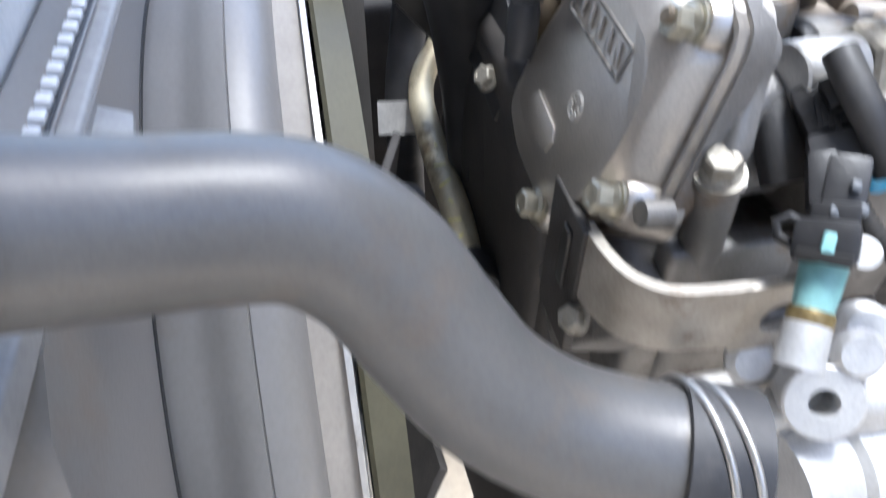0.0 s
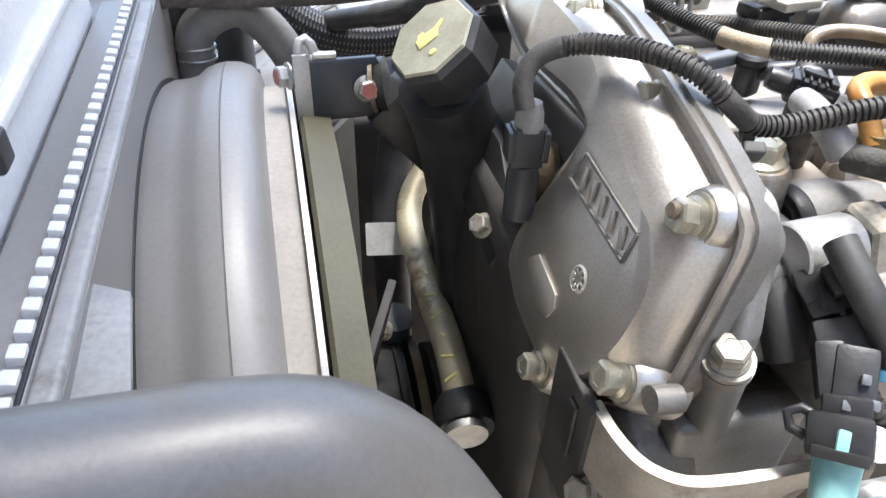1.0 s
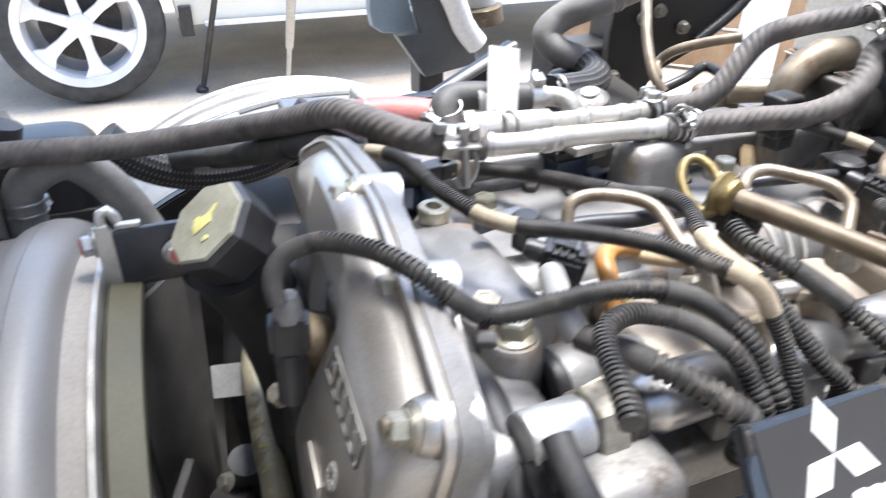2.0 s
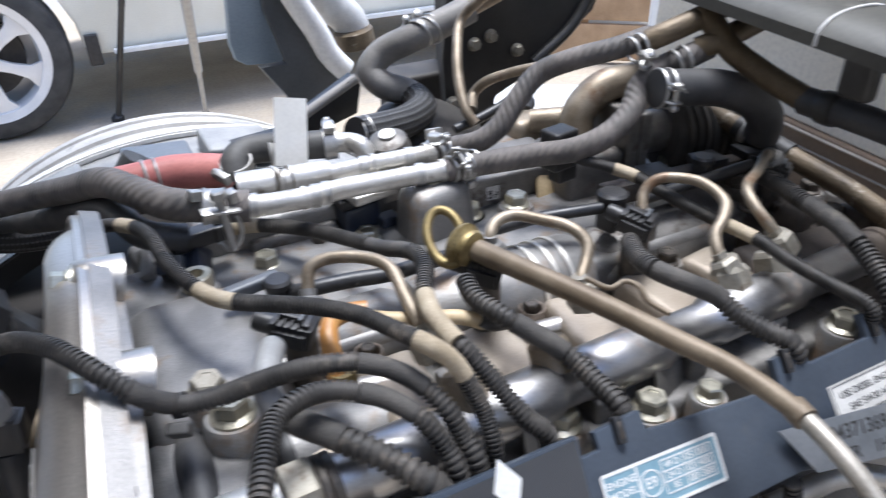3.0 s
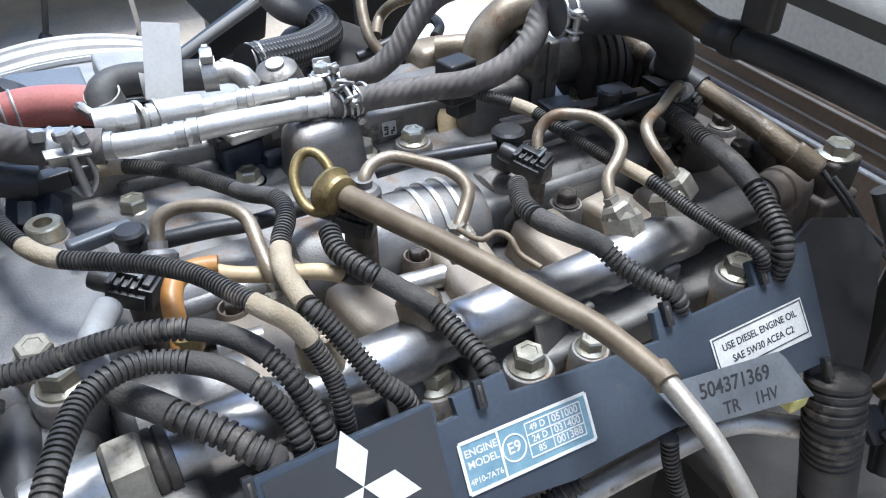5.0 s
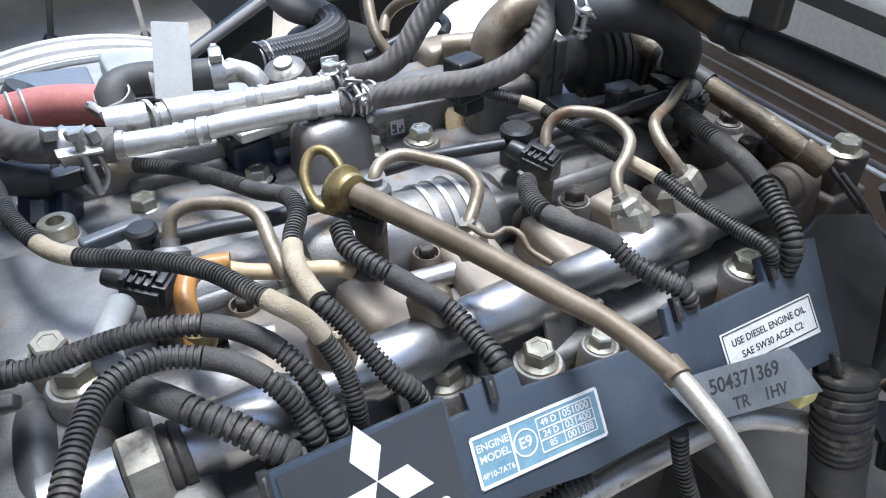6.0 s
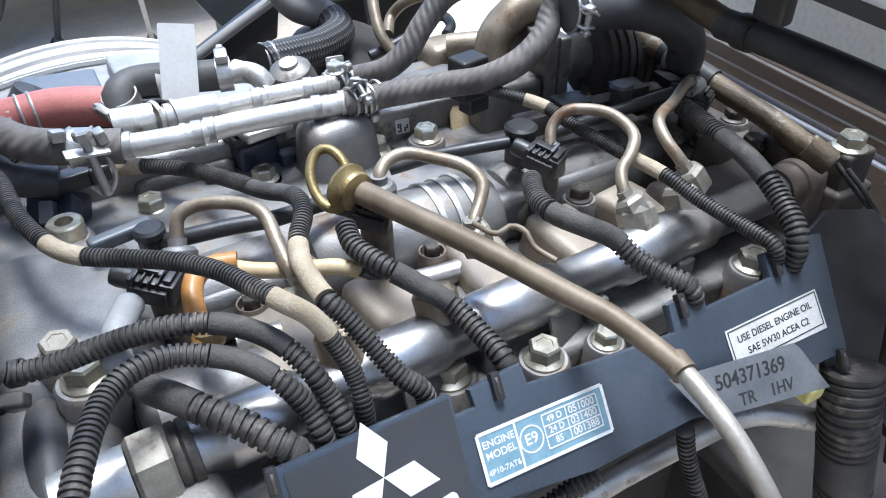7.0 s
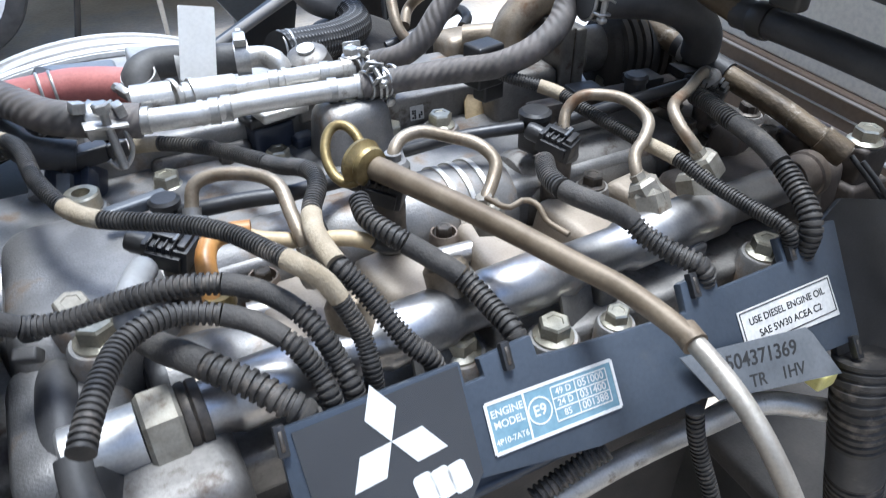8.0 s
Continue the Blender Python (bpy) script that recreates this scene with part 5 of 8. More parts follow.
part("end_fitting", lathe("end_fitting", [(0.0, 0), (0.006, 0), (0.007, 0.004), (0.006, 0.009), (0.0, 0.009)], 18), BRASS, amber, "brass fitting", along((-0.1979, -0.0361, 0.836), (0, 0, 1)))
hose_thing("buff_hose", [(-0.1836, -0.0082, 0.853), (-0.1732, -0.0183, 0.852), (-0.156, -0.0256, 0.85), (-0.1384, -0.0334, 0.85), (-0.1281, -0.0397, 0.847)], 0.0036, BUFF, "buff rubber leak-off hose between the injectors", "leak-off hoses")
tube("stub", [(-0.1136, -0.0373, 0.84), (-0.1262, -0.0412, 0.846), (-0.1309, -0.0406, 0.85)], 0.003, BLACK, ret)

# ---- coolant side ----
for p in [(-0.1647, 0.145, 0.828), (-0.1007, 0.1317, 0.828), (-0.0592, 0.1199, 0.828)]:
    blk("pipe_bracket", lower, p, (0.014, 0.006, 0.03), ALU_B, (0, 0, 10), 0.002)
blk("bracket_plate", lower, (-0.124, 0.1156, 0.845), (0.03, 0.024, 0.006), ALU_B, (0, 0, 10), 0.002)
blk("link_block", upper, (-0.106, 0.1144, 0.848), (0.028, 0.012, 0.008), ALU_B, (0, 0, 10), 0.002)
blk("link_block", upper, (-0.0668, 0.1158, 0.846), (0.014, 0.012, 0.008), ALU_B, (0, 0, 10), 0.002)
egr = thing("egr_cooler", "grey aluminium exhaust-gas cooler body behind the coolant pipes", "cooler")
blk("cooler_body", egr, (-0.1, 0.155, 0.775), (0.26, 0.05, 0.062), ALU, (0, 0, 0), 0.007)
blk("cooler_step", egr, (-0.02, 0.14, 0.79), (0.09, 0.03, 0.052), ALU, (0, 0, 0), 0.005)
blk("cooler_shoulder", egr, (-0.17, 0.138, 0.79), (0.06, 0.03, 0.036), ALU_D, (0, 0, 0), 0.006)
blk("ledge", egr, (-0.03, 0.1125, 0.775), (0.12, 0.012, 0.065), ALU_D, (0, 0, 0), 0.003)
part("data_label", plate("data_label", rounded(0.0095, 0.0095, 0.0005), 0.0004, 0), PAPER, egr, "small white square label", along((-0.037, 0.1058, 0.829), (-0.05, -1, 0.1)))
for i in range(5):
    for j in range(5):
        if (i * 3 + j * 5 + i * j) % 7 < 4:
            part("label_mark", plate("label_mark", rounded(0.0013, 0.0013, 0.0002, 1), 0.0002, 0), INK, egr, m=along((-0.037, 0.1058, 0.829), (-0.05, -1, 0.1)) @ pose((i - 2) * 0.0015, (j - 2) * 0.0015, 0.0005))
hp = thing("actuator_dome", "smooth silver rounded actuator housing with a top screw", "housing")
blk("dome", hp, (-0.085, 0.098, 0.785), (0.054, 0.038, 0.067), ALU, (0, 0, 8), 0.011, 0.78)
bolt(hp, (-0.086, 0.1, 0.8515), (0, 0, 1), 0.009, BOLT, 5)
sensor = thing("coolant_sensor", "blue-black plastic sensor block behind the engine cover", "sensor")
blk("sensor_body", sensor, (-0.128, 0.128, 0.798), (0.026, 0.02, 0.038), NAVY, (0, 0, 8), 0.003)
blk("sensor_cap", sensor, (-0.128, 0.128, 0.836), (0.03, 0.02, 0.007), BLACK, (0, 0, 8), 0.002)
blk("side_plug", sensor, (-0.11, 0.118, 0.8), (0.014, 0.012, 0.026), NAVY, (0, 0, 8), 0.002)
blk("foot", sensor, (-0.128, 0.128, 0.77), (0.03, 0.02, 0.03), ALU_D, (0, 0, 8), 0.003)
fp = thing("heat_shield", "tan rust-stained triangular heat shield plate", "plate")
part("shield", plate("shield", [(-0.03, -0.03), (0.04, -0.03), (0.02, 0.01), (0.0, 0.035), (-0.02, 0.01)], 0.002, 0.0006), BUFF, fp, m=pose(0.018, 0.104, 0.82, 62, 0, 8))
egrv = thing("egr_valve", "grey cast valve housing with a bolted flange", "valve")
blk("housing", egrv, (0.034, 0.1075, 0.795), (0.046, 0.05, 0.055), ALU_D, (0, 0, -3), 0.006)
for k, x in enumerate((0.0612, 0.0712)):
    blk("flange", egrv, (x, 0.1075, 0.8265 - 0.0015 * k), (0.0088, 0.056, 0.049), ALU_D, (0, 0, -3), 0.0022)
blk("gasket", egrv, (0.0662, 0.1075, 0.8275), (0.0016, 0.0545, 0.047), BOLT_D, (0, 0, -3), 0.0004)
part("outlet", lathe("outlet", [(0.0, 0), (0.0185, 0), (0.019, 0.003), (0.0155, 0.006), (0.0155, 0.024), (0.0, 0.024)], 30), ALU_D, egrv, m=along((0.0755, 0.1, 0.851), (1, -0.12, 0)))
part("elbow", sweep("elbow", spline([(0.035, 0.112, 0.845), (0.04, 0.118, 0.868), (0.06, 0.117, 0.884), (0.085, 0.114, 0.886)], 0.004), 0.012, 20), TUBE, egrv)
for dy in (-0.02, 0.02):
    for dz in (0.007, 0.04):
        bolt(egrv, (0.0566, 0.1075 + dy, 0.8275 + dz), (-1, 0, 0), 0.008, BOLT_D)
blk("base", egrv, (0.052, 0.1075, 0.74), (0.07, 0.05, 0.09), ALU_D, (0, 0, -3), 0.006)
bd = thing("black_coupling", "large black sooty ribbed coupling behind the valve", "coupling")
part("ribbed_sleeve", sweep("ribbed_sleeve", spline([(0.0965, 0.0955, 0.848), (0.108, 0.094, 0.847), (0.15, 0.088, 0.843)], 0.001), lambda s: (0.0285 if (s / 0.007) % 1 < 0.6 else 0.0262) - 0.006 * max(0.0, 1 - s / 0.006), 44), DARK, bd)
part("sleeve_band", lathe("sleeve_band", [(0.0272, 0), (0.0294, 0), (0.0294, 0.006), (0.0272, 0.006), (0.0272, 0)], 40), BLACK, bd, m=along((0.122, 0.092, 0.8457), (1, -0.14, -0.09)))
blk("sleeve_foot", bd, (0.125, 0.094, 0.74), (0.04, 0.03, 0.09), DARK, (0, 0, 0), 0.005)
hc = thing("hose_clip", "black plastic clip holding two coolant hoses", "clip")
blk("clip_body", hc, (-0.0048, 0.0786, 0.852), (0.02, 0.016, 0.026), BLACK, (0, 0, 10), 0.002)
blk("clip_tab", hc, (-0.0007, 0.0783, 0.842), (0.016, 0.012, 0.016), BLACK, (0, 0, 10), 0.002)
# thick rusty transfer pipe
tp = thing("transfer_pipe", "rusty steel transfer pipe with flaking paint", "pipe")
tube("pipe_body", [(0.1101, 0.097, 0.872), (0.1236, 0.0829, 0.866), (0.1321, 0.0625, 0.86), (0.1365, 0.0388, 0.856), (0.14, 0.0145, 0.85), (0.1403, -0.0254, 0.845), (0.1433, -0.0504, 0.838), (0.1505, -0.0666, 0.83)], 0.007, FLAKE, tp, sides=22)
tube("rubber_joint", [(0.1325, 0.0576, 0.86), (0.1399, 0.018, 0.851)], 0.0084, SMOOTH, tp)
part("joint_band", lathe("joint_band", [(0.0082, 0), (0.009, 0), (0.009, 0.005), (0.0082, 0.005), (0.0082, 0)], 26), STEEL_S, tp, "bright crimped band", along((0.1335, 0.0515, 0.8587), (0.19, -0.96, -0.2)))
tube("end_sleeve", [(0.1433, -0.0527, 0.838), (0.1504, -0.0655, 0.831)], 0.0081, FLAKE, tp)
blk("bracket", tp, (0.183, -0.0555, 0.8), (0.026, 0.022, 0.028), SOOTED, (0, 0, 0), 0.003)
bolt(tp, (0.1808, -0.0574, 0.828), (0, 0, 1), 0.014, BOLT, 15)
blk("foot", tp, (0.183, -0.055, 0.75), (0.034, 0.03, 0.055), SOOTED, (0, 0, 0), 0.004)
brh = hose_thing("black_return_hose", [(0.0419, 0.0479, 0.905), (0.0651, 0.0433, 0.903), (0.0882, 0.0372, 0.9), (0.1071, 0.0299, 0.892), (0.1197, 0.0273, 0.878), (0.1237, 0.0304, 0.864)], 0.0115, SMOOTH, "thick black rubber hose bending down to a pipe")
clamp(brh, (0.0463, 0.0467, 0.9046), Vector((0.0651, 0.0433, 0.903)) - Vector((0.0419, 0.0479, 0.905)), 0.0116, spin=90)
# lower pipes in front of the trough
lowp = thing("lower_steel_pipe", "bare steel pipe running below the harness trough", "pipe")
tube("pipe_body", [(-0.0925, -0.1301, 0.75), (-0.0586, -0.1281, 0.75), (-0.0272, -0.1283, 0.75), (0.0052, -0.1297, 0.75), (0.0275, -0.1312, 0.75), (0.0425, -0.1362, 0.75), (0.0553, -0.1439, 0.748), (0.0709, -0.1532, 0.745)], 0.006, ALU_B, lowp, sides=18)
harness("dropping_harness", [(-0.0289, -0.143, 0.79), (-0.0274, -0.1453, 0.778), (-0.0244, -0.1482, 0.765), (-0.02, -0.1555, 0.745), (-0.0167, -0.16, 0.73)], 0.004, [(1, "conduit")], "black corrugated conduit dropping below the trough")
harness("lower_harness", [(-0.0753, -0.141, 0.79), (-0.0852, -0.1395, 0.785), (-0.0953, -0.1383, 0.78), (-0.1092, -0.1384, 0.775)], 0.0045, [(1, "conduit")], "black corrugated conduit below the trough edge")
ih = thing("intake_hose", "wide black ribbed intake hose standing beside the trough", "hose")
ihl = spline([(0.0709, -0.1543, 0.785), (0.0694, -0.1611, 0.765), (0.0764, -0.1667, 0.73), (0.0867, -0.1715, 0.69), (0.1023, -0.1763, 0.64)], 0.0008)
for a, b in ((0.0, 0.34), (0.52, 1.0)):
    seg = ihl[int(a * (len(ihl) - 1)):int(b * (len(ihl) - 1)) + 1]
    part("ribbed_section", sweep("ribbed_section", seg, lambda s: 0.0145 if (s / 0.0048) % 1 < 0.6 else 0.0133, 36, angle=28), CONDUIT, ih)
part("plain_cuff", sweep("plain_cuff", ihl[int(0.33 * (len(ihl) - 1)):int(0.53 * (len(ihl) - 1)):6], 0.0143, 36), SMOOTH, ih)
yb = thing("yellow_clip", "small yellow plastic clip under the tag", "clip")
blk("clip_body", yb, (0.0468, -0.1498, 0.775), (0.012, 0.01, 0.01), YELLOW, (0, 0, 0), 0.002)

ls = thing("map_sensor", "black and navy pressure sensor with a wired plug", "sensor")
blkv("sensor_body", ls, (-0.2516, 0.1272, 0.826), (-0.2274, 0.1131, 0.828), 0.0085, 0.009, NAVY)
blkv("sensor_face", ls, (-0.2481, 0.1075, 0.834), (-0.2413, 0.1046, 0.834), 0.006, 0.003, TAG)
blkv("sensor_rib", ls, (-0.2315, 0.1116, 0.836), (-0.2341, 0.0922, 0.832), 0.0025, 0.004, NAVY)
blkv("mount_plate", ls, (-0.2533, 0.1531, 0.826), (-0.2607, 0.122, 0.82), 0.0035, 0.005, ALU)
blk("sensor_neck", ls, (-0.2468, 0.145, 0.805), (0.03, 0.022, 0.022), ALU_D, (0, 0, 15), 0.004)
blk("plug_shell", ls, (-0.2281, 0.1177, 0.838), (0.034, 0.012, 0.01), BLACK, (0, 0, 12), 0.002)
blk("plug_tail", ls, (-0.2156, 0.1183, 0.838), (0.012, 0.01, 0.01), BLACK, (0, 0, 12), 0.002)
for k, q in enumerate([(-0.2047, 0.1452, 0.832), (-0.2052, 0.1422, 0.831), (-0.2059, 0.1394, 0.83)]):
    tube("wire", [(-0.2134, 0.1107, 0.842), Vector(q) + Vector((-0.003, 0, 0.001)), Vector(q) + Vector((0.004, 0.0, 0))], 0.0007, RUST if k else TUBE, ls, sides=8, step=0.002)
blk("mount_foot", ls, (-0.2414, 0.1633, 0.79), (0.05, 0.03, 0.03), ALU, (0, 0, 12), 0.006)
sw = thing("loose_wires", "thin black wires dropping at the end of the engine", "wire")
for pts in ([(0.1544, -0.0674, 0.83), (0.1579, -0.0794, 0.82), (0.1616, -0.0913, 0.81), (0.1656, -0.1097, 0.8)], [(0.1543, -0.0747, 0.83), (0.158, -0.0865, 0.82), (0.1648, -0.098, 0.805), (0.169, -0.1149, 0.79)]):
    tube("wire", pts, 0.0016, BLACK, sw, sides=10)

zt = thing("cable_tie", "black cable tie with a square head round the looped conduit", "cable tie")
ZM = along((-0.2637, -0.0363, 0.8542), (0.86, -0.42, 0.2))
part("tie_band", lathe("tie_band", [(0.0044, -0.0022), (0.0051, -0.0022), (0.0051, 0.0022), (0.0044, 0.0022), (0.0044, -0.0022)], 24), DUSTY_BLACK, zt, m=ZM)
blk("tie_head", zt, (-0.2655, -0.0425, 0.846), (0.0085, 0.005, 0.008), DUSTY_BLACK, (35, 0, -20), 0.0012)
blk("tie_slot", zt, (-0.2662, -0.0445, 0.849), (0.0045, 0.002, 0.0035), BOLT_D, (35, 0, -20), 0.0004)
part("bolt_seat", lathe("bolt_seat", [(0.0115, -0.01), (0.0105, -0.001), (0.0098, 0.0), (0.0, 0.0)], 28), ALU, engine, m=pose(-0.2512, -0.012, 0.836))
bolt(engine, (-0.2512, -0.012, 0.836), (0.05, -0.1, 1), 0.0125, NUT, 20)
dbt = hose_thing("drain_boot", [(-0.2625, -0.012, 0.812), (-0.264, -0.028, 0.818), (-0.2652, -0.05, 0.818), (-0.266, -0.075, 0.81), (-0.266, -0.095, 0.79)], 0.0085, SMOOTH, "dark rubber drain hose at the engine corner")

# countersunk bolts and round bosses between the injectors
for p in [(-0.075, -0.0007, 0.812), (-0.1716, 0.003, 0.816)]:
    part("bolt_cup", lathe("bolt_cup", [(0.0085, -0.012), (0.0078, 0.0), (0.0072, 0.0012), (0.0064, 0.001), (0.006, -0.002), (0.006, -0.004), (0.0, -0.004)], 28), BROWNISH, engine, "brown countersunk bolt cup", pose(*p))
    bolt(engine, Vector(p) + Vector((0, 0, -0.0035)), (0, 0, 1), 0.0075, BOLT_D, 25, 1.1, 1.0)
for a, b in ([(-0.0936, -0.0117, 0.806), (-0.0601, -0.0182, 0.808)], [(-0.1848, -0.014, 0.81), (-0.1643, -0.0174, 0.81)]):
    part("round_boss", sweep("round_boss", spline([a, b], 0.004), 0.0062, 24), ALU_F, engine, "tan filmed round boss")

# ---- timing cover and the front of the engine ----
SETTING = FRONT
FN = Vector((-0.95339, -0.02907, 0.30034)).normalized()
FU = (Vector((0, -1, 0)) - FN * (-FN.y)).normalized()
FV = FN.cross(FU)
FACE = Matrix.Translation((-0.3340, -0.0808, 0.8379)) @ Matrix(((FU.x, FV.x, FN.x, 0), (FU.y, FV.y, FN.y, 0), (FU.z, FV.z, FN.z, 0), (0, 0, 0, 1)))


def on_face(u, v, lift=0.0, spin=0.0):
    return FACE @ pose(u, v, lift, 0, 0, spin)


def timing_cover():
    root = thing("timing_cover", "cast aluminium timing cover with raised lettering plate and bolts", "cover")
    low = [(-0.17729, 0.0391), (-0.13968, 0.06512), (-0.06884, 0.07305), (-0.02028, 0.06495), (0.00768, 0.05934), (0.02687, 0.0542), (0.03675, 0.04978), (0.04003, 0.04362), (0.0434, 0.0206), (0.04687, -0.00392), (0.04387, -0.0169), (0.0169, -0.04204), (-0.00472, -0.06082), (-0.04708, -0.05824), (-0.07306, -0.0448), (-0.06019, -0.00385), (-0.04728, 0.03165), (-0.07661, 0.02978), (-0.12277, 0.02736)]
    high = [(-0.1298, 0.04529), (-0.10295, 0.06218), (-0.06115, 0.06056), (-0.01266, 0.04285), (0.0008, 0.03926), (0.01945, 0.03533), (0.02509, 0.03222), (0.02848, 0.0286), (0.03295, 0.01852), (0.0334, 0.00294), (0.03152, -0.00984), (0.02678, -0.02068), (0.00328, -0.02705), (-0.01781, -0.02506), (-0.03591, -0.0198), (-0.03906, -0.00562), (-0.02998, 0.04), (-0.05207, 0.04314), (-0.09607, 0.03872)]
    lift = (0.012, 0.012, 0.012, 0.0135, 0.015, 0.0155, 0.0155, 0.0155, 0.0155, 0.0155, 0.0155, 0.0155, 0.0155, 0.0155, 0.0155, 0.0155, 0.0145, 0.0125, 0.012)
    part("cover_shell", shell("cover_shell", low, high, lift, ((0, -0.3), (0, 0.12), (0.08, 0.14), (0.12, 0.04), (0.26, 0.0), (0.33, 0.1), (0.42, 0.36), (0.58, 0.66), (0.8, 0.89), (0.99, 0.99), (1.0, 1.0)), 6), ALU_F, root, m=on_face(0, 0, -0.0155))
    lip = [tuple((Vector((*p, 0)) * 1.025).xy) for p in low]
    part("flange_lip", shell("flange_lip", lip, lip, [0.006] * len(low), ((0, -0.35), (0, 0.8), (0.0, 1.0)), 4), ALU, root, m=on_face(0, 0, -0.0235))
    # cast bosses and bolts
    for (u, v), af, sunk in zip([(0.0022, -0.0418), (0.0368, -0.01), (0.02482, 0.04368), (-0.02737, 0.05698), (-0.08319, 0.0626)], (0.0088, 0.0094, 0.009, 0.0085, 0.0085), (-0.0032, -0.0032, 0, 0.009, 0.004)):
        part("bolt_boss", lathe("bolt_boss", [(0.0125, -0.016), (0.0105, -0.004), (0.0092, 0.0005), (0.0082, 0.002), (0.0, 0.002)], 26), ALU_F, root, m=on_face(u, v, -0.0105 - sunk))
        part("washer", lathe("washer", [(0.0, 0), (0.0074, 0), (0.0074, 0.0012), (0.0, 0.0012)], 26), BOLT, root, m=on_face(u, v, -0.0085 - sunk))
        bolt(root, on_face(u, v, -0.0073 - sunk).translation, FN, af, BOLT, 10, 1.35, 0.7)
    part("stud", lathe("stud", [(0.0, 0), (0.0026, 0), (0.0026, 0.0018), (0.002, 0.0024), (0.0, 0.0024)], 12), TUBE, root, m=on_face(0.02435, 0.04465, -0.001))
    # raised plate with worn raised strokes, ornamental marks
    a, b, c, d = [Vector((*q, 0)) for q in [(-0.02448, 0.03343), (0.01671, 0.03032), (0.01699, 0.01965), (-0.02718, 0.02208)]]
    for p, q in ((a, b), (b, c), (c, d), (d, a)):
        n = (q - p).normalized().cross(Vector((0, 0, 1))) * 0.0006
        part("plate_rim", plate("plate_rim", [tuple(x.xy) for x in (p + n, q + n, q - n, p - n)], 0.0008, 0.0002), ALU_D, root, m=on_face(0, 0, -0.0002))
    for k in range(5):
        s0 = 0.1 + 0.18 * k
        p, q = a.lerp(b, s0 + 0.02).lerp(d.lerp(c, s0 + 0.02), 0.22), a.lerp(b, s0 + 0.1).lerp(d.lerp(c, s0 + 0.1), 0.8)
        n = (q - p).normalized().cross(Vector((0, 0, 1))) * 0.0011
        part("raised_bar", plate("raised_bar", [tuple(x.xy) for x in (p + n, q + n, q - n, p - n)], 0.0012, 0.0003), ALU_F, root, m=on_face(0, 0, -0.0002))
    cu, cv = (0.00333, 0.00121)
    part("date_ring", lathe("date_ring", [(0.0034, 0), (0.0042, 0.0008), (0.005, 0), (0.0034, 0)], 28), ALU_B, root, m=on_face(cu, cv, 0))
    for k in range(8):
        part("date_mark", block("date_mark", (0.001, 0.0018, 0.0008), 0.0002, 1), ALU_B, root, m=on_face(cu, cv, 0, 45 * k) @ pose(0, 0.0028, 0))
    o = [(-0.02788, -0.01493), (-0.02257, -0.00878), (-0.00285, -0.01133), (1e-05, -0.01539), (-0.00158, -0.02093), (-0.00749, -0.02228), (-0.02125, -0.01915)]
    part("part_pad", plate("part_pad", o, 0.0008, 0.0002), ALU_F, root, m=on_face(0, 0, -0.0002))
    return root


timing_cover()
head = thing("head_end", "bright cast end of the cylinder head with a long bolt", "casting")
part("end_plate", loft("end_plate", [(-0.08703, 0.06109), (-0.03919, 0.06375), (0.00118, 0.05888), (0.01277, 0.05488), (0.035, 0.04927), (0.0382, 0.04674), (0.03948, 0.03754), (0.04436, 0.02901), (0.04986, 0.02096), (0.04999, 0.01187), (0.04349, 0.00254), (0.032, -0.00708), (0.01371, 0.01112)], [(-0.08078, 0.0601), (-0.03836, 0.06094), (-1e-05, 0.05617), (0.01173, 0.05219), (0.03321, 0.04694), (0.03553, 0.04508), (0.03716, 0.03562), (0.04195, 0.02681), (0.0464, 0.01982), (0.04678, 0.01208), (0.04169, 0.00436), (0.03261, -0.00254), (0.01672, 0.01372)], 0.004, 4, 90, 0.003, ease=1), ALU, head, m=on_face(0, 0, -0.0275))
hb = Vector((-0.304, -0.1278, 0.8395))
part("bolt_column", lathe("bolt_column", [(0.0078, -0.075), (0.0072, -0.004), (0.008, -0.0025), (0.008, -0.0005), (0.0, -0.0005)], 26), ALU, head, m=along(hb, (-0.2, -0.2, 0.96)))
part("column_collar", lathe("column_collar", [(0.0, 0), (0.0078, 0), (0.0078, 0.0018), (0.0, 0.0018)], 26), NUT, head, m=along(hb, (-0.2, -0.2, 0.96)))
bolt(head, hb + Vector((-0.0004, -0.0004, 0.0017)), (-0.2, -0.2, 0.96), 0.0096, NUT, 20, 1.3, 0.66)
part("cross_boss", sweep("cross_boss", spline([(-0.3284, -0.1308, 0.8311), (-0.319, -0.1308, 0.8298)], 0.004), 0.0045, 18), ALU_D, head)
part("lower_wall", block("lower_wall", (0.03, 0.12, 0.09), 0.006), ALU_D, head, m=pose(-0.295, -0.055, 0.7))
part("side_wall", block("side_wall", (0.09, 0.03, 0.12), 0.008), ALU_D, head, m=pose(-0.25, -0.105, 0.68))
part("web", block("web", (0.05, 0.012, 0.04), 0.004), ALU, head, m=pose(-0.285, -0.12, 0.765))

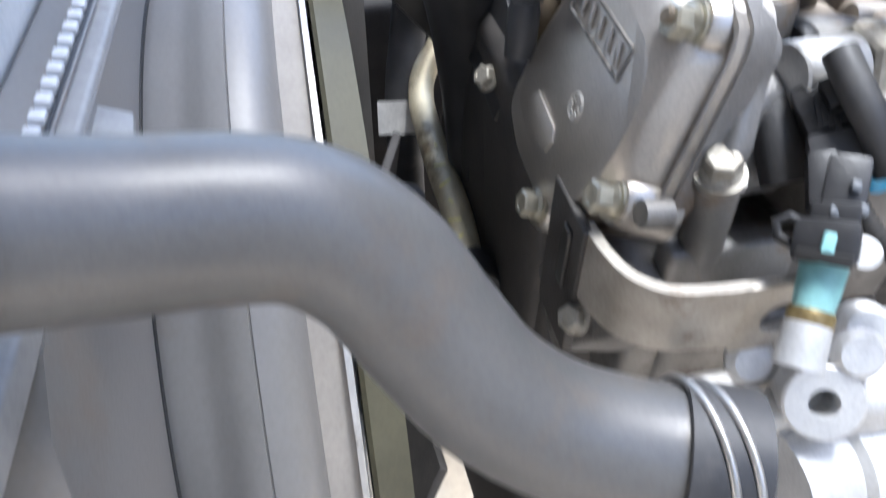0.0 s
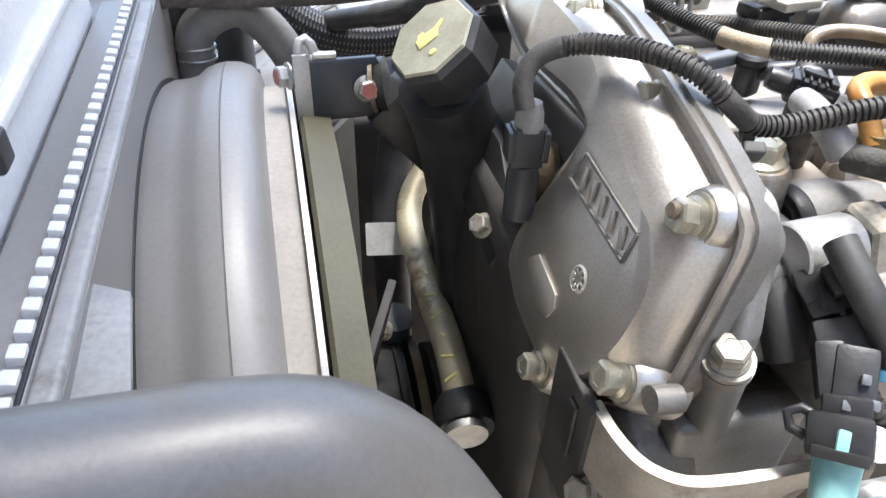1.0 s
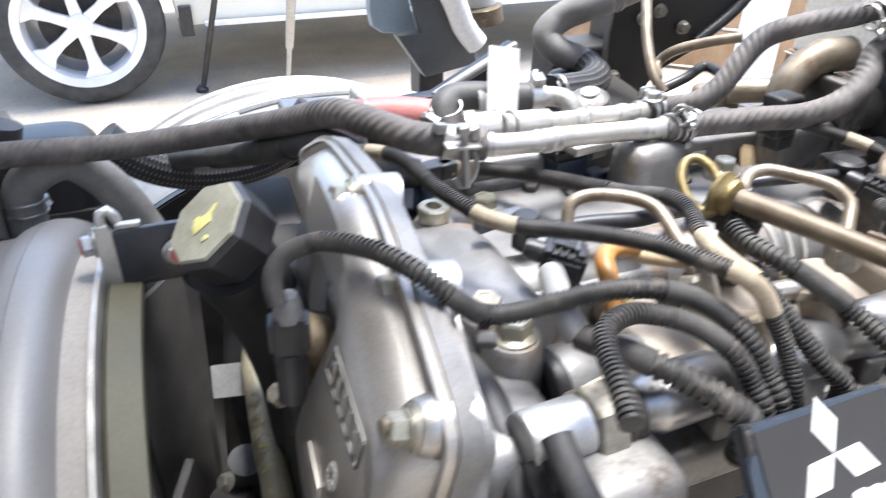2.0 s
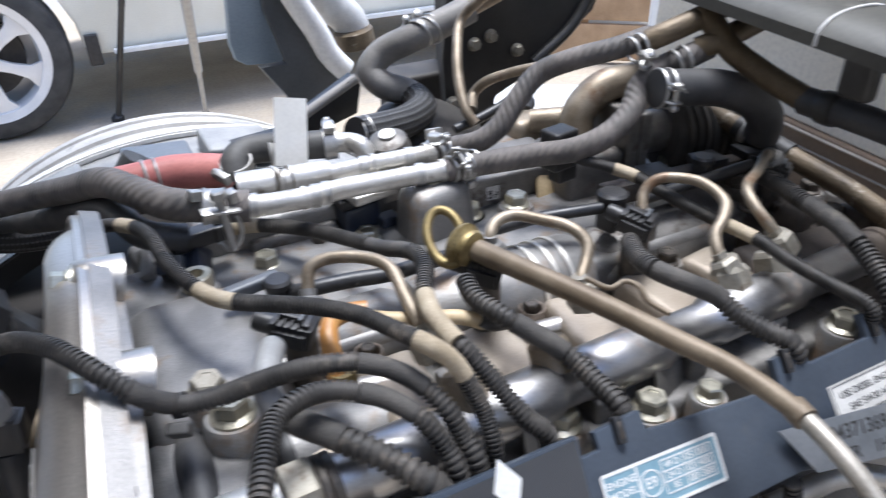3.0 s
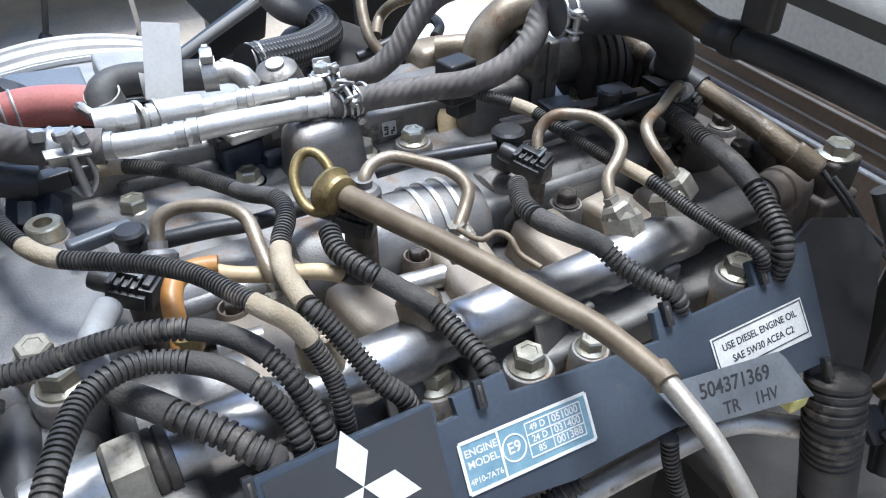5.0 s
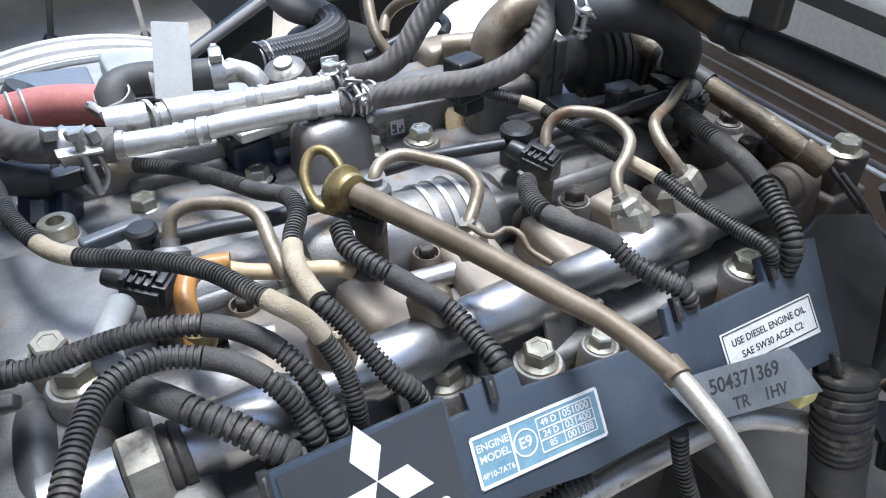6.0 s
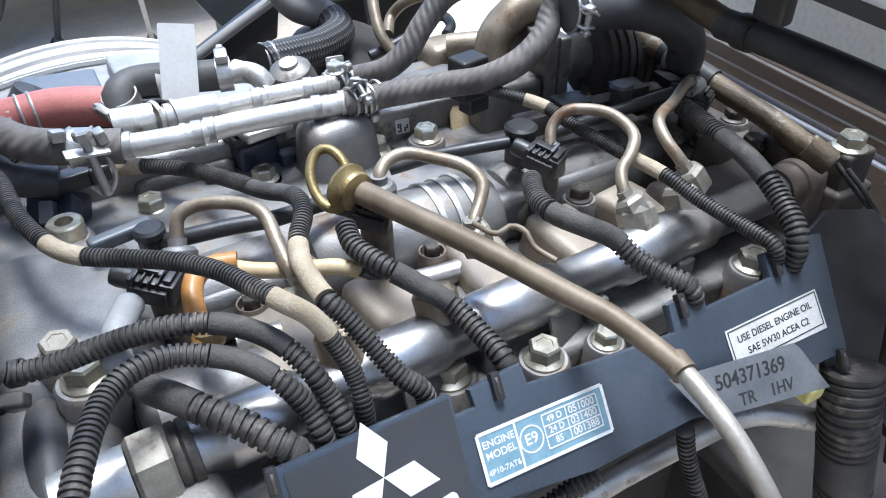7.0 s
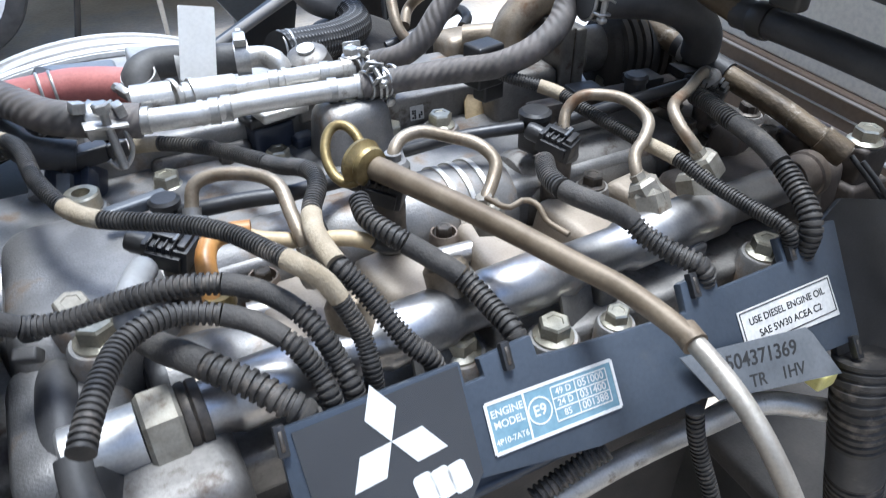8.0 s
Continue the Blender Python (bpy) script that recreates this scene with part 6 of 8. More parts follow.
fronthouse = thing("chain_housing", "dark chain housing under the timing cover", "casting")
part("housing", block("housing", (0.03, 0.2, 0.2), 0.01), DARK, fronthouse, m=pose(-0.325, 0.02, 0.62))
part("housing_face", loft("housing_face", [(-0.07738, -0.0441), (-0.00651, -0.05806), (0.02718, -0.03277), (0.04136, -0.03305), (0.0611, -0.04729), (0.02993, -0.09448), (-0.01178, -0.07744), (-0.05279, -0.07088)], [(-0.06665, -0.04232), (-0.00339, -0.0579), (0.02644, -0.03653), (0.04079, -0.03664), (0.0582, -0.04857), (0.03071, -0.08963), (-0.00866, -0.07386), (-0.04796, -0.06634)], 0.004, 3, 72, 0.02), ALU_D, fronthouse, m=on_face(0, 0, -0.026))
for p in [(-0.3424, -0.0045, 0.804), (-0.333, 0.0839, 0.738), (-0.3394, -0.1256, 0.78), (-0.3781, 0.0613, 0.68)]:
    bolt(fronthouse, p, (-0.7, -0.3, 0.6), 0.0082, NUT, 12)
# added dark block keeps the gap dark by hiding the pale tyre behind
part("gap_block", block("gap_block", (0.13, 0.12, 0.58), 0.01), DARK, fronthouse, "dark block added to fill the drive gap", pose(-0.355, 0.33, 0.132))
blk("guide_plate", fronthouse, (-0.338, 0.05, 0.72), (0.012, 0.05, 0.1), DARK, (0, 10, 0), 0.003)

# ---- lifting eye ----
def lifting_eye():
    root = thing("lifting_eye", "bent zinc-plated steel lifting bracket with a slotted eye", "bracket")
    z0, z1, t = 0.788, 0.818, 0.0038
    bm = bmesh.new()
    line = spline([(-0.338, -0.118, 0), (-0.3365, -0.132, 0), (-0.3325, -0.143, 0), (-0.324, -0.15, 0), (-0.31, -0.1525, 0), (-0.3, -0.153, 0)], 0.0015)
    rows = []
    for i, (p, s) in enumerate(line):
        q = line[min(i + 1, len(line) - 1)][0] - line[max(i - 1, 0)][0]
        n = Vector((-q.y, q.x, 0)).normalized() * t / 2
        lo = z0 + 0.004 * math.sin(s * 40)
        rows.append([bm.verts.new((*(p + n).xy, lo)), bm.verts.new((*(p + n).xy, z1)), bm.verts.new((*(p - n).xy, z1)), bm.verts.new((*(p - n).xy, lo))])
    for r, s in zip(rows, rows[1:]):
        for j in range(4):
            bm.faces.new((r[j], r[(j + 1) % 4], s[(j + 1) % 4], s[j]))
    bm.faces.new(rows[0]), bm.faces.new(rows[-1][::-1])
    bmesh.ops.recalc_face_normals(bm, faces=bm.faces)
    part("bent_arm", mesh("bent_arm", bm, 40), TANZINC, root)
    zc, h = (z0 + z1) / 2, (z1 - z0) / 2
    out = [(-0.008, -h), (0.006, -h)] + [(0.006 + h * math.cos(radians(a)), h * math.sin(radians(a))) for a in range(-80, 90, 10)] + [(0.006, h), (-0.008, h)]
    part("eye_plate", plate("eye_plate", out, t, 0.0005, [(0.006, -0.001, 0.0068)]), TANZINC, root, m=pose(-0.292, -0.153 + t / 2, zc, 90, 0, 0))
    part("foot_plate", block("foot_plate", (0.004, 0.03, 0.06), 0.001), DARK, root, m=pose(-0.339, -0.108, 0.758))
    part("worn_slot", block("worn_slot", (0.002, 0.006, 0.026), 0.0008), BEAM, root, m=pose(-0.3415, -0.112, 0.785))


lifting_eye()

# ---- oil filler ----
filler = thing("oil_filler", "black oil filler neck with an eight-sided olive-topped cap", "oil filler")
CAPM = along((-0.3558, 0.0258, 0.8733), (-0.6, -0.2, 0.76), 14) @ Matrix.Scale(0.774, 4)
cap = part("cap", lathe("cap", [(0.0238, -0.016), (0.0262, -0.014), (0.028, 0.008), (0.0258, 0.0115), (0.0, 0.0115)], 8, 20), BLACK, filler, "black eight-sided cap", CAPM)
part("cap_top", lathe("cap_top", [(0.0, 0.0116), (0.0254, 0.0116), (0.0245, 0.0132), (0.0, 0.0132)], 8, 20), DUSTY, cap, "dusty olive top", CAPM)
part("oil_can_mark", plate("oil_can_mark", [(-0.008, -0.004), (0.004, -0.004), (0.006, 0.001), (0.011, 0.004), (0.010, 0.0055), (0.004, 0.003), (-0.002, 0.004), (-0.002, 0.006), (-0.006, 0.006), (-0.006, 0.004), (-0.008, 0.003)], 0.0008, 0.0002), YELLOW, cap, m=CAPM @ pose(0, 0, 0.0132, 0, 0, 60))
part("drip_mark", plate("drip_mark", rounded(0.004, 0.003, 0.001), 0.0008, 0.0002), YELLOW, cap, m=CAPM @ pose(0.009, -0.008, 0.0132, 0, 0, 60))
tube("neck_tube", [(-0.3548, 0.0315, 0.8566), (-0.3437, 0.0443, 0.8229), (-0.3318, 0.0573, 0.7598), (-0.328, 0.05, 0.71)], 0.0195, BLACK, filler, sides=24)
part("neck_web", plate("neck_web", [(-0.19203, -0.03436), (-0.14501, -0.00347), (-0.09886, -0.00444), (-0.07392, -0.01553), (-0.06058, -0.0333), (-0.06385, -0.04876), (-0.09814, -0.04511), (-0.14559, -0.04564)], 0.012, 0.002), BLACK, filler, m=on_face(0, 0, -0.02))
part("neck_rib", plate("neck_rib", [(-0.14772, -0.00035), (-0.14098, 0.01942), (-0.11692, 0.02041), (-0.0966, -0.0034)], 0.008, 0.001), ALU, filler, "grey cast rib", on_face(0, 0, -0.022))

# ---- cam sensor plug ----
cs = thing("cam_sensor", "black camshaft sensor with a latched plug", "sensor")
M = along((-0.3383, -0.0346, 0.8542), (0.05, 0.1, 1), 20) @ Matrix.Scale(0.64, 4)
part("plug_body", block("plug_body", (0.019, 0.014, 0.024), 0.0015, 2), BLACK, cs, m=M)
for k in (-1, 1):
    part("plug_cheek", block("plug_cheek", (0.004, 0.016, 0.018), 0.0008, 2), BLACK, cs, m=M @ pose(k * 0.01, 0, 0.004))
part("latch", block("latch", (0.006, 0.004, 0.014), 0.0008, 2), TAG, cs, "grey latch", M @ pose(0.006, -0.008, 0.008))
for k in (-1, 1):
    part("latch_rail", block("latch_rail", (0.0014, 0.003, 0.017), 0.0004, 1), TAG, cs, m=M @ pose(0.002 + k * 0.0062, -0.0085, 0.005))
part("latch_bar", block("latch_bar", (0.014, 0.003, 0.0018), 0.0005, 1), TAG, cs, m=M @ pose(0.002, -0.0088, 0.02))
part("boot", lathe("boot", [(0.0, 0.022), (0.0085, 0.022), (0.0078, 0.032), (0.006, 0.038), (0.0, 0.038)], 18), DUSTY_RUBBER, cs, m=M)
part("sensor_barrel", lathe("sensor_barrel", [(0.0095, -0.034), (0.0095, -0.006), (0.008, 0.0), (0.0, 0.0)], 22), BLACK, cs, m=M)
part("flange_ring", lathe("flange_ring", [(0.0, 0), (0.013, 0), (0.013, 0.01), (0.0, 0.01)], 24), RUST, cs, m=along((-0.3242, -0.0206, 0.8399), (-1, 0.2, 0.4)))

# ---- drive end: tubes and pulley in the gap ----
vt = thing("vacuum_tube", "tarnished brass-coloured tube with yellow paint marks", "tube")
tube("tube_body", [(-0.3244, 0.1739, 0.735), (-0.3354, 0.1596, 0.728), (-0.346, 0.1455, 0.72), (-0.3512, 0.1266, 0.714), (-0.3521, 0.0989, 0.711), (-0.3522, 0.0555, 0.711), (-0.3511, 0.0178, 0.711), (-0.3524, -0.0109, 0.711), (-0.3547, -0.0345, 0.711)], 0.0085, TARN, vt, sides=20)
for k, p in enumerate([(-0.3531, 0.0664, 0.7195), (-0.354, 0.0463, 0.7195), (-0.3543, 0.0298, 0.7195), (-0.3544, 0.0143, 0.7195), (-0.3552, -0.0014, 0.7195), (-0.3568, -0.0156, 0.7195)]):
    part("paint_mark", plate("paint_mark", rounded(0.0014, 0.008, 0.0005, 2), 0.0003, 0), YELLOW, vt, m=pose(*p, -25, -22, 20 + 50 * (k % 3)))
part("tube_nut", lathe("tube_nut", [(0.0, 0), (0.014, 0), (0.015, 0.003), (0.015, 0.014), (0.011, 0.02), (0.0, 0.02)], 24), BLACK, vt, m=along((-0.3538, -0.0387, 0.705), (0.1, 1, 0.1)))
part("nut_ring", lathe("nut_ring", [(0.0, 0), (0.0105, 0), (0.0105, 0.004), (0.0, 0.004)], 24), STEEL, vt, m=along((-0.3564, -0.0476, 0.712), (0.1, 1, 0.1)))
gh = hose_thing("gap_hose", [(-0.3444, 0.1951, 0.76), (-0.3483, 0.1931, 0.73), (-0.3555, 0.1733, 0.705), (-0.3601, 0.1532, 0.68), (-0.3594, 0.1496, 0.64), (-0.3582, 0.1493, 0.58)], 0.013, SMOOTH, "dark rubber hose with a pale tag in the drive gap", "drive hoses")
part("paper_tag", plate("paper_tag", rounded(0.026, 0.022, 0.001), 0.0006, 0), PAPER, gh, "pale paper tag", pose(*(-0.3673, 0.127, 0.7), 60, 0, -8))
hose_thing("gap_hose", [(-0.3669, 0.0929, 0.66), (-0.3702, 0.1006, 0.62), (-0.3729, 0.119, 0.55), (-0.3673, 0.137, 0.45)], 0.012, SMOOTH, "dark rubber hose low in the drive gap", "drive hoses")
pu = thing("drive_pulley", "dark steel belt pulley with a brassy rim", "pulley")
for r, x, mt in ((0.05, -0.372, DARK), (0.052, -0.362, RUST), (0.046, -0.35, DARK)):
    part("sheave", lathe("sheave", [(0.0, 0), (r, 0), (r, 0.006), (0.0, 0.006)], 48), mt, pu, m=along((x, 0.06, 0.6), (1, 0, 0)))
part("shaft", lathe("shaft", [(0.0, 0), (0.02, 0), (0.02, 0.06), (0.0, 0.06)], 24), DARK, pu, m=along((-0.375, 0.06, 0.6), (1, 0, 0)))
box = thing("fan_stay", "black steel stay with red-painted bolt heads", "bracket")
part("stay_plate", plate("stay_plate", [(-0.018, 0.0), (0.0185, 0.0), (0.0185, 0.026), (0.0165, 0.0298), (-0.0165, 0.0298), (-0.018, 0.028)], 0.004, 0.001), STAYBLACK, box, m=pose(-0.3915, 0.0905, 0.815, 84, 0, 2))
part("stay_foot", plate("stay_foot", [(-0.018, -0.004), (0.0185, -0.004), (0.0185, 0.012), (-0.018, 0.012)], 0.004, 0.001), BEAM, box, "black folded foot", pose(-0.3915, 0.0905, 0.8135, 0, 0, 2))
part("stay_ear", lathe("stay_ear", [(0.0, 0), (0.0138, 0), (0.0142, 0.0012), (0.0142, 0.0045), (0.0, 0.0045)], 32), BEAM, box, "round black end plate", along((-0.3735, 0.0945, 0.8275), (1, -0.25, 0.15)))
part("stay_rim", lathe("stay_rim", [(0.0118, 0), (0.0145, 0), (0.0145, 0.0022), (0.0118, 0.0022), (0.0118, 0)], 32), TUBE, box, "brown edge of a rubber mount", along((-0.3765, 0.0945, 0.8275), (1, -0.25, 0.15)))
blkv("stay_arm", box, (-0.37, 0.096, 0.822), (-0.332, 0.1, 0.776), 0.016, 0.012, BEAM)
for p, d in (((-0.3805, 0.0875, 0.8295), (0.1, -0.97, 0.2)), ((-0.4185, 0.0985, 0.834), (-0.95, -0.3, 0.1))):
    b = bolt(box, p, d, 0.0095, STEEL, 10)
    part("red_paint", lathe("red_paint", [(0.0, 0), (0.0043, 0), (0.0041, 0.0006), (0.0, 0.0006)], 6), RED, b, "red paint dab", along(Vector(p) + Vector(d).normalized() * 0.0066, d, 10))

# ---- fan, shroud and radiator ----
def shroud():
    root = thing("fan_shroud", "dusty grey sheet-metal fan shroud in front of the engine", "fan shroud")
    cy, cz, R = 0.066, 0.586, 0.246
    m = Matrix.Translation((0, cy, cz)) @ pose(0, 0, 0, 0, 90, 0)
    prof = [(R - 0.03, -0.5), (R - 0.012, -0.5), (R - 0.012, -0.4925), (R - 0.0085, -0.492), (R - 0.0078, -0.489), (R - 0.0115, -0.4885), (R - 0.0115, -0.487), (R - 0.0065, -0.4865), (R - 0.005, -0.483), (R - 0.0045, -0.474), (R - 0.003, -0.468), (R + 0.001, -0.463), (R + 0.003, -0.457), (R + 0.0036, -0.4525), (R + 0.0028, -0.452), (R + 0.0036, -0.4515), (R + 0.003, -0.445), (R + 0.0005, -0.439), (R - 0.005, -0.4345), (R - 0.012, -0.433), (R - 0.03, -0.433)]
    part("barrel", lathe("barrel", prof, 128, 60), SHROUD, root, m=m)
    part("seam", lathe("seam", [(R - 0.012, -0.4886), (R - 0.0035, -0.4888), (R - 0.0035, -0.4864), (R - 0.012, -0.4866)], 128), BLACK, root, "black rubber seam", m)
    part("flange_band", lathe("flange_band", [(R - 0.03, -0.4335), (R - 0.0125, -0.4335), (R - 0.013, -0.4205), (R - 0.03, -0.4205)], 128), FLANGE, root, "dusty cream flange band", m)
    part("flange_lip", lathe("flange_lip", [(R - 0.03, -0.4205), (R - 0.008, -0.4205), (R - 0.008, -0.4178), (R - 0.03, -0.4178)], 128), ALU_B, root, m=m)
    part("shroud_box", loft("shroud_box", rounded(0.5, 0.5, 0.02), rounded(0.5, 0.5, 0.02), 0.02, 2, 80, 0.02), SHROUD, root, m=Matrix.Translation((-0.507, cy, 0.596)) @ pose(0, 0, 0, 0, 90, 0))
    part("corner_gusset", plate("corner_gusset", [(-0.013, -0.062), (0.0135, -0.066), (0.0125, -0.0475), (0.0155, -0.0405), (0.013, 0.0), (-0.0095, 0.0125)], 0.003, 0.0005), GREYPL, root, "pale sheet gusset", pose(-0.4885, -0.0675, 0.8402, 2, 0, 2))
    return root


shroud()


def fan():
    root = thing("cooling_fan", "olive-grey plastic cooling fan inside its ring", "fan")
    cy, cz, R = 0.066, 0.586, 0.233
    m = Matrix.Translation((0, cy, cz)) @ pose(0, 0, 0, 0, 90, 0)
    part("ring", lathe("ring", [(R - 0.01, -0.416), (R - 0.002, -0.416), (R, -0.414), (R - 0.003, -0.4), (R - 0.01, -0.4), (R - 0.01, -0.416)], 128), OLIVE, root, m=m)
    part("hub", lathe("hub", [(0.0, -0.412), (0.06, -0.412), (0.06, -0.37), (0.0, -0.37)], 32), DARK, root, m=m)
    for k in range(9):
        part("blade", plate("blade", [(-0.028, 0.055), (0.028, 0.055), (0.036, 0.214), (-0.036, 0.214)], 0.004, 0.001), DARK, root, m=Matrix.Translation((-0.402, cy, cz)) @ pose(0, 0, 0, 40 * k, 0, 0) @ pose(0, 0, 0, 0, 65, 0))
    return root


fan()


def radiator():
    root = thing("radiator", "aluminium radiator with a crimped tab strip and silver tank", "radiator")
    m = pose(-0.4935, 0.0, 0.86)
    part("core", block("core", (0.05, 0.52, 0.44), 0.004), ALU_D, root, m=pose(-0.5265, 0.06, 0.4))
    part("stand", block("stand", (0.06, 0.3, 0.264), 0.004), DARK, root, m=pose(-0.5265, 0.06, 0.136))
    part("header_strip", block("header_strip", (0.02, 0.395, 0.012), 0.001), SHROUD, root, m=pose(-0.5045, -0.0225, 0.838))
    part("seal_line", block("seal_line", (0.0014, 0.395, 0.004), 0.0004), BLACK, root, m=pose(-0.4958, -0.0225, 0.847))
    part("rim_strip", block("rim_strip", (0.0075, 0.395, 0.011), 0.002), GREYPL, root, m=pose(-0.4912, -0.0225, 0.838))
    tab = block("crimp_tab", (0.0048, 0.0056, 0.005), 0.0009, 2)
    tab.materials.append(TANK)
    for k in range(41):
        part("crimp_tab", tab, None, root, m=pose(-0.4992, -0.2 + 0.0093 * k, 0.8485, 0, 10, 0))
    part("tank", block("tank", (0.1, 0.395, 0.09), 0.02, 5, 0.9), TANK, root, m=pose(-0.5645, -0.0225, 0.838))
    part("side_strap", block("side_strap", (0.012, 0.2, 0.006), 0.002), TANK, root, m=pose(-0.5175, 0.06, 0.874))
    part("strap_clip", block("strap_clip", (0.014, 0.012, 0.012), 0.002), BLACK, root, m=pose(-0.5135, -0.035, 0.872))


radiator()
SETTING = Matrix()
vh = hose_thing("vent_hose", [(-0.473, 0.31, 0.744), (-0.471, 0.31, 0.767), (-0.469, 0.31, 0.783), (-0.456, 0.31, 0.796), (-0.436, 0.31, 0.801), (-0.418, 0.31, 0.787), (-0.403, 0.31, 0.764), (-0.39, 0.31, 0.732)], 0.0138, DUSTY_RUBBER, "dusty black rubber vent hose arching beside the radiator")
clamp(vh, (-0.47, 0.31, 0.77), (0, 0.1, 1), 0.014, 0.012, spin=160)
hose_thing("top_tank_hose", [(-0.498, 0.33, 0.748), (-0.488, 0.33, 0.778), (-0.479, 0.33, 0.803), (-0.472, 0.33, 0.827)], 0.0125, SMOOTH, "thick black rubber hose at the radiator")
brd = hose_thing("braided_hose", [(-0.414, 0.37, 0.793), (-0.406, 0.37, 0.783), (-0.373, 0.37, 0.76), (-0.329, 0.37, 0.75), (-0.286, 0.37, 0.755), (-0.258, 0.37, 0.771), (-0.238, 0.37, 0.797)], 0.0158, BRAID, "thick braided black rubber hose behind the filler cap")
for a, b in ([(-0.414, 0.37, 0.793), (-0.406, 0.37, 0.783)], [(-0.258, 0.37, 0.771), (-0.238, 0.37, 0.797)]):
    part("end_cuff", sweep("end_cuff", spline([a, b], 0.003), 0.0168, 24), SMOOTH, brd, "smooth rubber cuff")
SETTING = FRONT

# ---- right of the cover: pump end, plugs ----
pe = thing("end_plug", "black plastic plug in the round end of a casting", "plug")
PX = (1, 0.12, -0.1)
pq = Vector((-0.2505, -0.0675, 0.8365))
part("plug_disc", lathe("plug_disc", [(0.0, -0.001), (0.0125, -0.001), (0.0135, 0.0), (0.0155, 0.0), (0.0165, 0.0015), (0.0165, 0.006), (0.0, 0.006)], 36), BLACK, pe, m=along(pq, PX))
part("barrel", lathe("barrel", [(0.0, 0), (0.0168, 0), (0.0172, 0.004), (0.0168, 0.02), (0.0145, 0.03), (0.0145, 0.045), (0.0, 0.045)], 36), ALU, pe, "grey cast barrel", along(pq + Vector(PX) * 0.006, PX))
pc = thing("pressure_sensor", "black pressure sensor plug with a smooth rubber sleeve", "sensor")
blkv("sensor_body", pc, (-0.2581, -0.0954, 0.8478), (-0.2588, -0.1082, 0.845), 0.0095, 0.011, BROWNISH)
blkv("plug_body", pc, (-0.2683, -0.11, 0.8541), (-0.2681, -0.125, 0.8476), 0.0075, 0.0065, BLACK)
blkv("plug_hood", pc, (-0.2716, -0.1118, 0.8515), (-0.2716, -0.1209, 0.8491), 0.004, 0.0055, BLACK)
blkv("plug_latch", pc, (-0.2712, -0.1163, 0.8608), (-0.2705, -0.1248, 0.857), 0.0022, 0.0035, BLACK)
for p, q in zip([(-0.2727, -0.1174, 0.8554), (-0.2716, -0.1189, 0.8553), (-0.2704, -0.1203, 0.8552), (-0.2693, -0.1217, 0.8551)], [(-0.2738, -0.1242, 0.8514), (-0.2727, -0.1255, 0.8515), (-0.2716, -0.1268, 0.8516), (-0.2704, -0.1281, 0.8517)]):
    blkv("plug_rib", pc, p, q, 0.0008, 0.0012, BLACK)
blkv("wire_boot", pc, (-0.2698, -0.1257, 0.8485), (-0.2704, -0.1367, 0.8408), 0.0075, 0.006, SMOOTH)
tube("sleeve", [(-0.2695, -0.1153, 0.8694), (-0.2693, -0.1227, 0.8658), (-0.2677, -0.1299, 0.861), (-0.2648, -0.1369, 0.8549), (-0.2616, -0.1438, 0.8465)], 0.005, SMOOTH, pc, "smooth grey-black rubber sleeve", sides=20)
tube("sleeve_wire", [(-0.2617, -0.1404, 0.8522), (-0.2634, -0.139, 0.8464), (-0.2671, -0.1343, 0.846), (-0.2693, -0.1289, 0.8481)], 0.004, BTAPE, pc)
tl = thing("fuel_line_plug", "black two-part plug on a teal coupling with a brass ring", "plug")
tl.matrix_basis = FRONT @ Matrix.Translation((0.0064, -0.0045, 0.0))
blkv("plug_upper", tl, (-0.2832, -0.128, 0.8464), (-0.287, -0.141, 0.8371), 0.004, 0.0055, BLACK)
blkv("plug_neck", tl, (-0.2777, -0.1328, 0.8478), (-0.2842, -0.1444, 0.8379), 0.0058, 0.006, BLACK)
blkv("plug_collar", tl, (-0.2911, -0.1419, 0.8367), (-0.2814, -0.1493, 0.8402), 0.004, 0.006, BLACK)
blkv("plug_body", tl, (-0.2974, -0.1459, 0.8326), (-0.2846, -0.1559, 0.837), 0.0062, 0.0065, BLACK)
blkv("body_band", tl, (-0.2986, -0.1507, 0.8315), (-0.2882, -0.1597, 0.8346), 0.0016, 0.0062, BEAM)
tube("latch_loop", [(-0.2944, -0.1447, 0.8364), (-0.297, -0.1411, 0.8367), (-0.3, -0.1403, 0.835), (-0.3007, -0.1435, 0.8323), (-0.298, -0.1472, 0.832)], 0.0016, BLACK, tl)
for q in [(-0.2891, -0.1466, 0.8418), (-0.2826, -0.1433, 0.847), (-0.2831, -0.1495, 0.8437)]:
    part("plug_clip", block("plug_clip", (0.0026, 0.003, 0.002), 0.0006, 2), TAG, tl, m=along(q, (-0.3, -0.5, 0.8)))
TD = Vector((-0.2952, -0.1602, 0.8233)) - Vector((-0.2913, -0.1542, 0.8295))
tq = Vector((-0.2913, -0.1542, 0.8295))
part("teal_coupling", lathe("teal_coupling", [(0.0, 0.0), (0.0064, 0.0), (0.006, 0.008), (0.0055, 0.0135), (0.0, 0.0135)], 24), TEAL, tl, "teal plastic coupling", along(tq, TD))
part("teal_tongue", block("teal_tongue", (0.0035, 0.002, 0.009), 0.0009, 2), TEAL, tl, "teal plastic tongue", along(Vector((-0.297, -0.1588, 0.8349)), -TD))
part("brass_ring", lathe("brass_ring", [(0.0, 0.0135), (0.006, 0.0135), (0.0064, 0.0145), (0.0064, 0.0175), (0.0, 0.0175)], 24), BRASS, tl, "brass ring", along(tq, TD))
